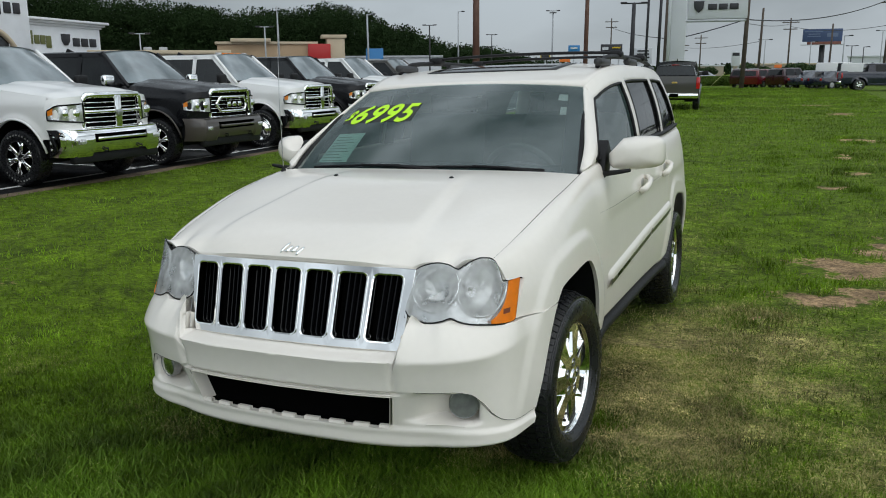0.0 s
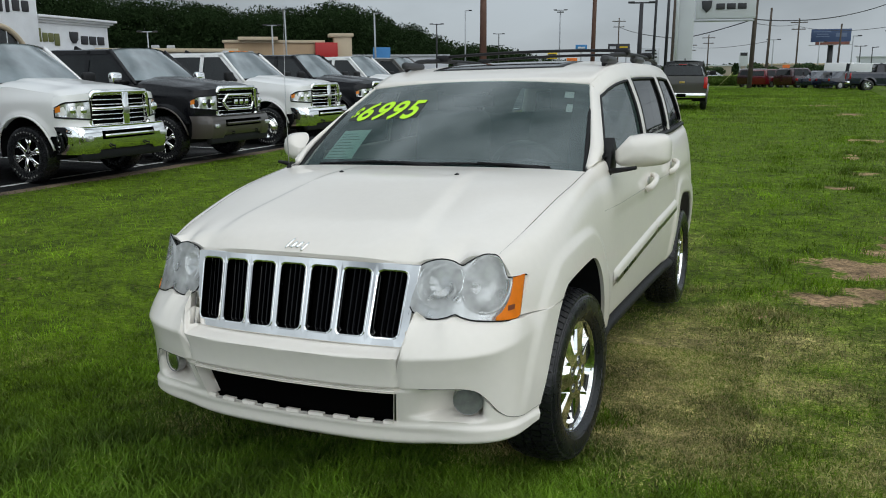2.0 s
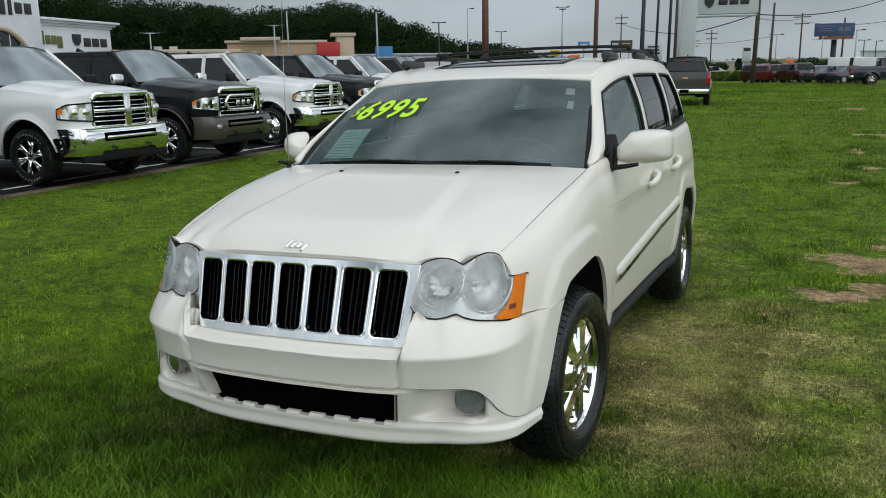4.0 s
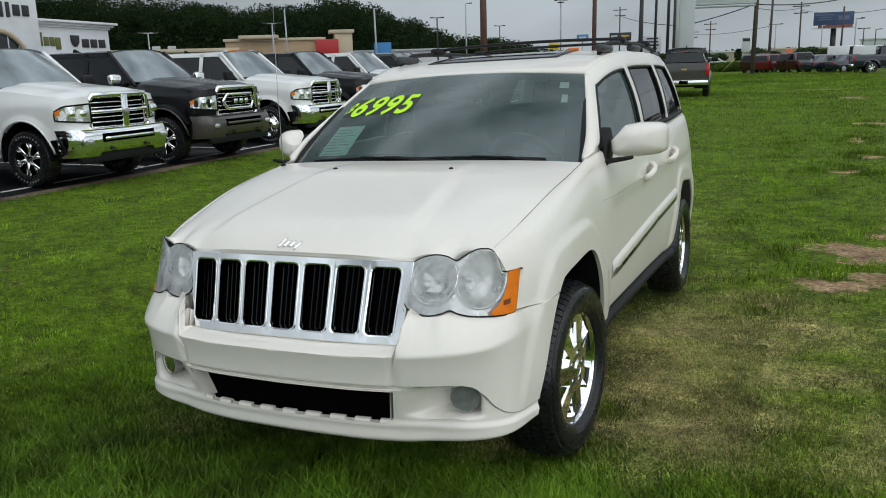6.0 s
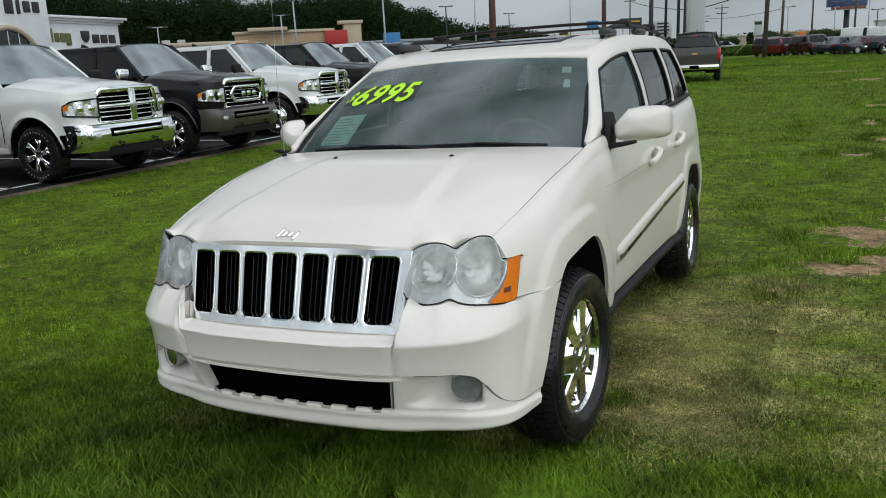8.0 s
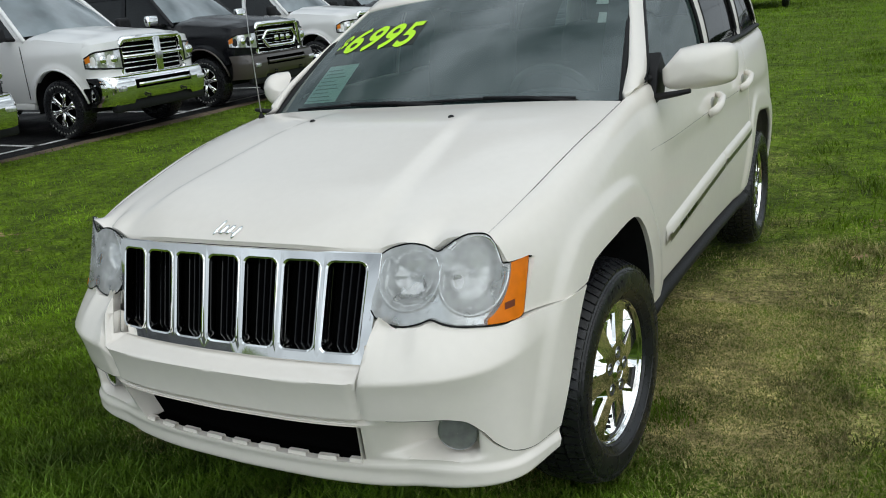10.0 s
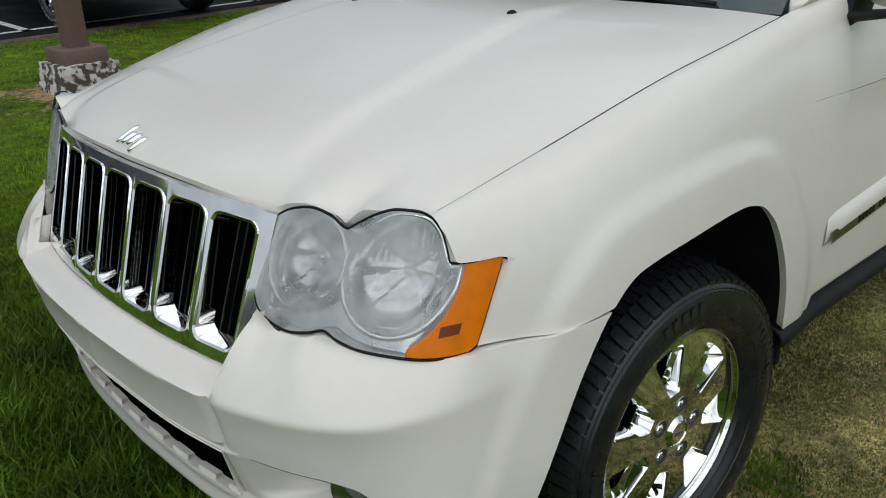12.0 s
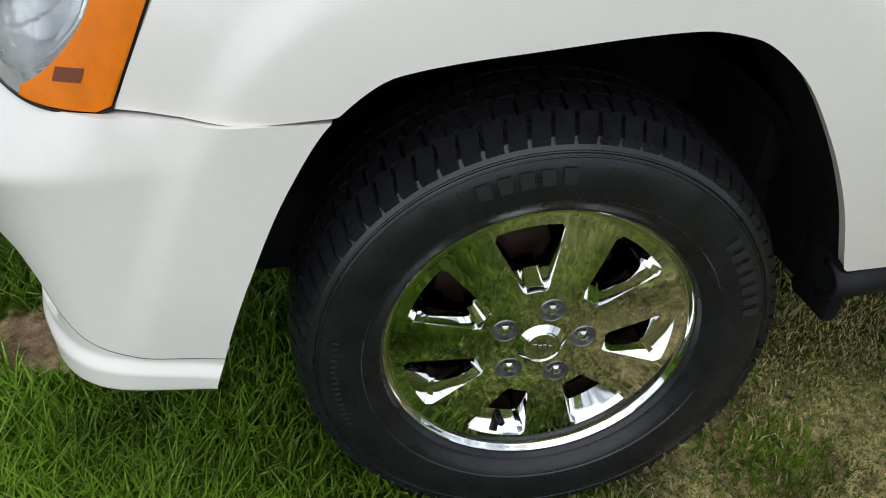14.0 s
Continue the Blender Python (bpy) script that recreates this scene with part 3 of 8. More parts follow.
av = sorted(set([round(k / 110, 4) for k in range(-110, 111)] + [0.452, -0.452, 0.46, -0.46, 0.468, -0.468, 0.476, -0.476, 0.484, -0.484]))
ub = sheet(av, lin(0, 1, 30), lambda a, v: bumper_point(a, upper_z(a, v)))
rl = sheet(av, [0, 1], lambda a, v: bumper_point(a, upper_z(a, 0) + 0.001 * v, 0.014 * v))
me = bpy.data.meshes.new("tmp")
facing(ub, (0, -1, 0))
facing(rl, (0, 0, -1)).to_mesh(me)
rl.free()
ub.from_mesh(me)
# ledge under the headlamps and the turned-in edge at the wheel arch
for k in (1, -1):
    sheet([k * a for a in av if a > 0.46], [0, 1, 2], lambda a, v: (lambda p: (p[0], p[1], p[2] - 0.0015 * v))(bumper_point(a, upper_z(a, 1), (0.022 + 0.03 * (1 - step(0.47, 0.53, abs(a)))) * v)), bm=ub)
    sheet(lin(-0.835, -0.70, 6), lin(0.62, 0.712, 6), lambda y, z: (k * 0.4645, max(y, -0.79 + 0.25 * max(z - 0.66, 0)), z), keep=lambda y, z: True, bm=ub)
    sheet([0, 0.5, 1], lin(0.67, 0.768, 6), lambda u, z: (k * (0.487 + 0.02 * u), lerp(-0.742 + 0.35 * max(z - 0.735, 0), -0.60, u), z), bm=ub)
    sheet([0, 1], lin(0, 1, 30), lambda u, v: (lambda p: (p[0] - k * 0.018 * u, p[1] - 0.003 * u, p[2]))(bumper_point(k, upper_z(1, v))), bm=ub)
part("bumper_cover", clean(ub), PAINT, suv, "white upper bumper cover", sharp=60)

lip_seam = [tube([bumper_point(k * a, cover_low(a) - 0.0005, 0.0008) for a in lin(0.475, 1.0, 70)], [0.0003] + [0.0012] * 70, 5) for k in (1, -1)]
for q in lip_seam:
    part("lip_seam", q, DARK, suv)


IN_X, IN_Z0, IN_Z1 = 0.462, 0.368, 0.496


def lower_pt(a, v):
    x = plan(abs(a) * 0.93)[0]
    z = lerp(lip_z(x), cover_low(abs(a)) + 0.012, v)
    return bumper_point(a, z, 0.003 + (0.012 if v > 0.9 else 0), True)


def intake(a, v):
    x = plan(abs(a) * 0.93)[0]
    return x < IN_X and IN_Z0 < lerp(lip_z(x), cover_low(abs(a)) + 0.012, v) < IN_Z1


lv = lin(0, 0.12, 4) + lin(0.15, 1, 26)
lb = sheet(av, lv, lower_pt, keep=lambda a, v: not intake(a, v))
part("lower_bumper", facing(clean(lb), (0, -1, 0)), PAINT, suv, "white lower bumper with wide air intake", sharp=60)
# walls of the air intake
iw_b = bmesh.new()
av_in = [a for a in av if plan(abs(a) * 0.93)[0] < IN_X + 0.004]
for z in (IN_Z0, IN_Z1):
    sheet(av_in, [0.0, 0.01, 0.022], lambda a, d: bumper_point(a, z, d, True), bm=iw_b)
for z0, z1 in ((IN_Z0 - 0.014, IN_Z0), (IN_Z1, IN_Z1 + 0.014)):
    sheet(av_in, [z0, z1], lambda a, z: bumper_point(a, z, 0.0062, True), bm=iw_b)
for a in (av_in[0], av_in[-1]):
    sheet([IN_Z0, IN_Z1], [0.0, 0.06], lambda z, d: bumper_point(a, z, d, True), bm=iw_b)
part("intake_frame", iw_b, PAINT, suv)
# dark intake behind the opening
dk = sheet(lin(-0.5, 0.5, 40), lin(0.36, 0.50, 8), lambda a, z: bumper_point(a, z, 0.058))
for z in (IN_Z0 - 0.001, IN_Z1 + 0.001):
    sheet(av_in, [0.022, 0.04, 0.06], lambda a, d: bumper_point(a, z, d, True), bm=dk)
part("air_intake", dk, DARK, suv, "black air intake in the bumper")
for k in range(-4, 5):
    a0, a1 = (k - 0.30) * 0.098, (k + 0.30) * 0.098
    th = sheet(lin(a0, a1, 5), [0, 1, 2, 3], lambda a, v: (lambda p: (p[0], p[1], p[2] + (0.0, 0.013, 0.013, 0.0)[int(v)]))(bumper_point(a, IN_Z0 - 0.003, (0.004, 0.006, 0.020, 0.022)[int(v)], True)))
    part("intake_tooth", facing(th, (0, -1, 1)), PAINT, suv)

# fog lamps
for sgn in (1, -1):
    fog = new("fog_lamp")
    fog.parent = suv
    fog.matrix_local = look((sgn * 0.650, -0.676, 0.459), (sgn * 0.95, -1.48, 0.44)) @ Matrix.Rotation(math.pi, 4, "X")
    part("bezel", lathe([(-0.03, 0.0525), (0.002, 0.0525), (0.004, 0.0515), (0.004, 0.0495), (-0.03, 0.047)], 32, "z"), PIT_STEEL, fog)
    part("reflector", lathe([(-0.034, 0.002), (-0.032, 0.015), (-0.024, 0.028), (-0.012, 0.040), (0.0, 0.049)], 24, "z"), shader("dull_fog_reflector", (0.30, 0.31, 0.30), 0.55, vary=0.2, scale=60), fog)
    ln = part("lens", lathe([(0.010, 0.0005), (0.0095, 0.012), (0.0075, 0.028), (0.0045, 0.042), (0.002, 0.0505)], 32, "z"), FOGGED, fog)
    ln.visible_shadow = False


# ---- grille
def grille_point(u, v, d=0.0):
    """u -1..1 across, v 0..1 upwards, d metres inwards."""
    x = u * lerp(0.453, 0.475, v)
    y = lerp(-0.803, -0.728, v) + lerp(0.044, 0.056, v) * abs(u) ** 2.2
    z = lerp(0.657, 0.932, v) - lerp(0.006, 0.012, v) * u * u
    n = Vector((-0.25 * u, -0.96, 0.25))
    return (x - n.x * d, y - n.y * d, z - n.z * d)


grille = new("grille")
grille.parent = suv
fr = bmesh.new()
SL, V0, V1 = 2 / 7 * 0.956, 0.100, 0.912
for k in range(7):
    uc = (k - 3) * SL
    hw = SL * 0.400
    n_side = 6
    def rounded(s, hw, v0, v1, r_u, r_v):
        pts = []
        for cx, cy, a0 in ((1, 1, 0), (-1, 1, 90), (-1, -1, 180), (1, -1, 270)):
            for q in range(n_side + 1):
                a = radians(a0 + 90 * q / n_side)
                pts.append((s + cx * (hw - r_u) + r_u * math.cos(a), (v1 - r_v if cy > 0 else v0 + r_v) + r_v * math.sin(a)))
        return pts
    r_u, r_v = 0.042, 0.070
    inner = rounded(uc, hw, V0, V1, r_u, r_v)
    proud = rounded(uc, hw + 0.012, V0 - 0.018, V1 + 0.018, r_u + 0.010, r_v + 0.010)
    u_lo, u_hi = (uc - SL / 2 if k else -1.0), (uc + SL / 2 if k < 6 else 1.0)
    outer = []
    for (u, v), (pu, pv) in zip(inner, proud):
        du, dv = u - uc, v - 0.5
        su = (u_hi - uc) / max(du, 1e-6) if du > 0 else (u_lo - uc) / min(du, -1e-6)
        sv = (0.5 / abs(dv)) if abs(dv) > 1e-6 else 1e9
        s = min(abs(su), sv)
        outer.append((uc + du * s, 0.5 + dv * s))
    for cu, cv in ((u_lo, 0.0), (u_hi, 0.0), (u_lo, 1.0), (u_hi, 1.0)):
        near_i = min(range(len(outer)), key=lambda i: abs(outer[i][0] - cu) * 0.455 + abs(outer[i][1] - cv) * 0.27)
        outer[near_i] = (cu, cv)
    ledge = [(u, v + 0.045 * (1 - step(V0 + 0.02, V0 + 0.12, v))) for u, v in inner]
    # the lower bar rolls under, the uprights are rounded
    def outer_depth(u, v):
        if v > 0.98:
            return 0.0
        ridge_d = 0.0 if abs(u) > 0.995 else -0.006 * (1 - step(0.75, 0.98, v))
        return lerp(0.001, ridge_d, step(0.0, 0.22, v))
    rings = [[fr.verts.new(grille_point(u, v, outer_depth(u, v) if pts is outer else d)) for u, v in pts] for pts, d in ((outer, 0.0), (proud, -0.0), (proud, -0.003), (inner, -0.001), (ledge, 0.032))]
    for p, q in zip(rings, rings[1:]):
        for i in range(len(p)):
            j = (i + 1) % len(p)
            fr.faces.new((p[i], p[j], q[j], q[i]))
clean(fr, 0.0005)
bmesh.ops.recalc_face_normals(fr, faces=fr.faces)
part("frame", fr, CHROME, grille, "bright chrome grille frame with seven slots", sharp=25)
# rim round the frame
edge = [(u, 0) for u in lin(-1, 1, 24)] + [(1, v) for v in lin(0, 1, 10)[1:]] + [(u, 1) for u in lin(1, -1, 24)[1:]] + [(-1, v) for v in lin(1, 0, 10)[1:-1]]
er = bmesh.new()
rings = [[er.verts.new(grille_point(u * s, 0.5 + (v - 0.5) * s2, d)) for u, v in edge] for s, s2, d in ((1.0, 1.0, 0.0), (1.007, 1.022, 0.004), (1.007, 1.022, 0.03))]
for p, q in zip(rings, rings[1:]):
    for i in range(len(p)):
        er.faces.new((p[i], p[(i + 1) % len(p)], q[(i + 1) % len(p)], q[i]))
part("rim", er, CHROME, grille, flip="auto")
bk = sheet(lin(-1, 1, 20), lin(0.02, 0.98, 4), lambda u, v: grille_point(u, v, 0.06))
part("backing", facing(bk, (0, -1, 0)), DARK, grille)
for k in range(7):
    sl = bmesh.new()
    for j in (-1.5, -0.5, 0.5, 1.5):
        u = (k - 3) * SL + j * SL * 0.16
        sheet([-0.007, -0.004, 0.004, 0.007], lin(V0 - 0.02, V1 + 0.02, 6), lambda q, v: grille_point(u + q, v, 0.031 if abs(q) < 0.005 else 0.055), bm=sl)
    part("slat", facing(sl, (0, -1, 0)), GLOSS_BLACK, grille)
# dark gap round the grille
gp = sheet(lin(-1.0, 1.0, 30), [-0.08, 0.5, 1.10], lambda u, v: grille_point(u, v, 0.064))
part("shroud", facing(gp, (0, -1, 0)), BLACK, suv)


# ---- headlamps
def lamp_point(a, z, d=0.0):
    t = (z - 0.73) / 0.22
    (x0, y0), (x1, y1) = lamp_lo(a), lamp_hi(a)
    p = Vector((lerp(x0, x1, t), lerp(y0, y1, t), z))
    (xa, ya), (xb, yb) = lamp_lo(max(a - 0.02, 0)), lamp_lo(min(a + 0.02, 1))
    n = Vector((yb - ya, -(xb - xa), 0)).normalized() + Vector((0, 0, 0.25))
    n.normalize()
    bulge = 0.010 * (1 - (2 * a - 1) ** 4)
    return tuple(p + n * (bulge - d))


lamp_top = pchip((0.0, 0.905), (0.04, 0.921), (0.12, 0.935), (0.21, 0.941), (0.30, 0.936), (0.36, 0.925), (0.39, 0.921), (0.43, 0.931), (0.50, 0.948), (0.57, 0.956), (0.64, 0.953), (0.70, 0.943), (0.76, 0.918), (0.80, 0.888), (0.82, 0.869), (0.88, 0.868), (0.95, 0.873), (1.0, 0.872))
lamp_bot = pchip((0.0, 0.788), (0.03, 0.772), (0.10, 0.757), (0.22, 0.748), (0.32, 0.755), (0.385, 0.764), (0.45, 0.754), (0.55, 0.744), (0.66, 0.740), (0.8, 0.736), (0.96, 0.733), (1.0, 0.742))
C1, C2 = (0.225, 0.862, 0.078), (0.640, 0.860, 0.094)   # bowls: a, z, radius
LAMP_LEN = 0.42


def in_bowl(a, z):
    for c in (C1, C2):
        r = math.hypot((a - c[0]) * LAMP_LEN, z - c[1]) / c[2]
        if r < 1:
            return c, r
    return None, 9.0


def reflector_point(a, v):
    z = lerp(lamp_bot(a), lamp_top(a), v)
    c, r = in_bowl(a, z)
    depth = 0.020
    if c:
        depth = 0.018 + 0.050 * math.sqrt(max(0.0, 1 - r**2.2))
        q = math.atan2(z - c[1], (a - c[0]) * LAMP_LEN)
        # flat sectors set at odd angles, and upright flutes in the upper part
        k = q / (2 * math.pi) * 9 + 0.3
        depth += r * (0.012 * (k - math.floor(k) - 0.5) * math.sin(math.floor(k) * 2.4 + 1) + 0.004 * math.sin(math.floor(k) * 5.1))
        if 0.40 < r < 0.92 and z > c[1] + 0.012:
            depth += 0.0030 * abs(math.sin((a - c[0]) * LAMP_LEN * 290)) * (1.0 if c is C2 else 0.3)
    return lamp_point(a, z, depth)


headlight = new("headlight")
headlight.parent = suv
lens_keep = lambda a, v: not is_amber(a - 0.018, lerp(lamp_bot(a), lamp_top(a), v))


def is_amber(a, z):
    # outside the outer circle and below it, to the rear edge
    da, dz = (a - C2[0]) * LAMP_LEN, z - C2[1]
    low = min(max(math.atan2(-dz, max(da, 1e-6)) / (math.pi / 2), 0.0), 1.0)
    return a > C2[0] + 0.085 and math.hypot(da, dz) > 0.0965 * (1 + 0.27 * low**1.35) and z < 0.876


LA, LV = lin(0, 1, 150), lin(0, 1, 80)
rf = sheet(LA, LV, reflector_point, keep=lens_keep)
part("reflector", facing(clean(rf), (0.3, -1, 0)), SILVER, headlight, "silvery twin reflector bowls")
ls = sheet(LA, LV, lambda a, v: lamp_point(a, lerp(lamp_bot(a), lamp_top(a), v)), keep=lens_keep)
lens = part("lens", facing(clean(ls), (0.3, -1, 0)), HAZED, headlight, "hazed clear headlamp lens")
lens.visible_shadow = False


def amber_start(z):
    """Where the amber begins at a height, going back from the outer bowl."""
    lo, hi = C2[0] + 0.085, 0.99
    for _ in range(14):
        mid = (lo + hi) / 2
        lo, hi = (lo, mid) if is_amber(mid, z) else (mid, hi)
    return hi


def amber_point(u, w):
    z = lerp(0.7335, 0.868, w)
    a = lerp(amber_start(z), 1.0, u)
    z = max(z, lamp_bot(a))
    return lamp_point(a, lerp(z, lamp_top(a), step(0.8, 1.0, w)), -0.0014)


am = sheet(lin(0, 1, 24), lin(0, 1, 60), amber_point)
thick(part("side_marker", facing(clean(am), (0.6, -1, 0)), AMBER, headlight, "amber turn signal lens"), 0.004)
# rings round the two bowls
for c in (C1, C2):
    rb = bmesh.new()
    ring = []
    for k in range(49):
        a = 2 * math.pi * k / 48
        aa, zz = c[0] + c[2] * 1.02 * math.cos(a) / LAMP_LEN, c[1] + c[2] * 1.02 * math.sin(a)
        aa = min(max(aa, 0.005), 0.86)
        ring.append(lamp_point(aa, min(max(zz, lamp_bot(aa) + 0.004), lamp_top(aa) - 0.004), 0.006))
    part("ring", tube(ring, 0.0062, 8, rb, caps=False), SILVER, headlight)
for c in (C1, C2):
    bulb = bmesh.new()
    bmesh.ops.create_uvsphere(bulb, u_segments=14, v_segments=8, radius=0.011, matrix=Matrix.Translation(Vector(lamp_point(c[0], c[1], 0.05))))
    part("bulb", bulb, SILVER, headlight)
mk = bmesh.new()
sheet(lin(0.83, 0.905, 6), lin(0.764, 0.780, 2), lambda a, z: lamp_point(a, z + (a - 0.85) * 0.02, -0.0025), bm=mk)
part("reflex_mark", facing(mk, (0.6, -1, 0)), shader("dark_amber", (0.16, 0.03, 0.003), 0.3), headlight)
# painted return between the lens and the fender's edge
er2 = bmesh.new()
def fender_edge(a):
    q = lamp_point(a, lamp_top(a) + 0.004, 0.006)
    y = min(max(q[1], -0.556), -0.45)
    return q, (side(y, c_low(y)), y, c_low(y))
sheet(lin(0.66, 1.0, 40), [0, 0.35, 0.7, 1], lambda a, v: tuple(Vector(fender_edge(a)[0]).lerp(Vector(fender_edge(a)[1]), v)), bm=er2)
sheet(lin(0.732, 0.868, 14), [0, 0.35, 0.7, 1], lambda z, v: tuple(Vector(lamp_point(1.0, z, 0.006)).lerp(Vector((side(amber_y(z), z), amber_y(z), z)), v)), bm=er2)
mirrored(part("fender_edge", facing(er2, (1, -1, 1)), PAINT, suv))
corner = sheet(lin(-0.459, -0.436, 6), lin(0.858, 0.884, 6), lambda y, z: (side(y, z) - 0.0025, y, z))
mirrored(part("fender_corner", facing(corner, (1, 0, 0)), PAINT, suv))
rim_pts = [lamp_point(a, lamp_bot(a) - 0.003, 0.002) for a in lin(0, 1, 60)] + [lamp_point(1.0, z, 0.0015) for z in lin(0.735, 0.862, 8)[1:]] + [lamp_point(0.992, 0.870, 0.0015)] + [lamp_point(a, lamp_top(a) + 0.002, 0.002) for a in lin(0.975, 0, 80)] + [lamp_point(0, z, 0.004) for z in lin(0.912, 0.76, 6)]
part("gasket", tube(rim_pts, 0.0026, 6, caps=False), GLOSS_BLACK, headlight)
box_back = sheet(lin(0, 1, 30), lin(-0.1, 1.1, 6), lambda a, v: lamp_point(a, lerp(lamp_bot(a), lamp_top(a) - 0.01, v), 0.075))
part("housing", facing(box_back, (0.3, -1, 0)), DARK, headlight)
headlight_r = new("headlight")
headlight_r.parent = suv
for ch in list(headlight.children):
    mirrored(ch, headlight_r)

# ---- greenhouse: windscreen, roof, pillars, side glass
roof_x = pchip((1.06, 0.632), (1.6, 0.668), (2.4, 0.670), (3.2, 0.640), (3.62, 0.57))
roof_z = pchip((1.06, 1.556), (1.2, 1.606), (1.4, 1.648), (1.9, 1.684), (2.6, 1.694), (3.2, 1.678), (3.62, 1.62))
roof_c = pchip((1.02, 1.578), (1.2, 1.622), (1.5, 1.674), (1.8, 1.706), (2.3, 1.722), (3.0, 1.714), (3.62, 1.66))


def screen_point(u, v, d=0.0):
    """Windscreen: u -1..1 across, v 0..1 from cowl to roof, d inwards."""
    a = abs(u)
    base = Vector((u * 0.752, lerp(0.405, 0.470, a**2.2), 1.172 - 0.016 * a**2))
    head = Vector((u * 0.634, lerp(1.020, 1.070, a**2.2), 1.580 - 0.030 * a**2))
    p = base.lerp(head, v)
    n = Vector((0.18 * u, -0.55, 0.82)).normalized()
    p += n * (0.020 * math.sin(math.pi * v) - d)
    return tuple(p)


windscreen = new("windscreen")
windscreen.parent = suv
g = part("glass", facing(sheet(lin(-1, 1, 30), lin(0, 1, 16), screen_point), (0, -1, 1)), GLASS, windscreen, "sloping clear windscreen glass")
g.visible_shadow = False
FRIT = shader("black_frit", (0.012, 0.013, 0.014), 0.25)
fb = bmesh.new()
IN_U = lambda v: 0.895 - 0.02 * v
IN_LO, IN_HI = 0.075, 0.905
ou = [(u, 0) for u in lin(-1, 1, 24)] + [(1, v) for v in lin(0, 1, 14)[1:]] + [(u, 1) for u in lin(1, -1, 24)[1:]] + [(-1, v) for v in lin(1, 0, 14)[1:-1]]
def pull(u, v):
    uu, vv = u * IN_U(v), IN_LO + v * (IN_HI - IN_LO)
    return uu, vv
ro = [fb.verts.new(screen_point(u, v, 0.004)) for u, v in ou]
ri = [fb.verts.new(screen_point(*pull(u, v), 0.004)) for u, v in ou]
for i in range(len(ou)):
    j = (i + 1) % len(ou)
    fb.faces.new((ro[i], ro[j], ri[j], ri[i]))
part("black_border", facing(fb, (0, -1, 1)), FRIT, windscreen)
sb = sheet(lin(-0.42, 0.42, 12), lin(0.82, 0.91, 4), lambda u, v: screen_point(u, v, 0.005), keep=lambda u, v: v > 0.89 or abs(u + 0.02) < 0.14 + 2 * (v - 0.82))
part("mirror_mount_frit", facing(sb, (0, -1, 1)), FRIT, windscreen)
for s in (1, -1):
    seal = tube([screen_point(s * 1.010, v, 0.002) for v in lin(-0.02, 0.70, 16)], [0.014] * 15 + [0.008, 0.002], 8, flat=0.7)
    part("seal", seal, BLACK, windscreen, "black rubber side moulding")
cw = sheet(lin(-1.02, 1.02, 30), lin(0, 1, 4), lambda u, v: (lambda p: (p[0], p[1] - 0.06 + 0.07 * v, p[2] - 0.028 + 0.022 * v))(screen_point(u, 0.0)))
part("cowl", facing(cw, (0, -1, 1)), BLACK, suv, "black plastic cowl under the windscreen")

# wipers
for x0, x1, xp in ((-0.02, 0.60, 0.42), (-0.62, 0.02, -0.10)):
    wp = new("wiper")
    wp.parent = suv
    blade = [screen_point(lerp(x0, x1, t) / 0.75, 0.010 + 0.012 * math.sin(t * 3), -0.008) for t in lin(0, 1, 12)]
    part("blade", tube(blade, 0.006, 6), BLACK, wp)
    mid = Vector(screen_point((x0 * 0.55 + x1 * 0.45) / 0.75, 0.022, -0.012))
    root = Vector(screen_point(xp / 0.75 + 0.25, -0.01, -0.002))
    part("arm", tube([root, root.lerp(mid, 0.5) + Vector((0, -0.004, 0.008)), mid], [0.012, 0.009, 0.006], 6), BLACK, wp)

# roof skin with a sunroof
def roof_point(u, v):
    y = lerp(1.02 + 0.05 * abs(u) ** 2.2, 3.62, v)
    yy = max(y, 1.06)
    x = u * roof_x(yy)
    z = roof_z(yy) + (roof_c(y) - roof_z(yy)) * (1 - abs(u) ** 2.6)
    return (x, y, z)


rv = sorted(set([round(x, 4) for x in lin(0, 1, 34)]))
rb = sheet(lin(-1, 1, 40), rv, roof_point)
thick(part("roof", facing(rb, (0, 0, 1)), PAINT, suv, sharp=50), 0.02)
sr = sheet(lin(-0.60, 0.60, 12), lin(0.13, 0.29, 8), lambda u, v: (lambda p: (p[0], p[1], p[2] + 0.003))(roof_point(u, v)))
thick(part("sunroof", facing(sr, (0, 0, 1)), shader("sunroof_glass", (0.01, 0.011, 0.012), 0.05), suv, "dark tinted sunroof glass"), 0.004)

# side of the cabin above the belt
pillar_a = pchip((0.0, 0.44), (0.5, 0.745), (0.85, 0.965), (1.0, 1.065))
pillar_d = pchip((0.0, 3.60), (0.5, 3.50), (1.0, 3.34))


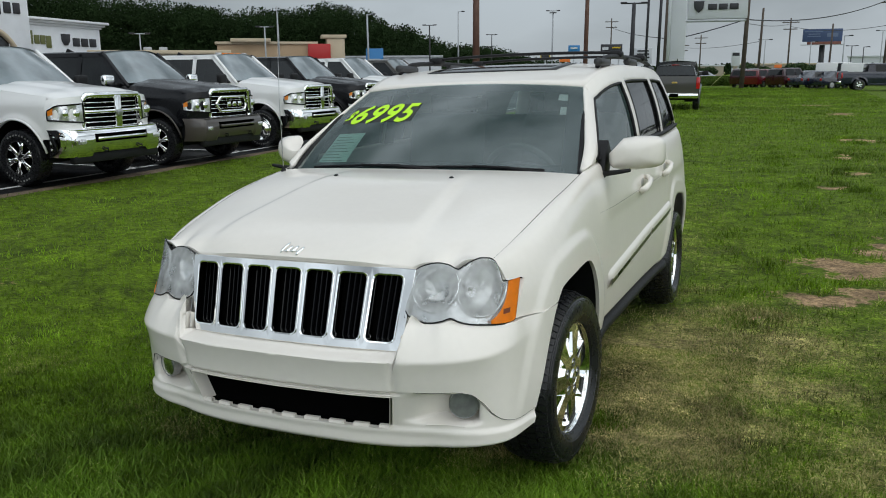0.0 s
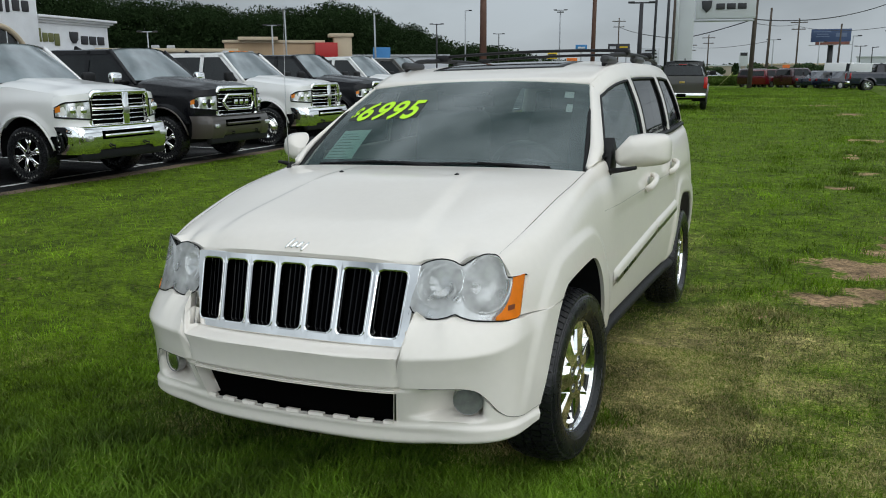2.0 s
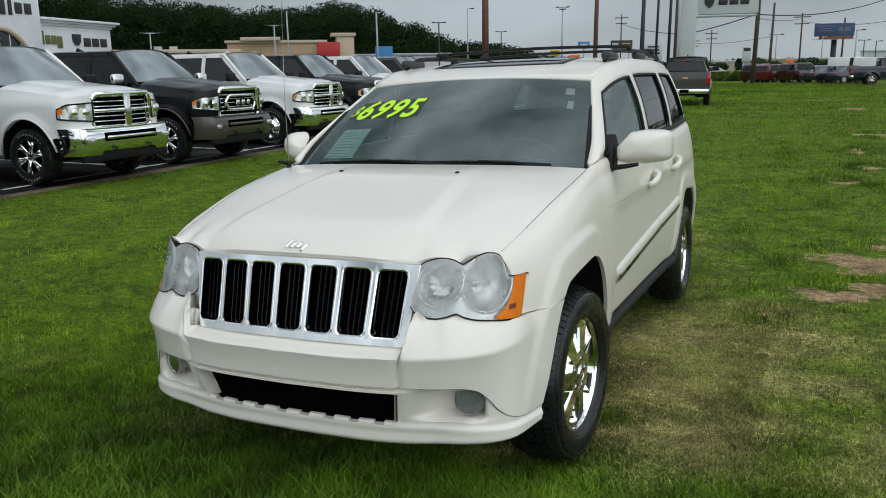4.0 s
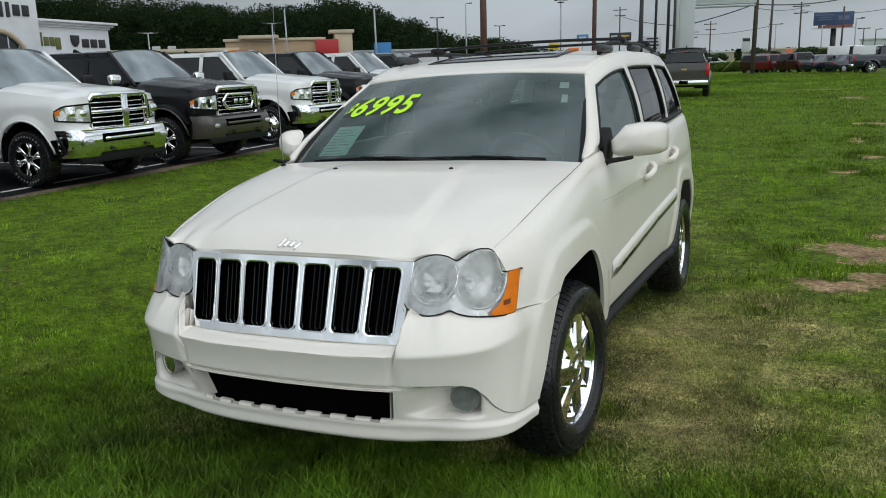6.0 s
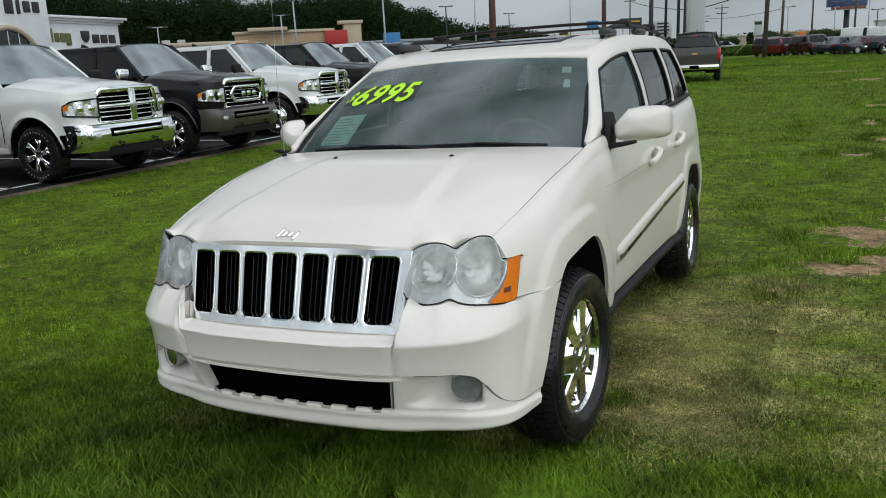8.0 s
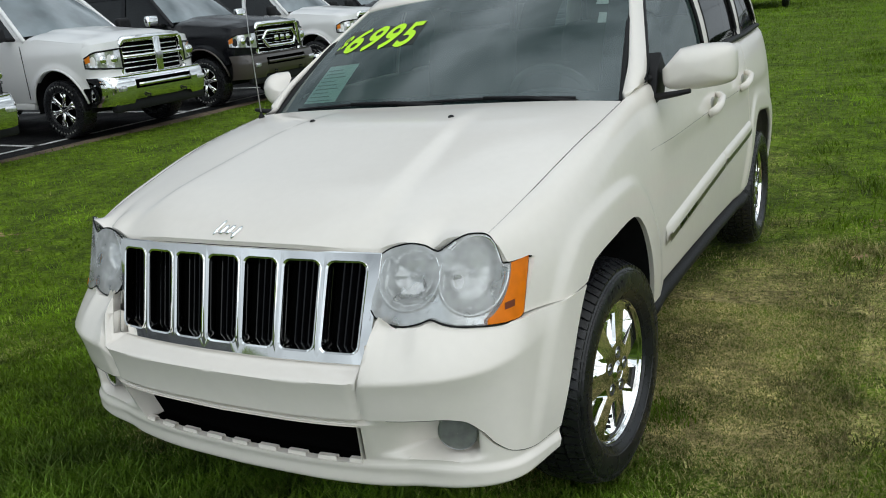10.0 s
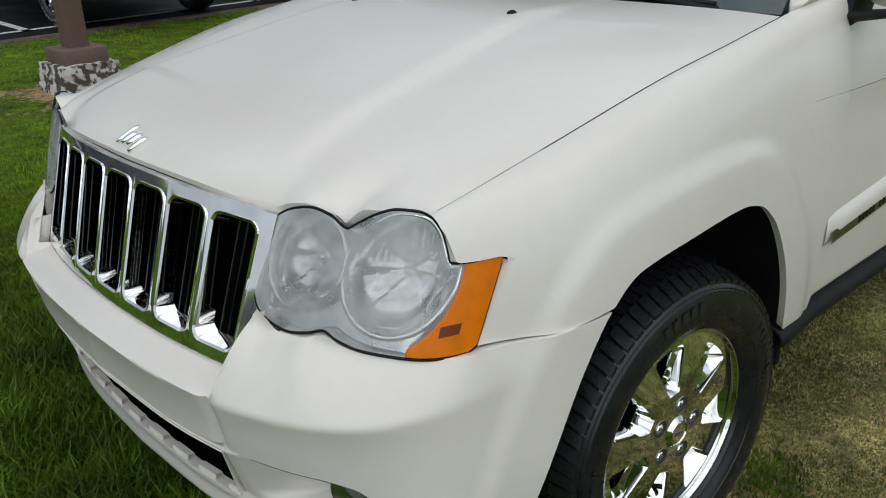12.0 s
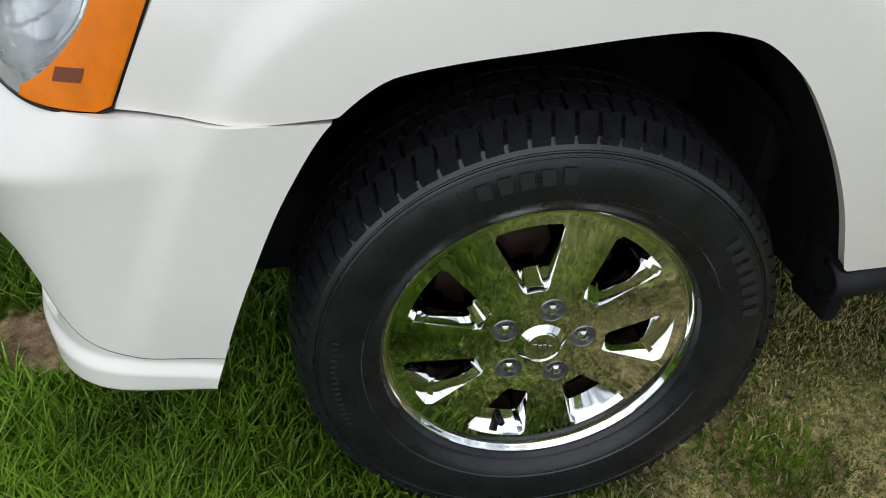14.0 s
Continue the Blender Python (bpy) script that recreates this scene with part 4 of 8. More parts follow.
def upper(y, w, d=0.0):
    """Cabin side: w 0 at the belt, 1 at the roof's edge."""
    yr = min(max(y, 1.06), 3.62)
    xb, zb = top_x(y), top_z(y)
    if y < 1.06:
        k = (y - 0.44) / 0.62
        xr, zr = lerp(0.775, roof_x(1.06), k), lerp(1.165, roof_z(1.06), k)
        # beneath the slanting front pillar the side is only as high as the pillar
        wa = min(max(k, 0.02), 1.0)
        xr = lerp(xb, roof_x(1.06) + 0.008, wa)
        zr = lerp(zb, roof_z(1.06), wa)
        x, z = lerp(xb, xr, w), lerp(zb, zr, w)
    else:
        x, z = lerp(xb, roof_x(yr) + 0.008, w), lerp(zb, roof_z(yr), w)
    x += 0.022 * math.sin(math.pi * min(max(w, 0), 1)) - 0.012 * (max(w - 0.88, 0) / 0.12) ** 2 - d
    return (x, y, z)


def win_span(w, which):
    if which == 0:
        return (pillar_a(w) + 0.115 if w > 0 else 0.60, 1.555)
    if which == 1:
        return (1.665, 2.395 - 0.03 * w)
    return (2.50, 3.22 - 0.28 * w)


def full_w(y, w):
    """Height share w of the whole cabin at y, as the share that upper() takes there."""
    if y < 1.06:
        k = min(max((y - 0.44) / 0.62, 0.02), 1.0)
        return min(w / k, 1.0)
    return w


def up_pt(y, w, d=0.0):
    return upper(y, full_w(y, w), d)


W_LO, W_HI = 0.045, 0.80
ws = [0.0, W_LO] + lin(W_LO, W_HI, 12)[1:] + [0.86, 0.91, 0.95, 0.98, 1.0]
pb = bmesh.new()
def strip_between(fa, fb, n=5):
    sheet(lin(0, 1, n), ws, lambda t, w: up_pt(lerp(fa(w), fb(w), t), w), bm=pb)
cl = lambda w: min(max(w, W_LO), W_HI)
strip_between(lambda w: pillar_a(w), lambda w: max(win_span(cl(w), 0)[0], pillar_a(w) + 0.02), 6)
strip_between(lambda w: win_span(cl(w), 0)[1], lambda w: win_span(cl(w), 1)[0], 6)
strip_between(lambda w: win_span(cl(w), 1)[1], lambda w: win_span(cl(w), 2)[0], 6)
strip_between(lambda w: win_span(cl(w), 2)[1], lambda w: pillar_d(w), 6)
for which in (0, 1, 2):
    for w0, w1 in ((0.0, W_LO), (W_HI, 1.0)):
        sheet(lin(0, 1, 14), [w for w in ws if w0 <= w <= w1], lambda t, w: up_pt(lerp(*win_span(cl(w), which), t), w), bm=pb)
clean(pb, 0.0008)
# grey trim on the inner side of the pillars
tr_b = bmesh.new()
for y0, y1 in ((1.54, 1.68), (2.35, 2.52), (2.92, 3.58)):
    sheet(lin(y0, y1, 4), lin(0.02, 0.98, 10), lambda y, w: up_pt(y, w, 0.032), keep=lambda y, w: y0 < 2.9 or y > win_span(w, 2)[1] - 0.03, bm=tr_b)
mirrored(part("pillar_trim", facing(tr_b, (-1, 0, 0)), LEATHER, suv, "grey cloth trim inside the pillars"))
mirrored(thick(part("cabin_frame", facing(pb, (1, 0, 0)), PAINT, suv, "white pillars and roof rail round the side windows", sharp=60), 0.02))
for which, mat_g in ((0, GLASS), (1, PRIVACY), (2, PRIVACY)):
    wg = sheet(lin(0, 1, 12), lin(W_LO, W_HI, 8), lambda t, w: up_pt(lerp(*win_span(w, which), t), w, 0.012))
    pane = part("side_window", facing(wg, (1, 0, 0)), mat_g, suv, "dark side window" if which else "front side window")
    pane.visible_shadow = False
    mirrored(pane)
    # dark rubber frame round each pane
    rim = [(0, w) for w in lin(W_LO, W_HI, 8)] + [(t, W_HI) for t in lin(0, 1, 10)[1:]] + [(1, w) for w in lin(W_HI, W_LO, 8)[1:]] + [(t, W_LO) for t in lin(1, 0, 10)[1:]]
    mirrored(part("window_seal", tube([up_pt(lerp(*win_span(w, which), t), w, 0.004) for t, w in rim], 0.009, 6, caps=False), BLACK, suv))
belt = tube([(top_x(y) + 0.006, y, top_z(y) + 0.016) for y in lin(0.62, 3.2, 40)], [0.011] * 41, 6, flat=1.2)
mirrored(part("belt_moulding", belt, BLACK, suv))

# tail end
tail = sheet(lin(-1, 1, 24), lin(0, 1, 20), lambda u, v: (u * lerp(0.74, 0.56, v**1.6), 3.72 + 0.05 * (1 - u * u) - 0.16 * max(v - 0.45, 0) ** 1.5 * 1.5, lerp(0.35, 1.62, v)))
thick(part("tailgate", facing(tail, (0, 1, 0)), PAINT, suv), 0.02)
rearb = sheet(lin(-1, 1, 24), lin(0, 1, 8), lambda u, v: (u * 0.80, 3.80 - 0.14 * abs(u) ** 3, lerp(0.36, 0.70, v)))
thick(part("rear_bumper", facing(rearb, (0, 1, 0)), PAINT, suv), 0.05)

rear_pane = sheet(lin(-0.82, 0.82, 12), lin(0.60, 0.95, 6), lambda u, v: (u * lerp(0.74, 0.56, v**1.6), 3.735 + 0.05 * (1 - u * u) - 0.16 * max(v - 0.45, 0) ** 1.5 * 1.5, lerp(0.35, 1.62, v)))
thick(part("rear_window", facing(rear_pane, (0, 1, 0)), GLOSS_BLACK, suv, "dark tinted rear window"), 0.06)

# door mirrors
def mirror_shell(a, v):
    """Egg-shaped housing: a round it, v from the tip to the open back."""
    x0, x1 = 0.850, 1.098
    cx, cz = (x0 + x1) / 2, 1.240
    hx, hz = (x1 - x0) / 2, 0.077
    k = (1 - (1 - min(v, 1.0)) ** 3.5) ** 0.5
    c, s = math.cos(a), math.sin(a)
    ex = 2 / 5.0
    px = cx + hx * k * math.copysign(abs(c) ** ex, c)
    pz = cz + hz * k * math.copysign(abs(s) ** ex, s) - (k * 0.085 * max(0, (0.925 - px) / 0.075) ** 1.1 * abs(s) ** ex if s > 0 else -0.014 * max(0, (px - cx) / hx) * abs(s) ** ex)
    py = 0.585 + 0.125 * v + 0.03 * (1.098 - px) * -1 + 0.06 * (px - 0.85)
    return (px, py, pz)


mir = new("door_mirror")
mir.parent = suv
mb = sheet(lin(0, 2 * math.pi, 40)[:-1], lin(0.02, 1, 14), mirror_shell, closed=True)
mb.faces.new([v for v in list(mb.verts)[:40]][::-1])
bmesh.ops.recalc_face_normals(mb, faces=mb.faces)
part("shell", mb, PAINT, mir, "white mirror housing", sharp=60)
gl = bmesh.new()
gl.faces.new([gl.verts.new(Vector(mirror_shell(2 * math.pi * k / 40, 0.97))) for k in range(40)])
part("mirror_glass", gl, CHROME, mir, flip=False, smooth=False)
arm = tube([(0.80, 0.68, 1.140), (0.85, 0.62, 1.148), (0.92, 0.580, 1.160), (0.965, 0.575, 1.168)], [0.028, 0.022, 0.018, 0.014], 10, flat=0.6)
part("bracket", arm, BLACK, mir, "black mirror bracket")
ft = prism([(0.60, 1.105), (0.70, 1.095), (0.78, 1.22), (0.70, 1.30), (0.64, 1.24)], 0.79, 0.84, "x", bevel=0.008)
part("foot", ft, BLACK, mir)
mir_r = new("door_mirror")
mir_r.parent = suv
hinge = Vector((-0.86, 0.66, 0))
folded = Matrix.Translation(hinge) @ Matrix.Rotation(radians(-40), 4, "Z") @ Matrix.Translation(-hinge)
for o in list(mir.children):
    m_ = mirrored(o, mir_r)
    if o.name.startswith(("shell", "mirror_glass")):
        m_.matrix_local = folded

# door handles, side mouldings
for y0, z0 in ((1.335, 1.000), (2.07, 1.03)):
    h = new("door_handle")
    h.parent = suv
    xx = side(y0 + 0.1, z0 + 0.02)
    hb = tube([(xx + 0.002, y0, z0 - 0.012), (xx + 0.030, y0 + 0.012, z0 + 0.004), (xx + 0.040, y0 + 0.07, z0 + 0.022), (xx + 0.036, y0 + 0.14, z0 + 0.040), (xx + 0.016, y0 + 0.175, z0 + 0.052), (xx - 0.004, y0 + 0.185, z0 + 0.055)], [0.013, 0.015, 0.015, 0.015, 0.013, 0.009], 10, flat=1.3)
    part("grip", hb, PAINT, h, "white door handle")
    # grey disc on the skin: the hollow's shade is put into its colour
    cup = bmesh.new()
    bmesh.ops.create_uvsphere(cup, u_segments=16, v_segments=10, radius=1, matrix=Matrix.Translation((xx - 0.004, y0 + 0.095, z0 + 0.022)) @ Matrix.Rotation(radians(16), 4, "X") @ Matrix.Diagonal((0.006, 0.055, 0.026, 1)))
    part("recess", cup, shader("handle_recess", (0.35, 0.35, 0.33), 0.4), h)
    h2 = new("door_handle")
    h2.parent = suv
    for o in list(h.children):
        mirrored(o, h2)


def moulding(y0, y1, label):
    m = new("side_moulding")
    m.parent = suv
    zc = lambda y: 0.652 + 0.080 * (y - 0.6)
    body = sheet(lin(y0, y1, 24), lin(-1, 1, 8), lambda y, v: (side(y, zc(y)) + 0.016 * (1 - abs(v) ** 3) * min(1, (y - y0 + 0.01) / 0.05), y, zc(y) + 0.040 * v))
    part("strip", facing(body, (1, 0, 0)), PAINT, m, label)
    ins = sheet(lin(y0 + 0.008, y1 - 0.004, 24), lin(-1, 1, 3), lambda y, v: (side(y, zc(y)) + 0.0175 - 0.003 * abs(v), y, zc(y) - 0.016 + 0.016 * v))
    part("insert", facing(ins, (1, 0, 0)), PIT_STEEL, m, "dull metal insert strip")
    if y0 < 1.0:
        for k in range(13):
            yb = y0 + 0.16 + 0.021 * k + (0.02 if k > 4 else 0)
            part("letter_bar", block((side(yb, 0.62) + 0.019, yb, zc(yb) - 0.016), (0.003, 0.013, 0.017)), GLOSS_BLACK, m)
    r = new("side_moulding")
    r.parent = suv
    for o in list(m.children):
        mirrored(o, r)


moulding(0.585, 1.625, "white side moulding on the front door")
moulding(1.640, 2.30, "white side moulding on the rear door")

# roof rails and cross bars
for s in (1, -1):
    rail = new("roof_rail")
    rail.parent = suv
    pts = [(s * (roof_x(y) - 0.055), y, roof_c(y) * 0.25 + roof_z(y) * 0.75 + (0.046 if 1.45 < y < 3.3 else 0.01)) for y in [1.44] + lin(1.62, 3.2, 12) + [3.36]]
    part("bar", tube(pts, [0.013] + [0.014] * 13 + [0.013], 8), BLACK, rail, "black roof rail")
    for y in (1.55, 2.35, 3.26):
        ftb = block((s * (roof_x(y) - 0.055), y, roof_z(y) + 0.028), (0.050, 0.26, 0.046), 0.022, 3)
        part("foot", ftb, shader("dark_grey_plastic", (0.035, 0.036, 0.038), 0.5, vary=0.1), rail, "dark grey rail foot")
for y in (1.98, 2.75):
    xb = new("cross_bar")
    xb.parent = suv
    pts = [(x, y, roof_z(y) + 0.078 + 0.014 * (1 - (x / 0.6) ** 2)) for x in lin(-0.60, 0.60, 14)]
    part("bar", tube(pts, 0.016, 8, flat=0.6), BLACK, xb, "black cross bar over the roof")
    for s in (1, -1):
        part("clamp", block((s * 0.595, y, roof_z(y) + 0.068), (0.09, 0.085, 0.045), 0.018, 3), BLACK, xb)

# mast antenna on the far fender
an = new("antenna")
an.parent = suv
ax, ay, az = -0.752, 0.36, 1.150
part("mast", tube([(ax, ay, az), (ax, ay - 0.005, az + 0.35), (ax - 0.005, ay + 0.02, az + 0.82)], [0.0028, 0.0022, 0.0014], 6), STEEL, an)
ab = lathe([(az - 0.01, 0.014), (az + 0.012, 0.013), (az + 0.02, 0.006), (az + 0.03, 0.004)], 14, "z")
ab.transform(Matrix.Translation((ax, ay, 0)))
part("base", ab, BLACK, an)

# things in the windscreen
LIME = shader("lime_price_paint", (0.55, 0.95, 0.02), 0.5)
def on_screen(u, v, d):
    return screen_point(u, v, d)
price = new("price_sticker")
price.parent = suv
dk = sheet(lin(-0.90, -0.28, 10), lin(0.51, 0.735, 4), lambda u, v: on_screen(u, v, -0.001))
part("backing", facing(dk, (0, -1, 1)), shader("dark_sticker", (0.012, 0.016, 0.013), 0.3), price)
for body_, ua, ub_, va, vb in (("$", -0.900, -0.838, 0.500, 0.69), ("6995", -0.832, -0.288, 0.495, 0.745)):
    fc = bpy.data.curves.new("price_lettering", "FONT")
    fc.body, fc.size, fc.extrude, fc.shear, fc.offset, fc.space_character = body_, 1.0, 0.0, 0.24, 0.026, 1.12
    fo = new("price_lettering", fc)
    fm = bpy.data.meshes.new_from_object(fo.evaluated_get(bpy.context.evaluated_depsgraph_get()))
    bpy.data.objects.remove(fo)
    x_lo, x_hi = min(v.co.x for v in fm.vertices), max(v.co.x for v in fm.vertices)
    y_lo, y_hi = min(v.co.y for v in fm.vertices), max(v.co.y for v in fm.vertices)
    for v in fm.vertices:
        v.co = Vector(on_screen(lerp(ua, ub_, (v.co.x - x_lo) / (x_hi - x_lo)), lerp(va, vb, (v.co.y - y_lo) / (y_hi - y_lo)), -0.003))
    fm.materials.append(LIME)
    figs = new("price_lettering", fm)
    figs.parent = price
    figs["label"] = "lime green painted price figures"
ppr = new("paper_sheet")
ppr.parent = suv
PAPER = shader("pale_green_paper", (0.55, 0.72, 0.66), 0.8, vary=0.05)
sh1 = sheet(lin(-0.85, -0.61, 6), lin(0.062, 0.395, 6), lambda u, v: on_screen(u, v, 0.006))
part("page", facing(sh1, (0, -1, 1)), PAPER, ppr, "pale green printed sheet behind the glass")
lb2 = bmesh.new()
for k in range(9):
    v = 0.09 + 0.032 * k
    sheet([-0.83, -0.65 - 0.03 * (k % 3)], [v, v + 0.008], lambda u, q: on_screen(u, q, 0.005), bm=lb2)
part("print_bars", facing(lb2, (0, -1, 1)), shader("grey_print", (0.25, 0.33, 0.31), 0.8), ppr)
for u0, v0, w_, h_ in ((0.805, 0.80, 0.072, 0.085), (0.835, 0.615, 0.095, 0.10)):
    st = sheet(lin(u0, u0 + w_, 2), lin(v0, v0 + h_, 2), lambda u, v: on_screen(u, v, 0.006))
    stk = part("window_sticker", facing(st, (0, -1, 1)), shader("white_paper", (0.75, 0.75, 0.74), 0.7), suv, "small white sticker inside the windscreen")

# cabin: dashboard, wheel, seats, floor
part("dashboard", facing(sheet(lin(-0.74, 0.74, 20), lin(0, 1, 12), lambda x, v: (x, 0.46 + 0.42 * v, 1.085 + 0.055 * math.sin(math.pi * v * 0.75) + (0.05 * math.exp(-((x - 0.36) / 0.17) ** 2) * step(0.4, 0.8, v)) - 0.5 * max(v - 0.85, 0))), (0, 0, 1)), shader("dash_plastic", (0.040, 0.043, 0.042), 0.6, vary=0.1, bump=0.2, bscale=200), suv, "dark moulded dashboard")
sw = new("steering_wheel")
sw.parent = suv
sw.matrix_local = pose(0.36, 0.86, 1.10, -62, 0, 0)
SWM = shader("grey_wheel_leather", (0.085, 0.085, 0.08), 0.5, vary=0.1)
part("ring", tube([(0.185 * math.cos(a), 0.185 * math.sin(a), 0) for a in lin(0, 2 * math.pi, 36)], 0.016, 8, caps=False), SWM, sw)
part("hub", block((0, 0, -0.01), (0.16, 0.12, 0.05), 0.025, 3), BLACK, sw)
part("spoke", block((0, 0, -0.008), (0.34, 0.035, 0.02), 0.008), BLACK, sw)


def seat_at(x, y):
    s = new("seat")
    s.parent = suv
    part("cushion", block((x, y, 0.80), (0.50, 0.52, 0.18), 0.06, 3), LEATHER, s)
    part("backrest", block((x, y + 0.32, 1.12), (0.48, 0.16, 0.62), 0.07, 3, turn=Matrix.Rotation(radians(-12), 4, "X")), LEATHER, s)
    part("headrest", block((x, y + 0.42, 1.48), (0.26, 0.11, 0.18), 0.05, 3), LEATHER, s)


for x in (0.37, -0.37):
    seat_at(x, 1.25)
part("rear_bench", block((0, 2.2, 1.05), (1.25, 0.2, 0.7), 0.06, 3), LEATHER, suv)
part("rear_view_mirror", block((0, 1.02, 1.475), (0.24, 0.03, 0.065), 0.02, 3), BLACK, suv)
part("cabin_floor", block((0, 1.75, 0.60), (1.50, 2.6, 0.05), 0.01), LINER, suv)
part("headliner", facing(sheet(lin(-0.6, 0.6, 8), lin(0.06, 0.95, 8), lambda x, v: (lambda p: (x, p[1], p[2] - 0.06))(roof_point(x / 0.66, v))), (0, 0, -1)), shader("headliner_cloth", (0.35, 0.34, 0.32), 0.9), suv)
part("underbody", block((0, 1.5, 0.45), (1.30, 4.2, 0.16), 0.05), LINER, suv, "dark underbody")
part("firewall", block((0, 0.40, 0.80), (1.40, 0.04, 0.60), 0.01), LINER, suv)
part("engine_bay", block((0, -0.24, 0.72), (0.84, 0.60, 0.34), 0.03), DARK, suv)


# ---- wheels
WORN = shader("worn_rubber", (0.020, 0.020, 0.022), 0.5)


def make_wheel(parent):
    """A wheel in its own axes: x outwards from the tyre's middle, z up."""
    R = 0.370
    # the outer shoulder is well rounded
    squash = lambda a, r: r if r < 0.25 or a < 0 else 0.25 + (r - 0.25) * 0.94
    wheel = new("wheel")
    wheel.parent = parent
    # tyre carcass
    prof = [(-0.095, 0.235), (-0.112, 0.26), (-0.118, 0.295), (-0.110, 0.33), (-0.100, 0.352), (-0.080, 0.3585), (0.080, 0.3585), (0.096, 0.354), (0.104, 0.346), (0.109, 0.336), (0.1115, 0.334), (0.1155, 0.322), (0.118, 0.305), (0.1175, 0.285), (0.1145, 0.268), (0.1125, 0.2665), (0.108, 0.255), (0.1005, 0.246), (0.098, 0.240), (0.090, 0.236)]
    tyre = part("tyre", lathe([(a, squash(a, r)) for a, r in prof], 96, "x"), RUBBER, wheel, "black tyre with chunky tread", flip="auto", sharp=28)
    tb = bmesh.new()
    N = 74
    for k in range(N):
        a0 = 2 * math.pi * k / N
        for row, (xa, xb, da, off) in enumerate(((0.062, 0.104, 0.80, 0.0), (0.020, 0.057, 0.80, 0.4), (-0.018, 0.015, 0.80, 0.1), (-0.056, -0.023, 0.90, 0.6), (-0.104, -0.062, 0.84, 0.3))):
            vs8 = []
            for xx in (xa, xb):
                for aa in (0.0, da):
                    for rr in (0.346, R):
                        sh = 0.35 if row in (0, 4) else 0.0
                        ang = a0 + (aa + off + sh * (xx - xa) / 0.05) * 2 * math.pi / N
                        r2 = rr - (0.021 if xx > 0.1 else 0.012 if xx < -0.1 else 0.004 if xx > 0.055 else 0.0)
                        vs8.append(tb.verts.new((xx, r2 * math.cos(ang), r2 * math.sin(ang))))
            i = vs8
            for q in ((1, 3, 7, 5), (0, 1, 5, 4), (2, 6, 7, 3), (0, 2, 3, 1), (4, 5, 7, 6)):
                tb.faces.new([i[t] for t in q])
    part("tread", tb, RUBBER, tyre, flip="auto", smooth=False)
    # ribs round the shoulder and above the bead
    for x, r, w in ((0.1085, 0.3325, 0.0022), (0.1120, 0.3275, 0.0014), (0.1130, 0.2690, 0.0012)):
        part("wall_rib", tube([(x, r * math.cos(2 * math.pi * k / 96), r * math.sin(2 * math.pi * k / 96)) for k in range(97)], w, 6, caps=False), RUBBER, tyre)
    # raised bars in place of the side wall's lettering
    def wall_bar(a0, a1, r0, r1):
        q = sheet(lin(a0, a1, 4), [r0, (r0 + r1) / 2, r1], lambda a, r: (0.1196 - 0.02 * abs(r - 0.302) ** 1.0, r * math.cos(radians(a)), r * math.sin(radians(a))))
        part("wall_bar", facing(q, (1, 0, 0)), WORN, tyre)
    for k in range(7):
        wall_bar(38 - 4.2 * k, 38 - 4.2 * k - 2.6, 0.292, 0.316)
    for k in range(5):
        wall_bar(112 - 5.2 * k, 112 - 5.2 * k - 3.4, 0.292, 0.316)
    for k in range(16):
        wall_bar(200 - 2.0 * k, 200 - 2.0 * k - 1.1, 0.300, 0.310)
    for k in range(8):
        wall_bar(292 - 2.2 * k, 292 - 2.2 * k - 1.2, 0.262, 0.270)
    # rim: chrome face with seven openings
    rim = new("rim")
    rim.parent = wheel
    NH, HC = 7, 10
    phase = radians(99)
    rs = [0.086, 0.092, 0.098, 0.101, 0.106, 0.115, 0.13, 0.145, 0.16, 0.175, 0.188, 0.197, 0.2025, 0.206, 0.214, 0.222, 0.2270, 0.2285, 0.2300, 0.2315, 0.2330, 0.2347, 0.2365, 0.2385, 0.2405, 0.2420, 0.2435, 0.2445, 0.243]
    # a slightly domed face within a raised outer lip
    face_x = pchip((0.03, 0.0895), (0.06, 0.0890), (0.10, 0.0872), (0.15, 0.0838), (0.20, 0.0800), (0.2280, 0.0785), (0.2295, 0.0800), (0.2310, 0.0832), (0.2328, 0.0862), (0.2347, 0.0874), (0.2365, 0.0877), (0.2405, 0.0870), (0.2446, 0.085))

    def half(r):
        w = 0.2
        for _ in range(12):
            w = math.asin((0.0160 + 0.345 * (r * math.cos(w) - 0.095)) / r)
        return w * (1 - 0.14 * step(0.197, 0.207, r)) * (1 - 0.22 * (1 - step(0.096, 0.103, r)))
    R0, R1 = 0.098, 0.206
    fb2 = bmesh.new()
    grid = []
    for j, r in enumerate(rs):
        ring = []
        for h in range(NH):
            th = phase + 2 * math.pi * h / NH
            w = half(r)
            for c in range(HC):
                ring.append(th - w + 2 * w * c / HC)
            nxt = phase + 2 * math.pi * (h + 1) / NH - w
            for c in range(HC):
                ring.append(lerp(th + w, nxt, c / HC))
        x = face_x(r) if j < len(rs) - 1 else 0.08
        grid.append([fb2.verts.new((x, r * math.cos(a), r * math.sin(a))) for a in ring])
    n_r = len(grid[0])
    hole = lambda j, i: (i % (2 * HC)) < HC and R0 - 1e-6 <= rs[j] and rs[j + 1] <= R1 + 1e-6
    for j in range(len(rs) - 1):
        for i in range(n_r):
            if not hole(j, i):
                fb2.faces.new((grid[j][i], grid[j][(i + 1) % n_r], grid[j + 1][(i + 1) % n_r], grid[j + 1][i]))
    facing(fb2, (1, 0, 0))
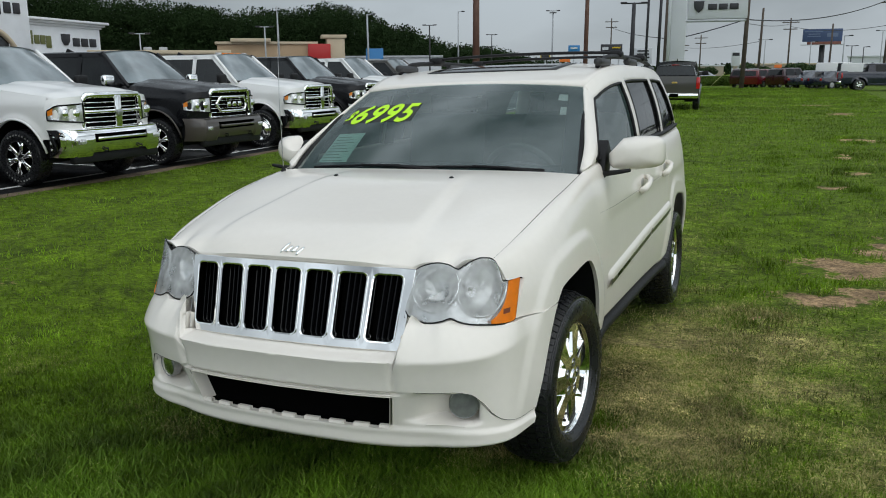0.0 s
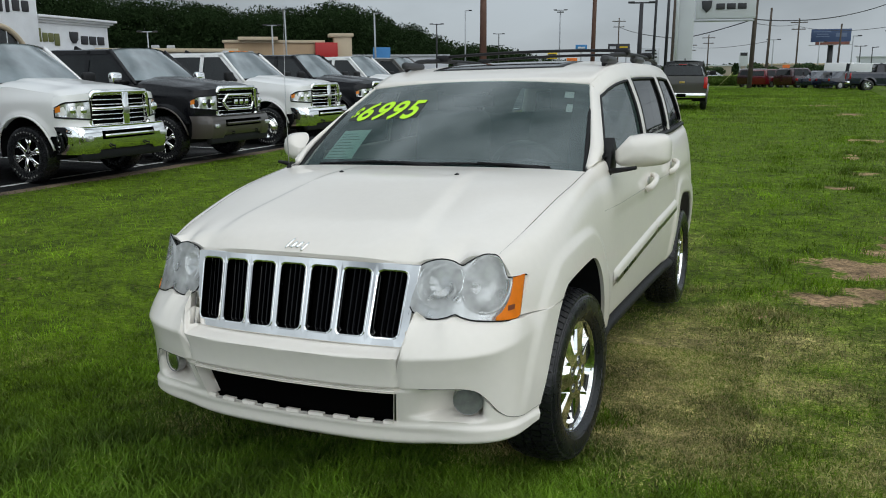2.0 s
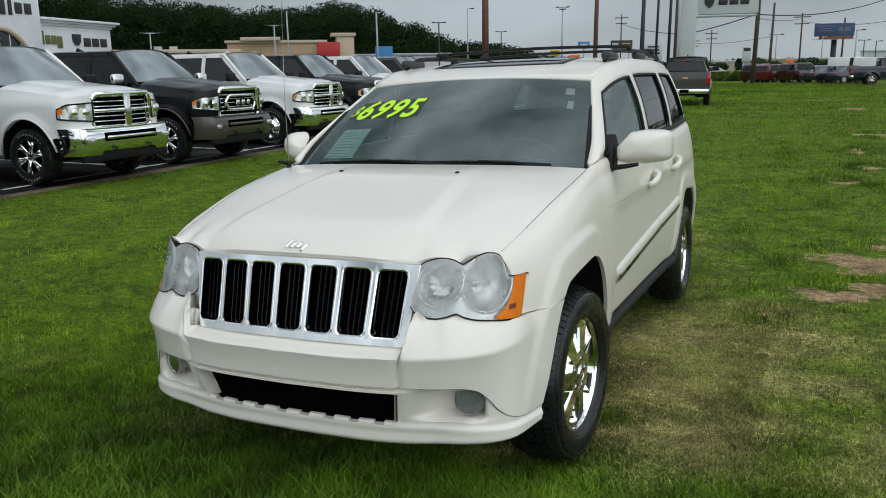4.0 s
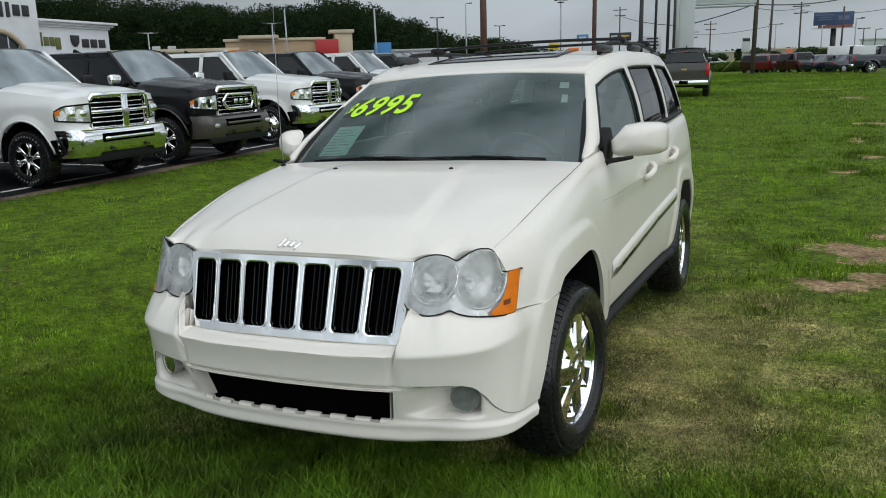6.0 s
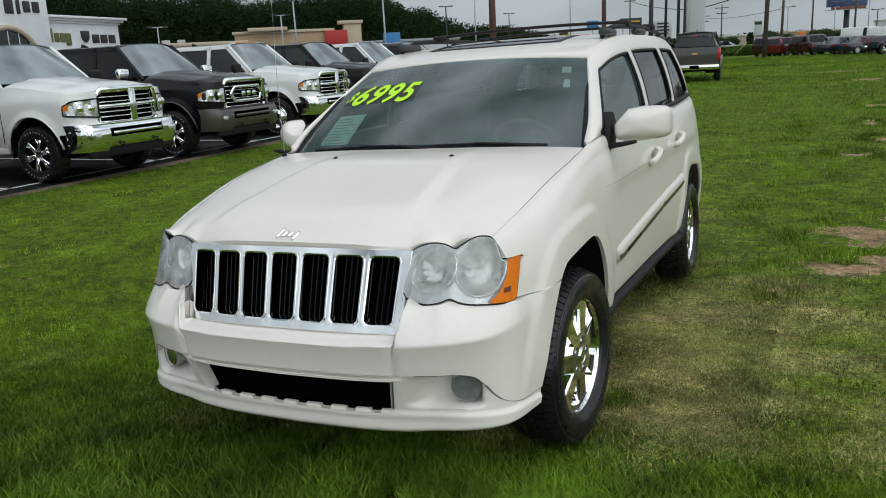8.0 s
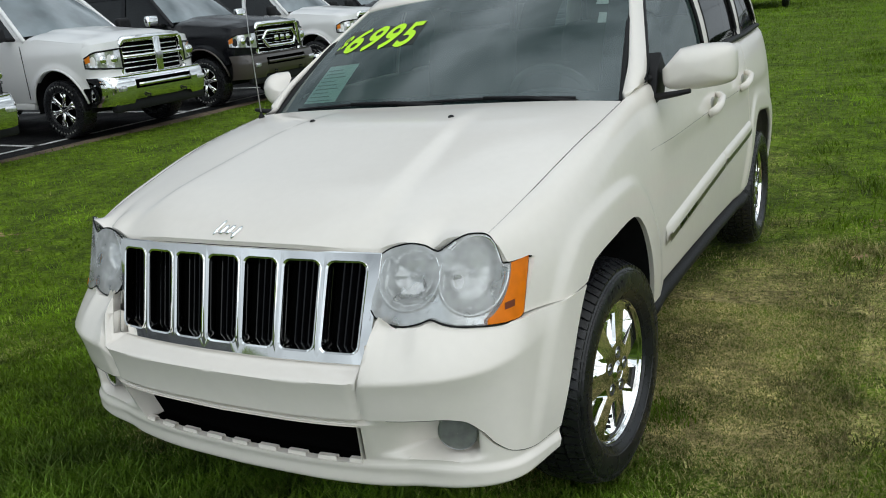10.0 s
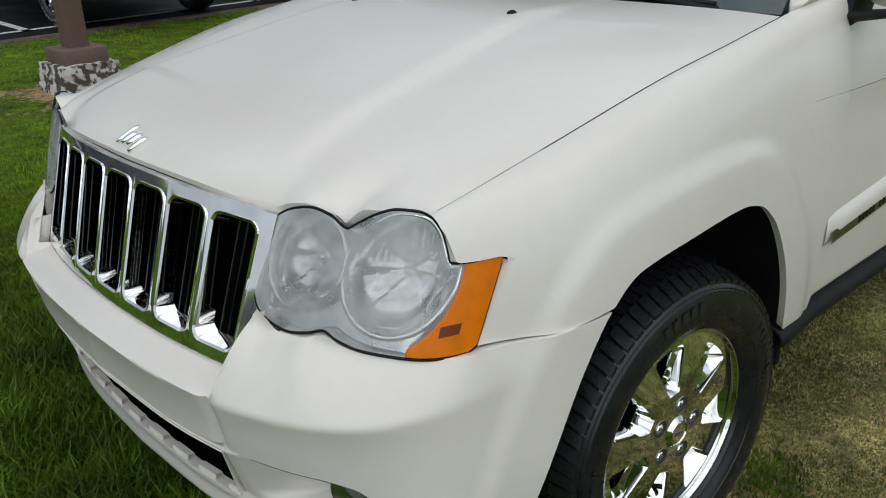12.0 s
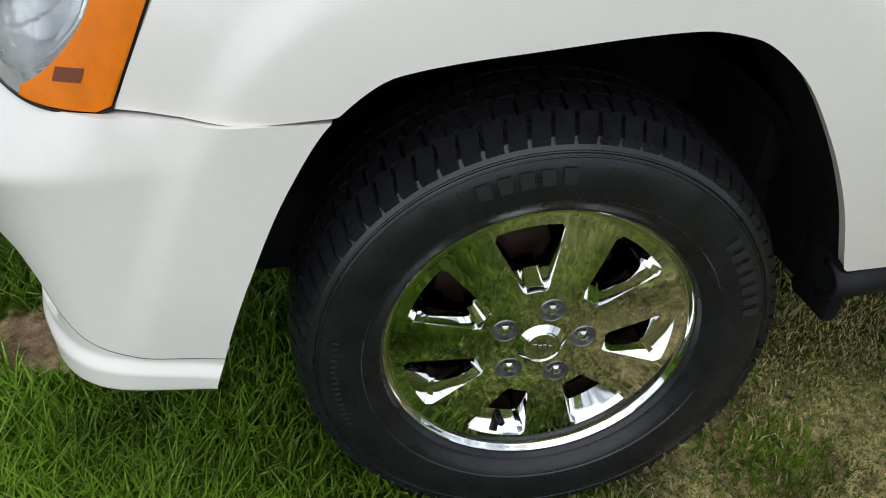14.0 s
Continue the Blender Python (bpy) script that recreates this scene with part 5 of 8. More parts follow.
    # walls of the openings: a narrow bright edge, a wide slope, a steep inner end
    rim_e = [e for e in fb2.edges if len(e.link_faces) == 1 and 0.09 < math.hypot(*(e.verts[0].co + e.verts[1].co).yz / 2) < 0.21]
    for deep, outer_s, inner_s, side_s in ((0.003, 0.97, 0.97, 0.96), (0.034, 0.60, 0.74, 0.76), (0.030, 0.97, 0.97, 0.97)):
        ext = bmesh.ops.extrude_edge_only(fb2, edges=rim_e)
        nv = set(v for v in ext["geom"] if isinstance(v, bmesh.types.BMVert))
        for v in nv:
            a = math.atan2(v.co.z, v.co.y)
            h = round((a - phase) / (2 * math.pi / NH))
            th = phase + 2 * math.pi * h / NH
            c = Vector((0.0, 0.160 * math.cos(th), 0.160 * math.sin(th)))
            d = Vector((0, v.co.y, v.co.z)) - c
            out = Vector((0, math.cos(th), math.sin(th)))
            along = d.dot(out)
            v.co = Vector((v.co.x - deep, *(c + (d - out * along) * side_s + out * along * (outer_s if along > 0 else inner_s)).yz))
        rim_e = [e for e in ext["geom"] if isinstance(e, bmesh.types.BMEdge)]
    bmesh.ops.recalc_face_normals(fb2, faces=fb2.faces)
    part("face", fb2, CHROME, rim, "mirror chrome wheel face with seven openings", sharp=18)
    # hub with five sunk nut holes
    pits = [(0.0635 * math.cos(radians(8 + 72 * k)), 0.0635 * math.sin(radians(8 + 72 * k))) for k in range(5)]
    PIT = 0.0185

    def hub_point(a, r):
        y, z = r * math.cos(a), r * math.sin(a)
        for py, pz in pits:
            d = math.hypot(y - py, z - pz)
            if abs(d - PIT) < 0.0011:
                y, z = py + (y - py) * PIT / d, pz + (z - pz) * PIT / d
        return (face_x(r), y, z)
    hb = sheet(lin(0, 2 * math.pi, 260), lin(0.030, 0.086, 34), hub_point, keep=lambda a, r: min(math.hypot(r * math.cos(a) - py, r * math.sin(a) - pz) for py, pz in pits) > PIT - 0.0004)
    part("hub", facing(clean(hb, 0.0002), (1, 0, 0)), CHROME, rim)
    part("barrel", lathe([(0.09, 0.236), (0.05, 0.222), (-0.06, 0.215), (-0.095, 0.232)], 48, "x"), BLACK, rim, flip="auto")
    part("brake_disc", lathe([(-0.035, 0.03), (-0.022, 0.03), (-0.022, 0.15), (-0.045, 0.15)], 40, "x"), shader("rusty_disc", (0.10, 0.06, 0.045), 0.6, 0.5, vary=0.3, scale=20), rim, flip="auto")
    part("drum_back", lathe([(-0.06, 0.005), (-0.06, 0.22)], 40, "x"), DARK, rim, flip="auto")
    # hub cap and lug nuts
    part("centre_cap", lathe([(0.0955, 0.0005), (0.0958, 0.018), (0.0955, 0.0235), (0.0935, 0.0255), (0.0938, 0.0268), (0.0965, 0.0285), (0.0950, 0.0305), (0.0885, 0.0385), (0.0850, 0.0392)], 48, "x"), CHROME, rim, "chrome centre cap", flip="auto", sharp=20)
    capm = bmesh.new()
    for k in range(4):
        block((0.0960, -0.011 + 0.0075 * k, 0.001 - 0.001 * k), (0.0012, 0.0045, 0.009 - 0.002 * (k % 2)), 0, bm=capm)
    part("cap_bars", capm, STEEL, rim)
    for y, z in pits:
        pit = lathe([(0.0885, 0.0205), (0.0898, 0.0196), (0.0892, 0.0180), (0.076, 0.0172), (0.0745, 0.016), (0.0745, 0.002)], 24, "x")
        pit.transform(Matrix.Translation((0.0, y, z)))
        part("lug_pit", pit, PIT_STEEL, rim, flip="auto", sharp=30)
        nut = lathe([(0.0745, 0.0130), (0.0765, 0.0130), (0.0775, 0.0110), (0.086, 0.0105), (0.0885, 0.0088), (0.0900, 0.005), (0.0895, 0.0003)], 6, "x")
        nut.transform(Matrix.Translation((0.0, y, z)))
        part("lug_nut", nut, CHROME, rim, flip="auto", sharp=20)
    va = phase + 2 * math.pi * 3 / 7 + 0.04
    part("valve", tube([(0.046, 0.190 * math.cos(va), 0.190 * math.sin(va)), (0.076, 0.184 * math.cos(va), 0.184 * math.sin(va))], 0.006, 8), BLACK, rim)
    return wheel


wheel_fl = make_wheel(suv)
WHEEL_SIZE = Matrix.Diagonal((1.0, 0.966, 0.966, 1.0))
wheel_fl.matrix_local = pose(0.770, 0.0, 0.365, 0, 0, -4.5) @ WHEEL_SIZE
for x, y, rz in ((0.770, WHEELBASE, 0.0), (-0.770, 0.0, 175.5), (-0.770, WHEELBASE, 180.0)):
    w = copy_thing(wheel_fl, pose(x, y, 0.365, 40 if y else 0, 0, rz) @ WHEEL_SIZE)
    w.parent = suv
# wheel wells
for y in (0.0, WHEELBASE):
    for s in (1, -1):
        wl_b = sheet(lin(radians(-2), radians(184), 30), [0.45, 0.60, 0.75, 0.82], lambda a, x: (s * (x if x < 0.8 else x - 0.05 * step(0.3, 0.9, abs(math.cos(a)))), y + 0.455 * math.cos(a), 0.37 + 0.436 * math.sin(a)))
        part("wheel_well", wl_b, LINER, suv)
        iw = bmesh.new()
        iw.faces.new([iw.verts.new((s * 0.46, y + 0.453 * math.cos(a), 0.37 + 0.434 * math.sin(a))) for a in lin(radians(-2), radians(184), 30)])
        part("inner_wing", iw, LINER, suv)
        part("axle", tube([(s * 0.3, y, 0.365), (s * 0.70, y, 0.365)], 0.04, 10), LINER, suv)
arch_b = sheet(cols((-0.46, -0.30, 24), (-0.30, 0.20, 30), (0.20, 0.472, 34)), [0, 0.5, 1], lambda y, v: (lerp(0.74, side(y, arch_f(y)) - 0.013, v), y, arch_f(y) + 0.0035))
mirrored(part("arch_liner", facing(arch_b, (0, 0, -1)), LINER, suv))
flap = block((0.80, 0.475, 0.40), (0.10, 0.03, 0.16), 0.012, 2)
mirrored(part("splash_flap", flap, LINER, suv))

# ---------------------------------------------------------------- ground
def ground_z(x, y):
    """Level lawn, tilted a little where the SUV stands."""
    k = 1 - step(1.7, 4.6, max(abs(x), abs(y - 1.4) * 0.8))
    z = lerp(-0.02, 0.025 * x - 0.028 * y, k)
    return z + 0.012 * noise.noise(Vector((x * 0.7, y * 0.7, 0.3))) * (1 if abs(x) < 40 and abs(y) < 60 else 0)


def dryness(x, y):
    """0 lush, 1 straw: worn where vehicles pass beside the SUV, patchy elsewhere."""
    d = 0.24 + 0.40 * noise.noise(Vector((x * 0.9, y * 0.5, 5.0))) + 0.25 * noise.noise(Vector((x * 2.7, y * 2.7, 9.0)))
    d += (0.20 + 0.32 * noise.noise(Vector((x * 1.9, y * 1.9, 3.0)))) * math.exp(-(((x - 1.42) / 0.62) ** 2)) * (1 - step(1.8, 4.5, y)) * step(-0.75, 0.1, y)
    d += 0.62 * math.exp(-(((x - 0.95) / 0.42) ** 2)) * step(0.10, 0.40, y) * (1 - step(1.4, 2.6, y))
    d -= 0.75 * (1 - step(-0.80, 0.0, y - 0.15 * x)) + 0.35 * (1 - step(-3.5, -1.0, x))
    d = d * (1 - 0.55 * step(2.0, 7.0, y)) - 0.05 * step(2.5, 9.0, y)
    d += 0.55 * math.exp(-(((x - 0.15) / 0.40) ** 2 + ((y + 0.90) / 0.22) ** 2))
    return min(max(d, 0.0), 1.0)


BARE = ((2.12, 4.55, 0.46, 0.42, 0.4), (2.55, 5.3, 0.25, 0.55, 0.2), (1.83, 3.28, 0.36, 0.20, -0.15), (2.25, 3.62, 0.30, 0.22, 0.3), (1.43, 2.63, 0.07, 0.09, 0.0),
        (2.1, 9.6, 0.25, 0.20, 0.1), (2.5, 11.5, 0.2, 0.3, 0.1), (2.4, 14.2, 0.15, 0.5, 0.0), (2.85, 18.4, 0.4, 0.5, 0.0), (2.95, 31.0, 0.5, 0.8, 0.0), (2.0, 39.0, 0.8, 0.6, 0.0),
        (0.28, -0.87, 0.15, 0.10, 0.9), (-0.10, -1.04, 0.10, 0.05, -0.2), (-5.20, 1.05, 0.62, 0.45, 0.2))


def bare_field(x, y):
    """How far a place lies from the nearest bare patch's middle, in its radii."""
    best = 9.0
    for cx, cy, rx, ry, tilt in BARE:
        if abs(x - cx) < 3 and abs(y - cy) < 3:
            dx, dy = x - cx, y - cy
            best = min(best, math.hypot((dx * math.cos(tilt) + dy * math.sin(tilt)) / rx, (dy * math.cos(tilt) - dx * math.sin(tilt)) / ry))
    return best


def bare(x, y):
    """Under 1 inside a bare patch."""
    best = 9.0
    for cx, cy, rx, ry, tilt in BARE:
        if abs(x - cx) < 3 and abs(y - cy) < 3:
            dx, dy = x - cx, y - cy
            u, v = (dx * math.cos(tilt) + dy * math.sin(tilt)) / rx, (dy * math.cos(tilt) - dx * math.sin(tilt)) / ry
            n = 0.75 * noise.noise(Vector((x * 4, y * 4, 2.0))) + 0.5 * noise.noise(Vector((x * 13, y * 13, 4.0)))
            best = min(best, math.hypot(u, v) + n)
    return best


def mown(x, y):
    """1 on the open lawn, coloured paler, 0 in the darker long grass round the SUV."""
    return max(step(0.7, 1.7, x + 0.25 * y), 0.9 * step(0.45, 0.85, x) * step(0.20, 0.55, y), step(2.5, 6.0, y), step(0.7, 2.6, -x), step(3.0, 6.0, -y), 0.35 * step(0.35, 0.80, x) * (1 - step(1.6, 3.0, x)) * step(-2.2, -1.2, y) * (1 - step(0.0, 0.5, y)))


def lawn_material(name, lush, short, straw, soil, rough, fine_scale):
    m = bpy.data.materials.new(name)
    m.use_nodes = True
    nt = m.node_tree
    b = nt.nodes["Principled BSDF"]
    b.inputs["Roughness"].default_value, b.inputs["Specular IOR Level"].default_value = rough, 0.2
    at, tc = nt.nodes.new("ShaderNodeAttribute"), nt.nodes.new("ShaderNodeTexCoord")
    at.attribute_name = "state"
    sep = nt.nodes.new("ShaderNodeSeparateColor")
    nt.links.new(at.outputs["Color"], sep.inputs[0])

    def mixed(fac, a, c):
        n = nt.nodes.new("ShaderNodeMix")
        n.data_type = "RGBA"
        nt.links.new(fac, n.inputs[0])
        for sock, val in ((n.inputs[6], a), (n.inputs[7], c)):
            if isinstance(val, tuple):
                sock.default_value = (*val, 1)
            else:
                nt.links.new(val, sock)
        return n.outputs[2]

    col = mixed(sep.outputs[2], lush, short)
    # straw lies as flecks between the green
    f1, f2, f3 = nt.nodes.new("ShaderNodeTexNoise"), nt.nodes.new("ShaderNodeMath"), nt.nodes.new("ShaderNodeMapRange")
    f1.inputs["Scale"].default_value, f1.inputs["Detail"].default_value, f1.inputs["Roughness"].default_value = 85.0, 4, 0.7
    nt.links.new(tc.outputs["Object"], f1.inputs["Vector"])
    f2.operation = "MULTIPLY_ADD"
    f2.inputs[1].default_value = 0.62
    nt.links.new(sep.outputs[0], f2.inputs[0])
    nt.links.new(f1.outputs["Fac"], f2.inputs[2])
    f3.inputs["From Min"].default_value, f3.inputs["From Max"].default_value = 0.66, 1.04
    nt.links.new(f2.outputs[0], f3.inputs["Value"])
    col = mixed(f3.outputs[0], col, straw)
    # bare soil: an uneven edge, broken up by mats of grass
    e1, e2 = nt.nodes.new("ShaderNodeTexNoise"), nt.nodes.new("ShaderNodeTexNoise")
    e1.inputs["Scale"].default_value, e1.inputs["Detail"].default_value = 2.6, 6
    e2.inputs["Scale"].default_value, e2.inputs["Detail"].default_value = 17.0, 3
    ea, eb, er_ = nt.nodes.new("ShaderNodeMath"), nt.nodes.new("ShaderNodeMath"), nt.nodes.new("ShaderNodeMapRange")
    ea.operation = eb.operation = "MULTIPLY_ADD"
    ea.inputs[1].default_value, eb.inputs[1].default_value = 1.9, 0.7
    for n in (e1, e2):
        nt.links.new(tc.outputs["Object"], n.inputs["Vector"])
    nt.links.new(e1.outputs["Fac"], ea.inputs[0])
    nt.links.new(sep.outputs[1], ea.inputs[2])
    nt.links.new(e2.outputs["Fac"], eb.inputs[0])
    nt.links.new(ea.outputs[0], eb.inputs[2])
    er_.inputs["From Min"].default_value, er_.inputs["From Max"].default_value = 1.78, 1.94
    nt.links.new(eb.outputs[0], er_.inputs["Value"])
    col = mixed(er_.outputs[0], col, soil)
    n1, n2 = nt.nodes.new("ShaderNodeTexNoise"), nt.nodes.new("ShaderNodeTexNoise")
    n1.inputs["Scale"].default_value, n1.inputs["Detail"].default_value, n1.inputs["Roughness"].default_value = fine_scale, 6, 0.72
    n2.inputs["Scale"].default_value, n2.inputs["Detail"].default_value = fine_scale / 18, 5
    for n in (n1, n2):
        nt.links.new(tc.outputs["Object"], n.inputs["Vector"])
    mr, mr2, mu, sc = (nt.nodes.new(k) for k in ("ShaderNodeMapRange", "ShaderNodeMapRange", "ShaderNodeMath", "ShaderNodeVectorMath"))
    mr.inputs["From Min"].default_value, mr.inputs["From Max"].default_value = 0.3, 0.7
    mr.inputs["To Min"].default_value, mr.inputs["To Max"].default_value = 0.22, 1.78
    mr2.inputs["From Min"].default_value, mr2.inputs["From Max"].default_value = 0.3, 0.7
    mr2.inputs["To Min"].default_value, mr2.inputs["To Max"].default_value = 0.62, 1.38
    nt.links.new(n1.outputs["Fac"], mr.inputs["Value"])
    nt.links.new(n2.outputs["Fac"], mr2.inputs["Value"])
    mu.operation = "MULTIPLY"
    n3, mr3, mu3 = (nt.nodes.new(k) for k in ("ShaderNodeTexNoise", "ShaderNodeMapRange", "ShaderNodeMath"))
    n3.inputs["Scale"].default_value, n3.inputs["Detail"].default_value, n3.inputs["Roughness"].default_value = fine_scale / 4.5, 5, 0.65
    nt.links.new(tc.outputs["Object"], n3.inputs["Vector"])
    mr3.inputs["From Min"].default_value, mr3.inputs["From Max"].default_value = 0.36, 0.64
    mr3.inputs["To Min"].default_value, mr3.inputs["To Max"].default_value = 0.62, 1.38
    nt.links.new(n3.outputs["Fac"], mr3.inputs["Value"])
    mu3.operation = "MULTIPLY"
    nt.links.new(mr2.outputs[0], mu3.inputs[0])
    nt.links.new(mr3.outputs[0], mu3.inputs[1])
    nt.links.new(mr.outputs[0], mu.inputs[0])
    nt.links.new(mu3.outputs[0], mu.inputs[1])
    sc.operation = "SCALE"
    nt.links.new(col, sc.inputs[0])
    nt.links.new(mu.outputs[0], sc.inputs["Scale"])
    nt.links.new(sc.outputs["Vector"], b.inputs["Base Color"])
    bp = nt.nodes.new("ShaderNodeBump")
    bp.inputs["Strength"].default_value, bp.inputs["Distance"].default_value = 0.7, 0.03
    nt.links.new(n1.outputs["Fac"], bp.inputs["Height"])
    nt.links.new(bp.outputs["Normal"], b.inputs["Normal"])
    return m


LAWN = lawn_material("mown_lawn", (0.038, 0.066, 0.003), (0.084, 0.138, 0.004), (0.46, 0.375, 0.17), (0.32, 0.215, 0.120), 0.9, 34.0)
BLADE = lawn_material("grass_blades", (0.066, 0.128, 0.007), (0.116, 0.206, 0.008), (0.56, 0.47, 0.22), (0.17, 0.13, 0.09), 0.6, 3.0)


def set_state(me, rows):
    at = me.color_attributes.get("state") or me.color_attributes.new("state", "FLOAT_COLOR", "POINT")
    at.data.foreach_set("color", np.asarray(rows, np.float32).ravel())


gx = cols((-3000, -200, 3), (-200, -40, 8), (-40, -6, 34), (-6, 4.5, 105), (4.5, 16, 46), (16, 60, 22), (60, 200, 7), (200, 3000, 3))
gy = cols((-3000, -200, 3), (-200, -20, 6), (-20, -3, 17), (-3, 6, 90), (6, 20, 70), (20, 60, 60), (60, 200, 14), (200, 3000, 3))
gb = sheet(gx, gy, lambda x, y: (x, y, ground_z(x, y)))
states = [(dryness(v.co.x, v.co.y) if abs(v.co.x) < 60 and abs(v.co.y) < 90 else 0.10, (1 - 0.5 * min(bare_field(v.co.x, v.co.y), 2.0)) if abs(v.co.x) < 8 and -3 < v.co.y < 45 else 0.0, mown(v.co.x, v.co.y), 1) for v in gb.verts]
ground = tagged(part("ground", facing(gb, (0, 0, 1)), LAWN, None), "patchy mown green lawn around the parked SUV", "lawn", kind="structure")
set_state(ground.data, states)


def blades(name, n, sample, height, width, seed, label, thatch=False):
    """One mesh of many bent grass blades at places drawn by sample(rng)."""
    rng = np.random.default_rng(seed)
    pts = sample(rng, n)
    verts, faces, state = [], [], []
    k = 0
    hz, wz, az = rng.random(len(pts)), rng.random(len(pts)), rng.random(len(pts)) * 2 * math.pi
    bend, lean = rng.random(len(pts)), rng.random(len(pts)) * 2 * math.pi
    for i, (x, y) in enumerate(pts):
        if bare(x, y) < 1.0 + 0.12 * hz[i]:
            continue
        d = dryness(x, y)
        worn = x > lerp(0.97, 0.40, step(0.10, 0.35, y)) + 0.15 * bend[i] and -0.35 < y < 2.6 and x < 1.15 + 0.15 * hz[i]
        if thatch and not worn and d < 0.25 + 0.3 * wz[i]:
            continue
        if not thatch and seed != 4 and ((worn and wz[i] < 0.93) or (d > 0.40 and wz[i] < (d - 0.40) * 3.0)):
            continue
        long_ = height(x, y) * (1 - 0.45 * step(0.35, 0.9, d)) * (0.45 if worn and not thatch and seed != 4 else 1)
        h = long_ * (0.45 + 0.75 * hz[i])
        w = width * (0.6 + 0.8 * wz[i]) * (1 + 0.05 * min(max(y - 3, 0), 70))
        z = ground_z(x, y) - 0.003
        cx, sx = math.cos(az[i]) * w, math.sin(az[i]) * w
        b = h * (0.25 + 0.75 * bend[i])
        bx, by = math.cos(lean[i]) * b, math.sin(lean[i]) * b
        verts += [(x - cx, y - sx, z), (x + cx, y + sx, z), (x - cx * 0.8 + bx * 0.3, y - sx * 0.8 + by * 0.3, z + h * 0.6), (x + cx * 0.8 + bx * 0.3, y + sx * 0.8 + by * 0.3, z + h * 0.6), (x + bx, y + by, z + h)]
        faces += [(k, k + 1, k + 3, k + 2), (k + 2, k + 3, k + 4)]
        dd = min(max(d + 0.5 * (wz[i] - 0.5), 0), 1)
        if thatch:
            dd = 0.10 + 0.3 * hz[i] if az[i] < 3.4 else 0.6 + 0.4 * hz[i]
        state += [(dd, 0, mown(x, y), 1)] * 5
        k += 5
    me = bpy.data.meshes.new(name)
    me.from_pydata(verts, [], faces)
    set_state(me, state)
    me.materials.append(BLADE)
    ob = new(name, me)
    tagged(ob, label, "grass", kind="stuff")
    return ob


def tall(x, y):
    """Longer grass round the SUV where the mower did not reach, and before it."""
    base = 0.030 + 0.020 * max(0.0, noise.noise(Vector((x * 1.3, y * 1.3, 7.0))) + 0.2)
    base += 0.050 * (1 - step(-0.75, -0.15, y - 0.1 * x)) * (1 - step(1.0, 2.0, abs(x - 0.3) if x > 0 else abs(x - 0.3) * 0.5))
    base += 0.030 * (1 - step(0.6, 0.95, math.hypot((x - 0.05) / 1.0, (y - 1.4) / 2.4)))
    base += 0.03 * math.exp(-(((x - 0.86) / 0.13) ** 2 + ((y - 0.46) / 0.13) ** 2))
    return base


def near_grass(rng, n):
    a, r = rng.random(n) * 2 * math.pi, np.abs(rng.normal(0, 1.0, n))
    return np.stack([0.9 + r * np.cos(a) * 1.15, -0.7 + r * np.sin(a) * 1.3], 1)


def mid_grass(rng, n):
    x = rng.uniform(-8.3, 5.5, n)
    y = -3.0 + 80 * rng.random(n) ** 2.6
    # thins out towards the lawn behind
    y = np.where(y < -2.2, y - rng.exponential(1.3, n), y)
    return np.stack([x, y], 1)


blades("grass_near", 85000, near_grass, tall, 0.0022, 1, "green and straw grass blades under the SUV")
blades("grass_mid", 190000, mid_grass, lambda x, y: tall(x, y) * 1.05 + 0.004 * max(y, 0) * 0.3, 0.0036, 2, "short green grass blades of the lawn")

def front_grass(rng, n):
    return np.stack([-0.9 + rng.normal(0, 1.5, n), -0.7 + rng.normal(0, 1.0, n)], 1)


blades("grass_front", 110000, front_grass, lambda x, y: 0.9 * tall(x, y), 0.0026, 6, "dense green grass blades before the SUV")


def worn_strip(rng, n):
    pts = np.stack([1.45 + rng.normal(0, 0.55, n), rng.uniform(-0.7, 4.2, n)], 1)
    k = n * 3 // 5
    pts[:k] = np.stack([rng.uniform(0.42, 1.50, k), rng.uniform(0.12, 1.7, k)], 1)
    return pts


blades("grass_thatch", 160000, worn_strip, lambda x, y: 0.015 + 0.003 * y, 0.0016, 3, "short dry tan and green thatch beside the SUV", True)


def tuft_spot(rng, n):
    return np.stack([0.86 + rng.normal(0, 0.07, n), 0.46 + rng.normal(0, 0.075, n)], 1)


tuft = blades("grass_tuft", 1000, tuft_spot, lambda x, y: 0.052, 0.0020, 4, "green grass tuft beside the front tyre")
set_state(tuft.data, [(0.9 if k // 5 % 7 == 0 else 0.12, 0, 1.0, 1) for k in range(len(tuft.data.vertices))])



def weed_spot(rng, n):
    """Clumps of taller grass round the bare patches and strewn over the open lawn."""
    out = []
    for k in range(n // 45):
        if k % 2:
            cx, cy, rx, ry, tilt = BARE[int(rng.integers(0, 9))]
            a = rng.random() * 2 * math.pi
            cx, cy = cx + 1.5 * rx * math.cos(a), cy + 1.5 * ry * math.sin(a)
        else:
            cx, cy = rng.uniform(0.9, 4.2), rng.uniform(1.6, 16.0)
        out.append(np.stack([cx + rng.normal(0, 0.10, 45), cy + rng.normal(0, 0.12, 45)], 1))
    return np.concatenate(out)


blades("grass_weeds", 9000, weed_spot, lambda x, y: 0.055 + 0.002 * y, 0.0040, 7, "taller green grass clumps round the bare patches")

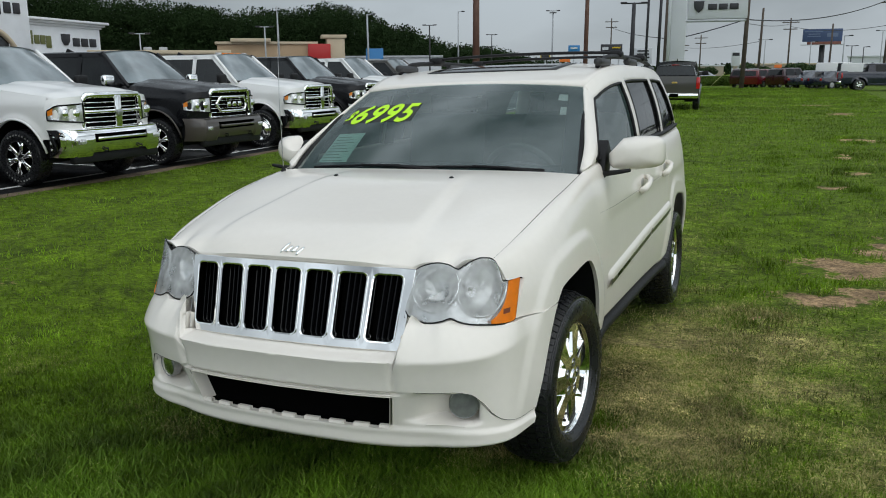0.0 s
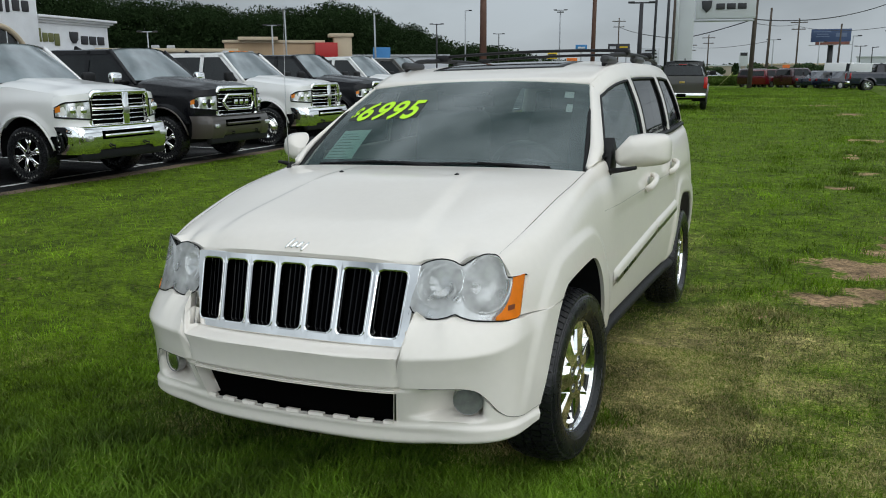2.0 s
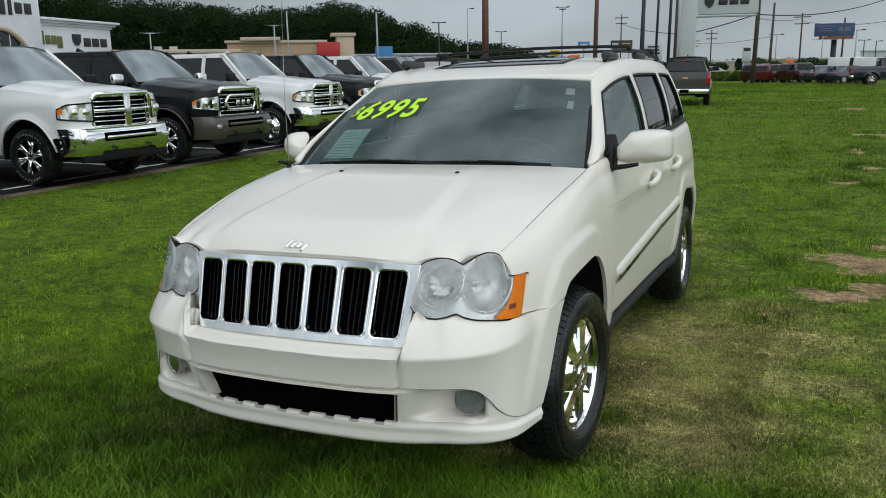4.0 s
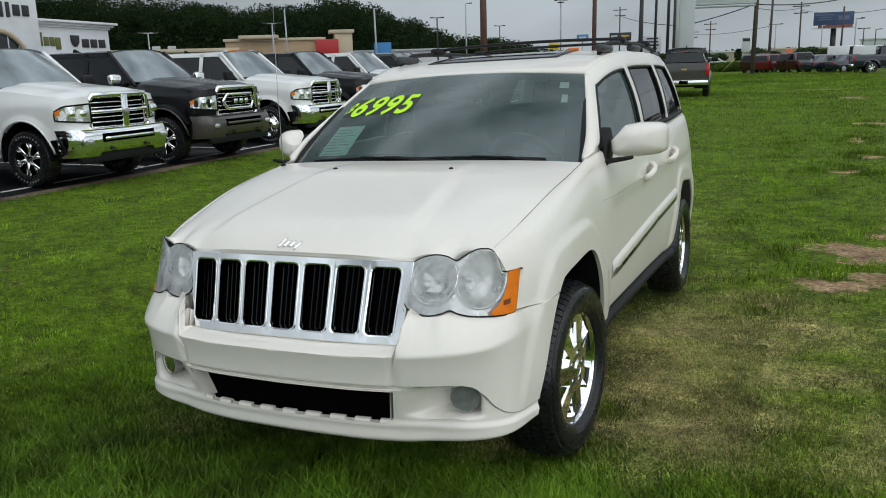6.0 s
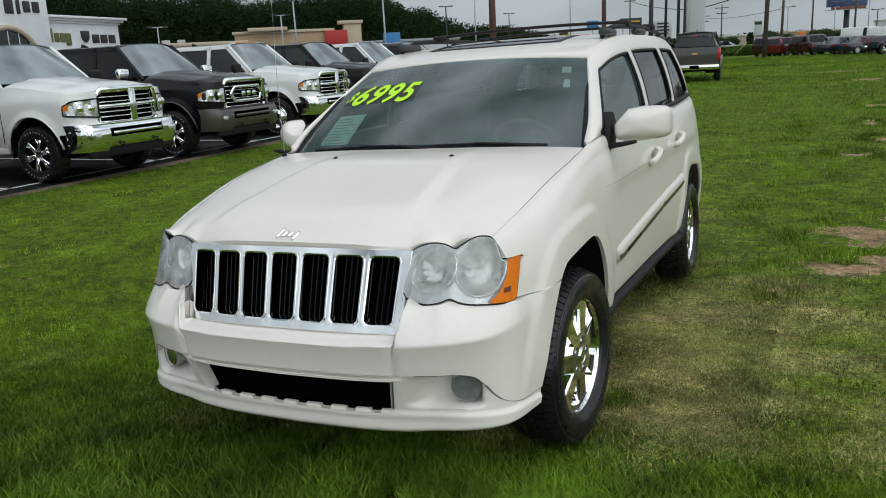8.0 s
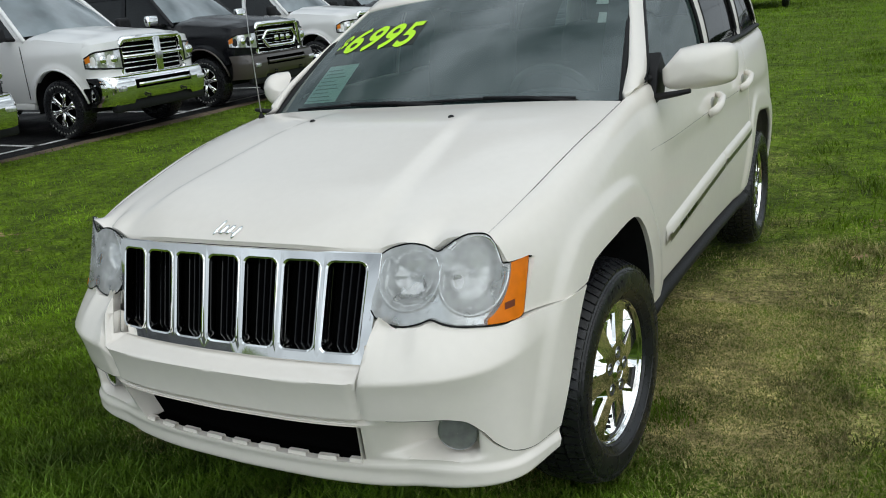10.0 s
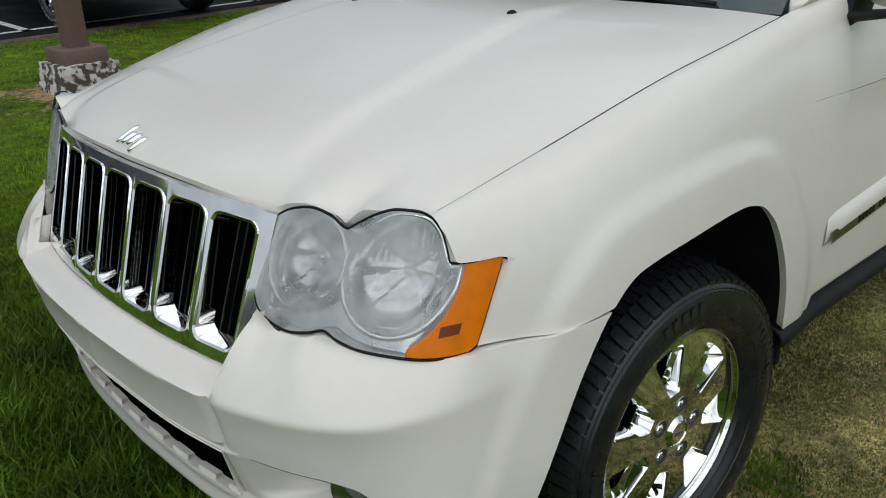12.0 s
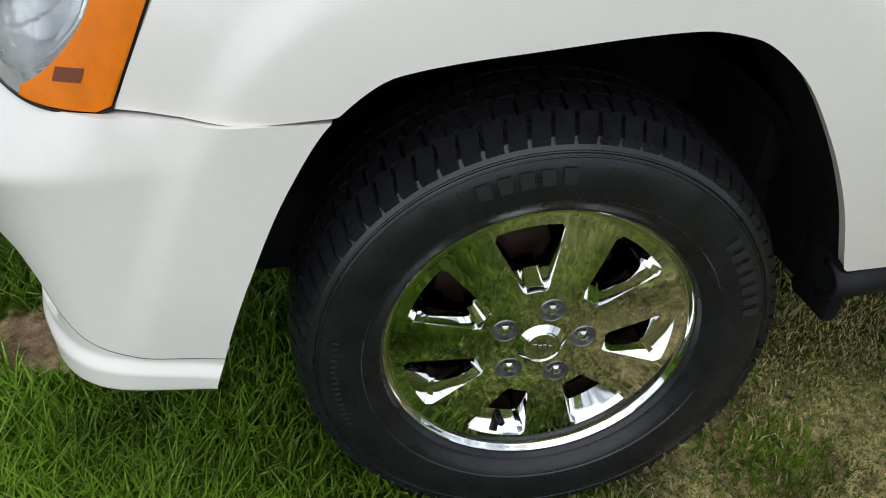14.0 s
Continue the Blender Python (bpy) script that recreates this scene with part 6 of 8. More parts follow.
# parking lot: asphalt sheet, worn edge, white line
# damp asphalt, its colour darkened further for the shade under the trucks
ASPHALT = shader("wet_asphalt", (0.009, 0.0094, 0.0102), 0.6, spec=0.18, vary=0.25, scale=0.6, bump=0.4, bscale=90, rvary=0.2, fine=0.25)
LOT_X = lambda y: -8.50 - 0.045 * (y - 4)
ys_lot = cols((-60, -5, 20), (-5, 40, 90), (40, 120, 20))
lot = sheet([0, 0.02, 1, 2], ys_lot, lambda k, y: (lerp(LOT_X(y) + 0.06 * noise.noise(Vector((0, y * 1.5, 0))), -26, min(k, 1)) if k <= 1 else -90, y, -0.012 if k == 0 else 0.006))
tagged(part("parking_lot", facing(lot, (0, 0, 1)), ASPHALT, None), "dark damp asphalt parking lot beside the lawn", "parking lot", kind="structure")
SOIL = shader("trodden_soil", (0.13, 0.095, 0.065), 0.95, vary=0.3, scale=3, bump=0.6, bscale=60, fine=0.3)
edge_s = sheet([0, 1, 2, 3], ys_lot, lambda k, y: (LOT_X(y) + 0.02 + (0, 0.10, 0.20, 0.26 + 0.12 * noise.noise(Vector((3, y * 1.1, 0))))[int(k)], y, (-0.008, 0.004, 0.002, -0.03)[int(k)]))
tagged(part("soil_edge", facing(edge_s, (0, 0, 1)), SOIL, None), "strip of bare brown soil along the asphalt", "soil", kind="structure")
WLINE = shader("worn_white_line", (0.62, 0.62, 0.60), 0.7, vary=0.2, scale=6, fine=0.2)
ln_b = sheet([0, 0.11], cols((-10, 40, 120)), lambda k, y: (LOT_X(y) - 0.30 - k, y, 0.011))
tagged(part("lot_line", facing(ln_b, (0, 0, 1)), WLINE, None), "worn white line along the lot's edge", "road marking", kind="structure")
for y in (1.8, 4.9, 7.95, 11.1, 14.5, 17.5, 20.5, 23.5):
    st = sheet([0, 0.1], cols((-5.2, 0, 8)), lambda k, u: (LOT_X(y) - 0.3 + u, y + k, 0.011))
    tagged(part("bay_line", facing(st, (0, 0, 1)), WLINE, None), "worn white parking bay line on asphalt", "road marking", kind="structure")

# lamp post on a chipped painted footing at the lot's edge
lamp = tagged(new("lamp_post"), "brown square steel lamp post on chipped concrete footing", "lamp post")
lamp.matrix_world = pose(-5.29, 1.13, -0.02, 0, 0, 2)
ft_b = bmesh.new()
bmesh.ops.create_cube(ft_b, size=1)
bmesh.ops.subdivide_edges(ft_b, edges=ft_b.edges, cuts=9, use_grid_fill=True)
for v in ft_b.verts:
    c = v.co.copy()
    taper = 1.0 - 0.10 * (c.z + 0.5)
    v.co = Vector((c.x * 0.50 * taper, c.y * 0.50 * taper, 0.11 + c.z * 0.24))
    v.co += Vector((noise.noise(c * 5), noise.noise(c * 5 + Vector((7, 0, 0))), noise.noise(c * 4 + Vector((0, 9, 0))) * 0.7)) * 0.022
CHIPPED = bpy.data.materials.new("chipped_white_paint")
CHIPPED.use_nodes = True
c_nt = CHIPPED.node_tree
c_tc, c_n, c_r, c_b = (c_nt.nodes.new(k) for k in ("ShaderNodeTexCoord", "ShaderNodeTexNoise", "ShaderNodeValToRGB", "ShaderNodeBump"))
c_n.inputs["Scale"].default_value, c_n.inputs["Detail"].default_value = 13.0, 8.0
c_r.color_ramp.elements[0].position, c_r.color_ramp.elements[0].color = 0.47, (0.075, 0.062, 0.05, 1)
c_r.color_ramp.elements[1].position, c_r.color_ramp.elements[1].color = 0.54, (0.60, 0.58, 0.54, 1)
c_nt.links.new(c_tc.outputs["Object"], c_n.inputs["Vector"])
c_nt.links.new(c_n.outputs["Fac"], c_r.inputs["Fac"])
c_nt.links.new(c_n.outputs["Fac"], c_b.inputs["Height"])
c_b.inputs["Distance"].default_value = 0.02
c_nt.links.new(c_r.outputs["Color"], c_nt.nodes["Principled BSDF"].inputs["Base Color"])
c_nt.links.new(c_b.outputs["Normal"], c_nt.nodes["Principled BSDF"].inputs["Normal"])
c_nt.nodes["Principled BSDF"].inputs["Roughness"].default_value = 0.9
part("footing", ft_b, CHIPPED, lamp, "rough concrete footing with flaking white paint", sharp=50)
POST_BROWN = shader("faded_brown_paint", (0.155, 0.105, 0.085), 0.6, vary=0.12, scale=2, bump=0.1, bscale=30, fine=0.06)
part("base_cover", block((0, 0, 0.285), (0.36, 0.36, 0.12), 0.012), POST_BROWN, lamp)
part("post", block((0, 0, 4.3), (0.165, 0.165, 8.0), 0.012), POST_BROWN, lamp)
part("arm", block((0.3, 0, 8.25), (0.9, 0.08, 0.08), 0.01), POST_BROWN, lamp)
part("lamp_head", block((0.85, 0, 8.25), (0.55, 0.36, 0.14), 0.03), POST_BROWN, lamp)

# ---------------------------------------------------------------- parked pickup trucks
TRUCK_WHITE = shader("truck_white_paint", (0.82, 0.82, 0.81), 0.3, coat=0.8, vary=0.02, scale=2)
TRUCK_BLACK = shader("truck_black_paint", (0.0040, 0.0042, 0.0058), 0.24, coat=0.15, spec=0.30, vary=0.1, scale=2)
TRUCK_BROWN = shader("brown_lower_paint", (0.058, 0.048, 0.042), 0.3, coat=0.8, vary=0.05, scale=2)
TRUCK_DARKGREY = shader("dark_brown_grey_paint", (0.050, 0.046, 0.040), 0.28, coat=0.9, vary=0.06, scale=2)
CAR_RED = shader("red_car_paint", (0.13, 0.006, 0.010), 0.25, coat=0.9, vary=0.05)
CAR_MAROON = shader("maroon_car_paint", (0.035, 0.005, 0.007), 0.25, coat=0.9, vary=0.05)
CAR_BLUE = shader("navy_car_paint", (0.008, 0.011, 0.026), 0.22, coat=0.9, vary=0.05)
CAR_SILVER = shader("silver_car_paint", (0.33, 0.34, 0.36), 0.3, 0.6, vary=0.05)
CLEAR_LAMP = shader("clear_lamp", (0.72, 0.73, 0.74), 0.12, 0.7, vary=0.35, scale=25)
ORANGE_LAMP = shader("orange_lamp", (0.75, 0.22, 0.02), 0.2, coat=0.5)
RED_LAMP = shader("red_tail_lamp", (0.45, 0.010, 0.012), 0.15, coat=0.8)
TRUCK_GLASS = shader("dark_truck_glass", (0.010, 0.012, 0.013), 0.04, spec=0.5, vary=0.3, scale=3)
# the pale base colour paints the bright sky's reflection into the windscreens
SKY_TONED_GLASS = shader("bright_truck_screen", (0.19, 0.225, 0.24), 0.05, spec=0.9, coat=0.8, vary=0.25, scale=2.5)


def truck_wheel(parent, x, y, style, out):
    """out: +1 or -1, the side that the face looks to along y."""
    w = new("wheel")
    w.parent = parent
    w.matrix_local = pose(x, y, 0.415, 0, 0, 90 if out > 0 else -90)
    part("tyre", lathe([(-0.12, 0.24), (-0.135, 0.29), (-0.13, 0.36), (-0.115, 0.40), (-0.09, 0.415), (0.09, 0.415), (0.115, 0.40), (0.13, 0.36), (0.135, 0.30), (0.125, 0.262), (0.10, 0.25)], 40, "x"), RUBBER, w, flip="auto")
    if style == "dually":
        part("rim", lathe([(0.10, 0.25), (0.11, 0.245), (0.09, 0.23), (0.06, 0.18), (0.12, 0.13), (0.15, 0.085), (0.15, 0.001)], 32, "x"), CHROME, w, flip="auto")
    else:
        part("rim", lathe([(0.10, 0.252), (0.112, 0.246), (0.104, 0.236), (0.05, 0.225), (0.03, 0.10), (0.03, 0.001)], 32, "x"), DARK, w, flip="auto")
        for k in range(6):
            a = 2 * math.pi * k / 6 + 0.3
            for da in (-0.10, 0.10):
                sp = tube([(0.085, 0.05 * math.cos(a), 0.05 * math.sin(a)), (0.10, 0.15 * math.cos(a + da * 0.7), 0.15 * math.sin(a + da * 0.7)), (0.102, 0.240 * math.cos(a + da * 1.4), 0.240 * math.sin(a + da * 1.4))], [0.036, 0.027, 0.026], 6)
                part("spoke", sp, CHROME, w)
        part("hub_cap", lathe([(0.07, 0.075), (0.10, 0.07), (0.115, 0.045), (0.115, 0.001)], 20, "x"), CHROME, w, flip="auto")
        part("lip", lathe([(0.098, 0.252), (0.114, 0.250), (0.114, 0.238), (0.09, 0.234)], 36, "x"), CHROME, w, flip="auto")
    for k in range(18):
        a = radians(40 + 10 * (k % 9) + 180 * (k // 9))
        part("wall_mark", block((0.134, 0.335 * math.cos(a), 0.335 * math.sin(a)), (0.004, 0.022, 0.022), 0, turn=Matrix.Rotation(a, 4, "X")), shader_white_letter, w)
    return w


shader_white_letter = shader("white_tyre_mark", (0.32, 0.32, 0.31), 0.8)


def pickup(label, paint, lower=None, chrome_bumper=True, style="six", grille="cross", grille_mat=None, mirror_mat=None, visor=False, tail=False):
    """A crew cab pickup in its own axes: x ahead from the front axle, y to its left, z up."""
    t = tagged(new("pickup_truck"), label, "pickup truck", "row of parked pickup trucks")
    lower = lower or paint
    gm = grille_mat or CHROME
    HW, WB = 0.985, 3.80
    arch = lambda x: max((0.415 + math.sqrt(max(0.0, 0.545**2 - (x - c) ** 2)) * 1.04 if abs(x - c) < 0.545 else 0.0) for c in (0.0, -WB))
    zl = lambda x: max(arch(x), 0.52 if x < 0.5 else 0.70)
    shoulder = lambda x: 1.465 - 0.10 * step(-0.6, 0.75, x) - 0.05 * step(0.5, 0.95, x)
    zb = lambda x: min(shoulder(x) - 0.062, 1.395) if x > -3.30 else 1.40
    def body_side(x, z, s=1):
        y = HW - 0.05 * ((z - 0.95) / 0.5) ** 2 - 0.16 * max(0, (x - 0.45) / 0.5) ** 2.2 - (0.06 * step(1.15, 1.40, z) if x > -0.7 else 0.0)
        g = min(math.hypot(x - c, z - 0.415) - 0.545 for c in (0.0, -WB))
        return y + 0.028 * (1 - step(0.02, 0.12, g))
    sx = cols((-5.05, -4.4, 6), (-4.4, -3.2, 36), (-3.2, -0.6, 20), (-0.6, 0.58, 40))
    for s in (1, -1):
        b = sheet(sx, lin(0, 1, 14), lambda x, v: (x, s * body_side(x, lerp(zl(x), zb(x), v)), lerp(zl(x), zb(x), v)))
        part("body_side", facing(b, (0, s, 0)), paint, t, sharp=60)
        for c in (0.0, -WB):
            fl = tube([(c + 0.545 * math.cos(a), s * (body_side(c + 0.545 * math.cos(a), 0.415 + 0.566 * math.sin(a)) + 0.002), 0.415 + 0.566 * math.sin(a)) for a in lin(0.15, math.pi - 0.15, 18)], 0.017, 6)
            part("arch_trim", fl, lower, t)
            well = sheet(lin(-0.1, math.pi + 0.1, 16), [0.40, 0.95], lambda a, y: (c + 0.54 * math.cos(a), s * y, 0.415 + 0.56 * math.sin(a)))
            part("wheel_well", well, LINER, t)
        part("sill", block((-1.9, s * 0.93, 0.47), (2.6, 0.06, 0.10), 0.02), lower, t)
        for xc in (-1.25, -2.25):
            part("door_handle", block((xc - 0.28, s * (HW + 0.015), 1.20), (0.20, 0.035, 0.045), 0.014), paint if lower is paint else CHROME, t)
        for xc in (-0.62, -1.75, -2.85):
            part("door_seam", block((xc, s * (body_side(xc, 0.95) + 0.001), 0.95), (0.008, 0.006, 0.75), 0), DARK, t)
    # plan of the nose, from the middle round the corner (across, ahead)
    nose_run = path2((0.0, 0.945), (0.5, 0.918), (0.72, 0.872), (0.86, 0.79), (0.94, 0.69), (0.972, 0.58))
    def nose_pt(u, z, out=0.0):
        (y, x), (y2, x2) = nose_run(abs(u)), nose_run(min(abs(u) + 0.01, 1.0))
        (y1, x1) = nose_run(max(abs(u) - 0.01, 0.0))
        n = Vector((y2 - y1, -(x2 - x1))).normalized()
        y *= lerp(1.0, body_side(0.58, z) / 0.972, step(0.5, 1.0, abs(u)))
        return (x + n.x * out, math.copysign(y + n.y * out, u), z)
    # bonnet
    hz = lambda x, y: shoulder(x) - 0.03 * (abs(y) / 0.95) ** 3 + 0.030 * (1 - (abs(y) / 0.95) ** 2) + 0.025 * (1 - step(0.35, 0.55, abs(y)))
    hd_top = lambda u: hz(0.7, u * 0.95) - 0.05 * abs(u) ** 6
    hd = sheet(lin(0, 1, 20), lin(-1, 1, 40), lambda v, u: (lambda x: (x, lerp(u * (body_side(min(x, 0.58), 1.37) - 0.002), nose_pt(u, 1.33)[1], step(0.55, 1.0, v)), hz(x, u * 0.95) - 0.05 * abs(u) ** 6 - 0.03 * step(0.85, 1.0, v)))(lerp(-0.62, nose_pt(u, 1.33)[0], v)))
    part("hood", facing(hd, (0, 0, 1)), paint, t, sharp=50)
    nose_top = lambda u: hz(nose_pt(u, 1.33)[0], u * 0.95) - 0.05 * abs(u) ** 6 - 0.03
    nose = sheet(lin(-1, 1, 60), [0, 0.03, 0.06] + lin(0.1, 1, 7), lambda u, v: (lambda z: nose_pt(u, z, 0.012 * math.sin(v * math.pi) - (0.11 * (1 - step(0.49, 0.53, abs(u))) if z < 1.32 else 0.0)))(lerp(nose_top(u), 0.70, v)))
    part("nose", facing(nose, (1, 0, 0)), paint, t)
    # grille
    g = new("grille")
    g.parent = t
    gx = lambda y: 0.985 - 0.10 * (y / 0.6) ** 2
    gw, g0, g1 = 0.60, 0.80, 1.315
    shape = [(-gw * 0.93, g0), (gw * 0.93, g0), (gw, g0 + 0.06), (gw * 0.97, g1 - 0.07), (gw * 0.88, g1), (-gw * 0.88, g1), (-gw * 0.97, g1 - 0.07), (-gw, g0 + 0.06)]
    ring = []
    for (y0, z0), (y1, z1) in zip(shape, shape[1:] + shape[:1]):
        for q in range(6):
            y, z = lerp(y0, y1, q / 6), lerp(z0, z1, q / 6)
            ring.append((gx(y), y, z))
    part("frame", tube(ring + ring[:1], 0.040, 8, caps=False), gm, g, "bright grille surround")
    bk = sheet(lin(-gw * 0.97, gw * 0.97, 14), [g0, g1], lambda y, z: (gx(y) - 0.05, y, z))
    part("backing", facing(bk, (1, 0, 0)), DARK, g)
    if grille == "cross":
        part("upright_bar", block((1.0, 0, (g0 + g1) / 2), (0.05, 0.13, g1 - g0), 0.02), CHROME, g)
        part("cross_bar", tube([(gx(y) + 0.005, y, 1.065 + 0.01 * math.cos(y)) for y in lin(-gw, gw, 12)], 0.030, 6), CHROME, g)
        part("emblem", prism([(-0.055, 1.09), (0.055, 1.09), (0.05, 1.02), (0.0, 0.985), (-0.05, 1.02)], 1.02, 1.05, "x", bevel=0.006), STEEL, g)
    else:
        hexa = [(-0.46, 1.065), (-0.36, 1.19), (0.36, 1.19), (0.46, 1.065), (0.36, 0.94), (-0.36, 0.94), (-0.46, 1.065)]
        pts = []
        for (y0, z0), (y1, z1) in zip(hexa, hexa[1:]):
            pts += [(gx(lerp(y0, y1, q / 5)) + 0.01, lerp(y0, y1, q / 5), lerp(z0, z1, q / 5)) for q in range(5)]
        part("ring_bar", tube(pts + pts[:1], 0.030, 6, caps=False), CHROME, g)
        for q in range(3):
            part("emblem_bar", block((1.0, -0.16 + 0.16 * q, 1.065), (0.03, 0.10, 0.085), 0.012), CHROME, g)
    for k in range(7):
        z = g0 + 0.05 + (g1 - g0 - 0.09) * k / 6
        if abs(z - 1.065) > 0.03 or grille != "cross":
            part("slat", tube([(gx(y) - 0.012, y, z) for y in lin(-gw * 0.93, gw * 0.93, 10)], 0.010 if grille == "cross" else 0.007, 5), CHROME if grille != "plain" else BLACK, g)
    # headlamps
    for s in (1, -1):
        h = new("headlight")
        h.parent = t
        lp = lambda u, v, out: nose_pt(s * lerp(0.53, 0.965, u), lerp(lerp(0.925, 0.975, u), lerp(1.195, 1.165 - 0.06 * step(0.7, 1.0, u), u), v), out)
        part("reflector", facing(sheet(lin(0, 1, 16), lin(0, 1, 6), lambda u, v: lp(u, v, 0.016 + 0.012 * math.sin(u * 14) * math.sin(v * 3.1))), (1, 0.5 * s, 0)), CLEAR_LAMP, h, "clear headlamp with silvery reflector")
        part("turn_signal", facing(sheet(lin(0.83, 0.97, 5), lin(0.45, 0.93, 3), lambda u, v: lp(u, v, 0.032)), (1, 0.5 * s, 0)), ORANGE_LAMP, h)
        rim = [(0, v) for v in lin(0, 1, 4)] + [(u, 1) for u in lin(0, 1, 10)[1:]] + [(1, v) for v in lin(1, 0, 4)[1:]] + [(u, 0) for u in lin(1, 0, 10)[1:]]
        part("bezel", tube([lp(u, v, 0.02) for u, v in rim], 0.013, 5, caps=False), GLOSS_BLACK, h)
        for uc in (0.22, 0.50):
            bo = bmesh.new()
            bmesh.ops.create_uvsphere(bo, u_segments=14, v_segments=8, radius=0.062, matrix=Matrix.Translation(lp(uc, 0.5, 0.02)) @ Matrix.Diagonal((0.4, 1, 1, 1)))
            part("lamp_bowl", bo, CHROME, h)
    # bumper
    bmat = CHROME if chrome_bumper else lower
    bpts = lambda u: (1.06 - 0.10 * abs(u) ** 3 - 0.30 * max(0.0, (abs(u) - 0.84) / 0.16) ** 1.6, math.copysign(min(abs(u), 0.97 + 0.02 * abs(u)) * 1.02, u))
    bb = sheet(lin(-1, 1, 60), lin(0, 1, 14), lambda u, v: (bpts(u)[0] - 0.05 * abs(2 * v - 1) ** 3, bpts(u)[1], lerp(0.44, 0.835, v) if abs(u) > 0.55 else lerp(0.49, 0.835, v)), keep=lambda u, v: not (abs(u) < 0.52 and 0.46 < v < 0.80))
    part("bumper", facing(clean(bb), (1, 0, 0)), bmat, t, "bright chrome front bumper" if chrome_bumper else "painted front bumper")
    part("bumper_top", facing(sheet(lin(-1, 1, 48), [0, 1], lambda u, v: (bpts(u)[0] - 0.02 - 0.13 * v, bpts(u)[1] * (0.985 - 0.05 * v), 0.832)), (0, 0, 1)), bmat, t)
    part("bumper_backing", block((0.70, 0, 0.62), (0.40, 1.84, 0.36), 0.05), BLACK, t)
    part("bumper_opening", facing(sheet(lin(-0.56, 0.56, 12), [0.63, 0.85], lambda u, z: (bpts(u)[0] - 0.06, bpts(u)[1], z - 0.02)), (1, 0, 0)), DARK, t)
    part("bumper_bar", tube([(1.055, y, 0.69) for y in lin(-0.5, 0.5, 8)], 0.026, 6), bmat, t)
    part("air_dam", block((0.90, 0, 0.42), (0.12, 1.75, 0.16), 0.03), BLACK, t)
    part("axle_beam", tube([(0, -0.8, 0.40), (0, 0.8, 0.40)], 0.06, 8), LINER, t)
    part("chassis", block((-2.0, 0, 0.55), (5.4, 1.3, 0.22), 0.03), LINER, t)
    for s in (1, -1):
        part("fog_lamp", block((1.01, s * 0.74, 0.66), (0.06, 0.20, 0.08), 0.025, turn=Matrix.Rotation(s * -0.28, 4, "Z")), CLEAR_LAMP, t)
        part("tow_hook", tube([(1.03, s * 0.36, 0.50), (1.09, s * 0.36, 0.50), (1.09, s * 0.36, 0.54), (1.03, s * 0.36, 0.54)], 0.014, 6), BLACK, t)
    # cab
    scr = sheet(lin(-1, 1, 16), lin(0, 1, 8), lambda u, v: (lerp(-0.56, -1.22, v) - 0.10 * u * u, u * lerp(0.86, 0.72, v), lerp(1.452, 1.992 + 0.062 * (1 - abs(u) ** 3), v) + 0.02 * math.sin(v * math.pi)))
    part("windscreen", facing(scr, (1, 0, 0.5)), SKY_TONED_GLASS, t, "truck windscreen with sky reflection put into its colour")
    rf = sheet(lin(-1.20, -3.25, 14), lin(-1, 1, 16), lambda x, u: (x - 0.09 * u * u * (1 if x > -1.3 else 0), u * 0.745, 1.99 + 0.065 * (1 - abs(u) ** 3) * 1.0 - 0.03 * step(-2.9, -3.25, x) + 0.02 * math.sin((x + 1.2) * 1.3)))
    part("roof", facing(rf, (0, 0, 1)), paint, t, sharp=50)
    for s in (1, -1):
        cab = lambda x, v: (x, s * lerp(0.905, 0.745, v), lerp(1.37, 2.0, v))
        fr_x = lambda v: lerp(-0.62, -1.30, v)
        spans = ((lambda v: fr_x(v) - 0.03, lambda v: fr_x(v) - 0.12), (lambda v: -1.76, lambda v: -1.86), (lambda v: -2.72 - 0.05 * v, lambda v: -3.27 + 0.08 * v))
        pb2 = bmesh.new()
        for fa, fb_ in spans:
            sheet(lin(0, 1, 3), lin(0, 1, 8), lambda q, v: cab(lerp(fa(v), fb_(v), q), v), bm=pb2)
        sheet(lin(-1.25, -3.2, 10), [0.88, 1.0], cab, bm=pb2)
        sheet(lin(-0.70, -3.25, 10), [0.0, 0.06], cab, bm=pb2)
        part("cab_frame", facing(pb2, (0, s, 0)), paint, t)
        part("pillar", tube([(fr_x(v) + 0.005, s * lerp(0.895, 0.735, v), lerp(1.38, 2.0, v)) for v in lin(0, 1, 8)], 0.035, 6), paint, t)
        for (xa, xb) in (((lambda v: fr_x(v) - 0.12), (lambda v: -1.76)), ((lambda v: -1.86), (lambda v: -2.72 - 0.05 * v))):
            wb = sheet(lin(0, 1, 4), lin(0.06, 0.88, 6), lambda q, v: (lambda p: (p[0], p[1] - s * 0.012, p[2]))(cab(min(lerp(xa(v), xb(v), q), xa(v)), v)))
            part("side_window", facing(wb, (0, s, 0)), TRUCK_GLASS, t)
        m = new("door_mirror")
        m.parent = t
        part("housing", block((-0.82, s * 1.17, 1.50), (0.12, 0.27, 0.20), 0.05, 3), mirror_mat or BLACK, m)
        part("mirror_arm", tube([(-0.82, s * 0.90, 1.42), (-0.80, s * 1.05, 1.43)], 0.03, 6), BLACK, m)
    part("rear_wall", block((-3.26, 0, 1.67), (0.05, 1.52, 0.60), 0.02), TRUCK_GLASS, t)
    part("cab_interior", block((-2.2, 0, 1.45), (1.6, 1.35, 0.35), 0.05), LEATHER, t)
    wp_ = [(-0.60 - 0.02 * k, 0.6 - 0.3 * k, 1.425) for k in range(4)]
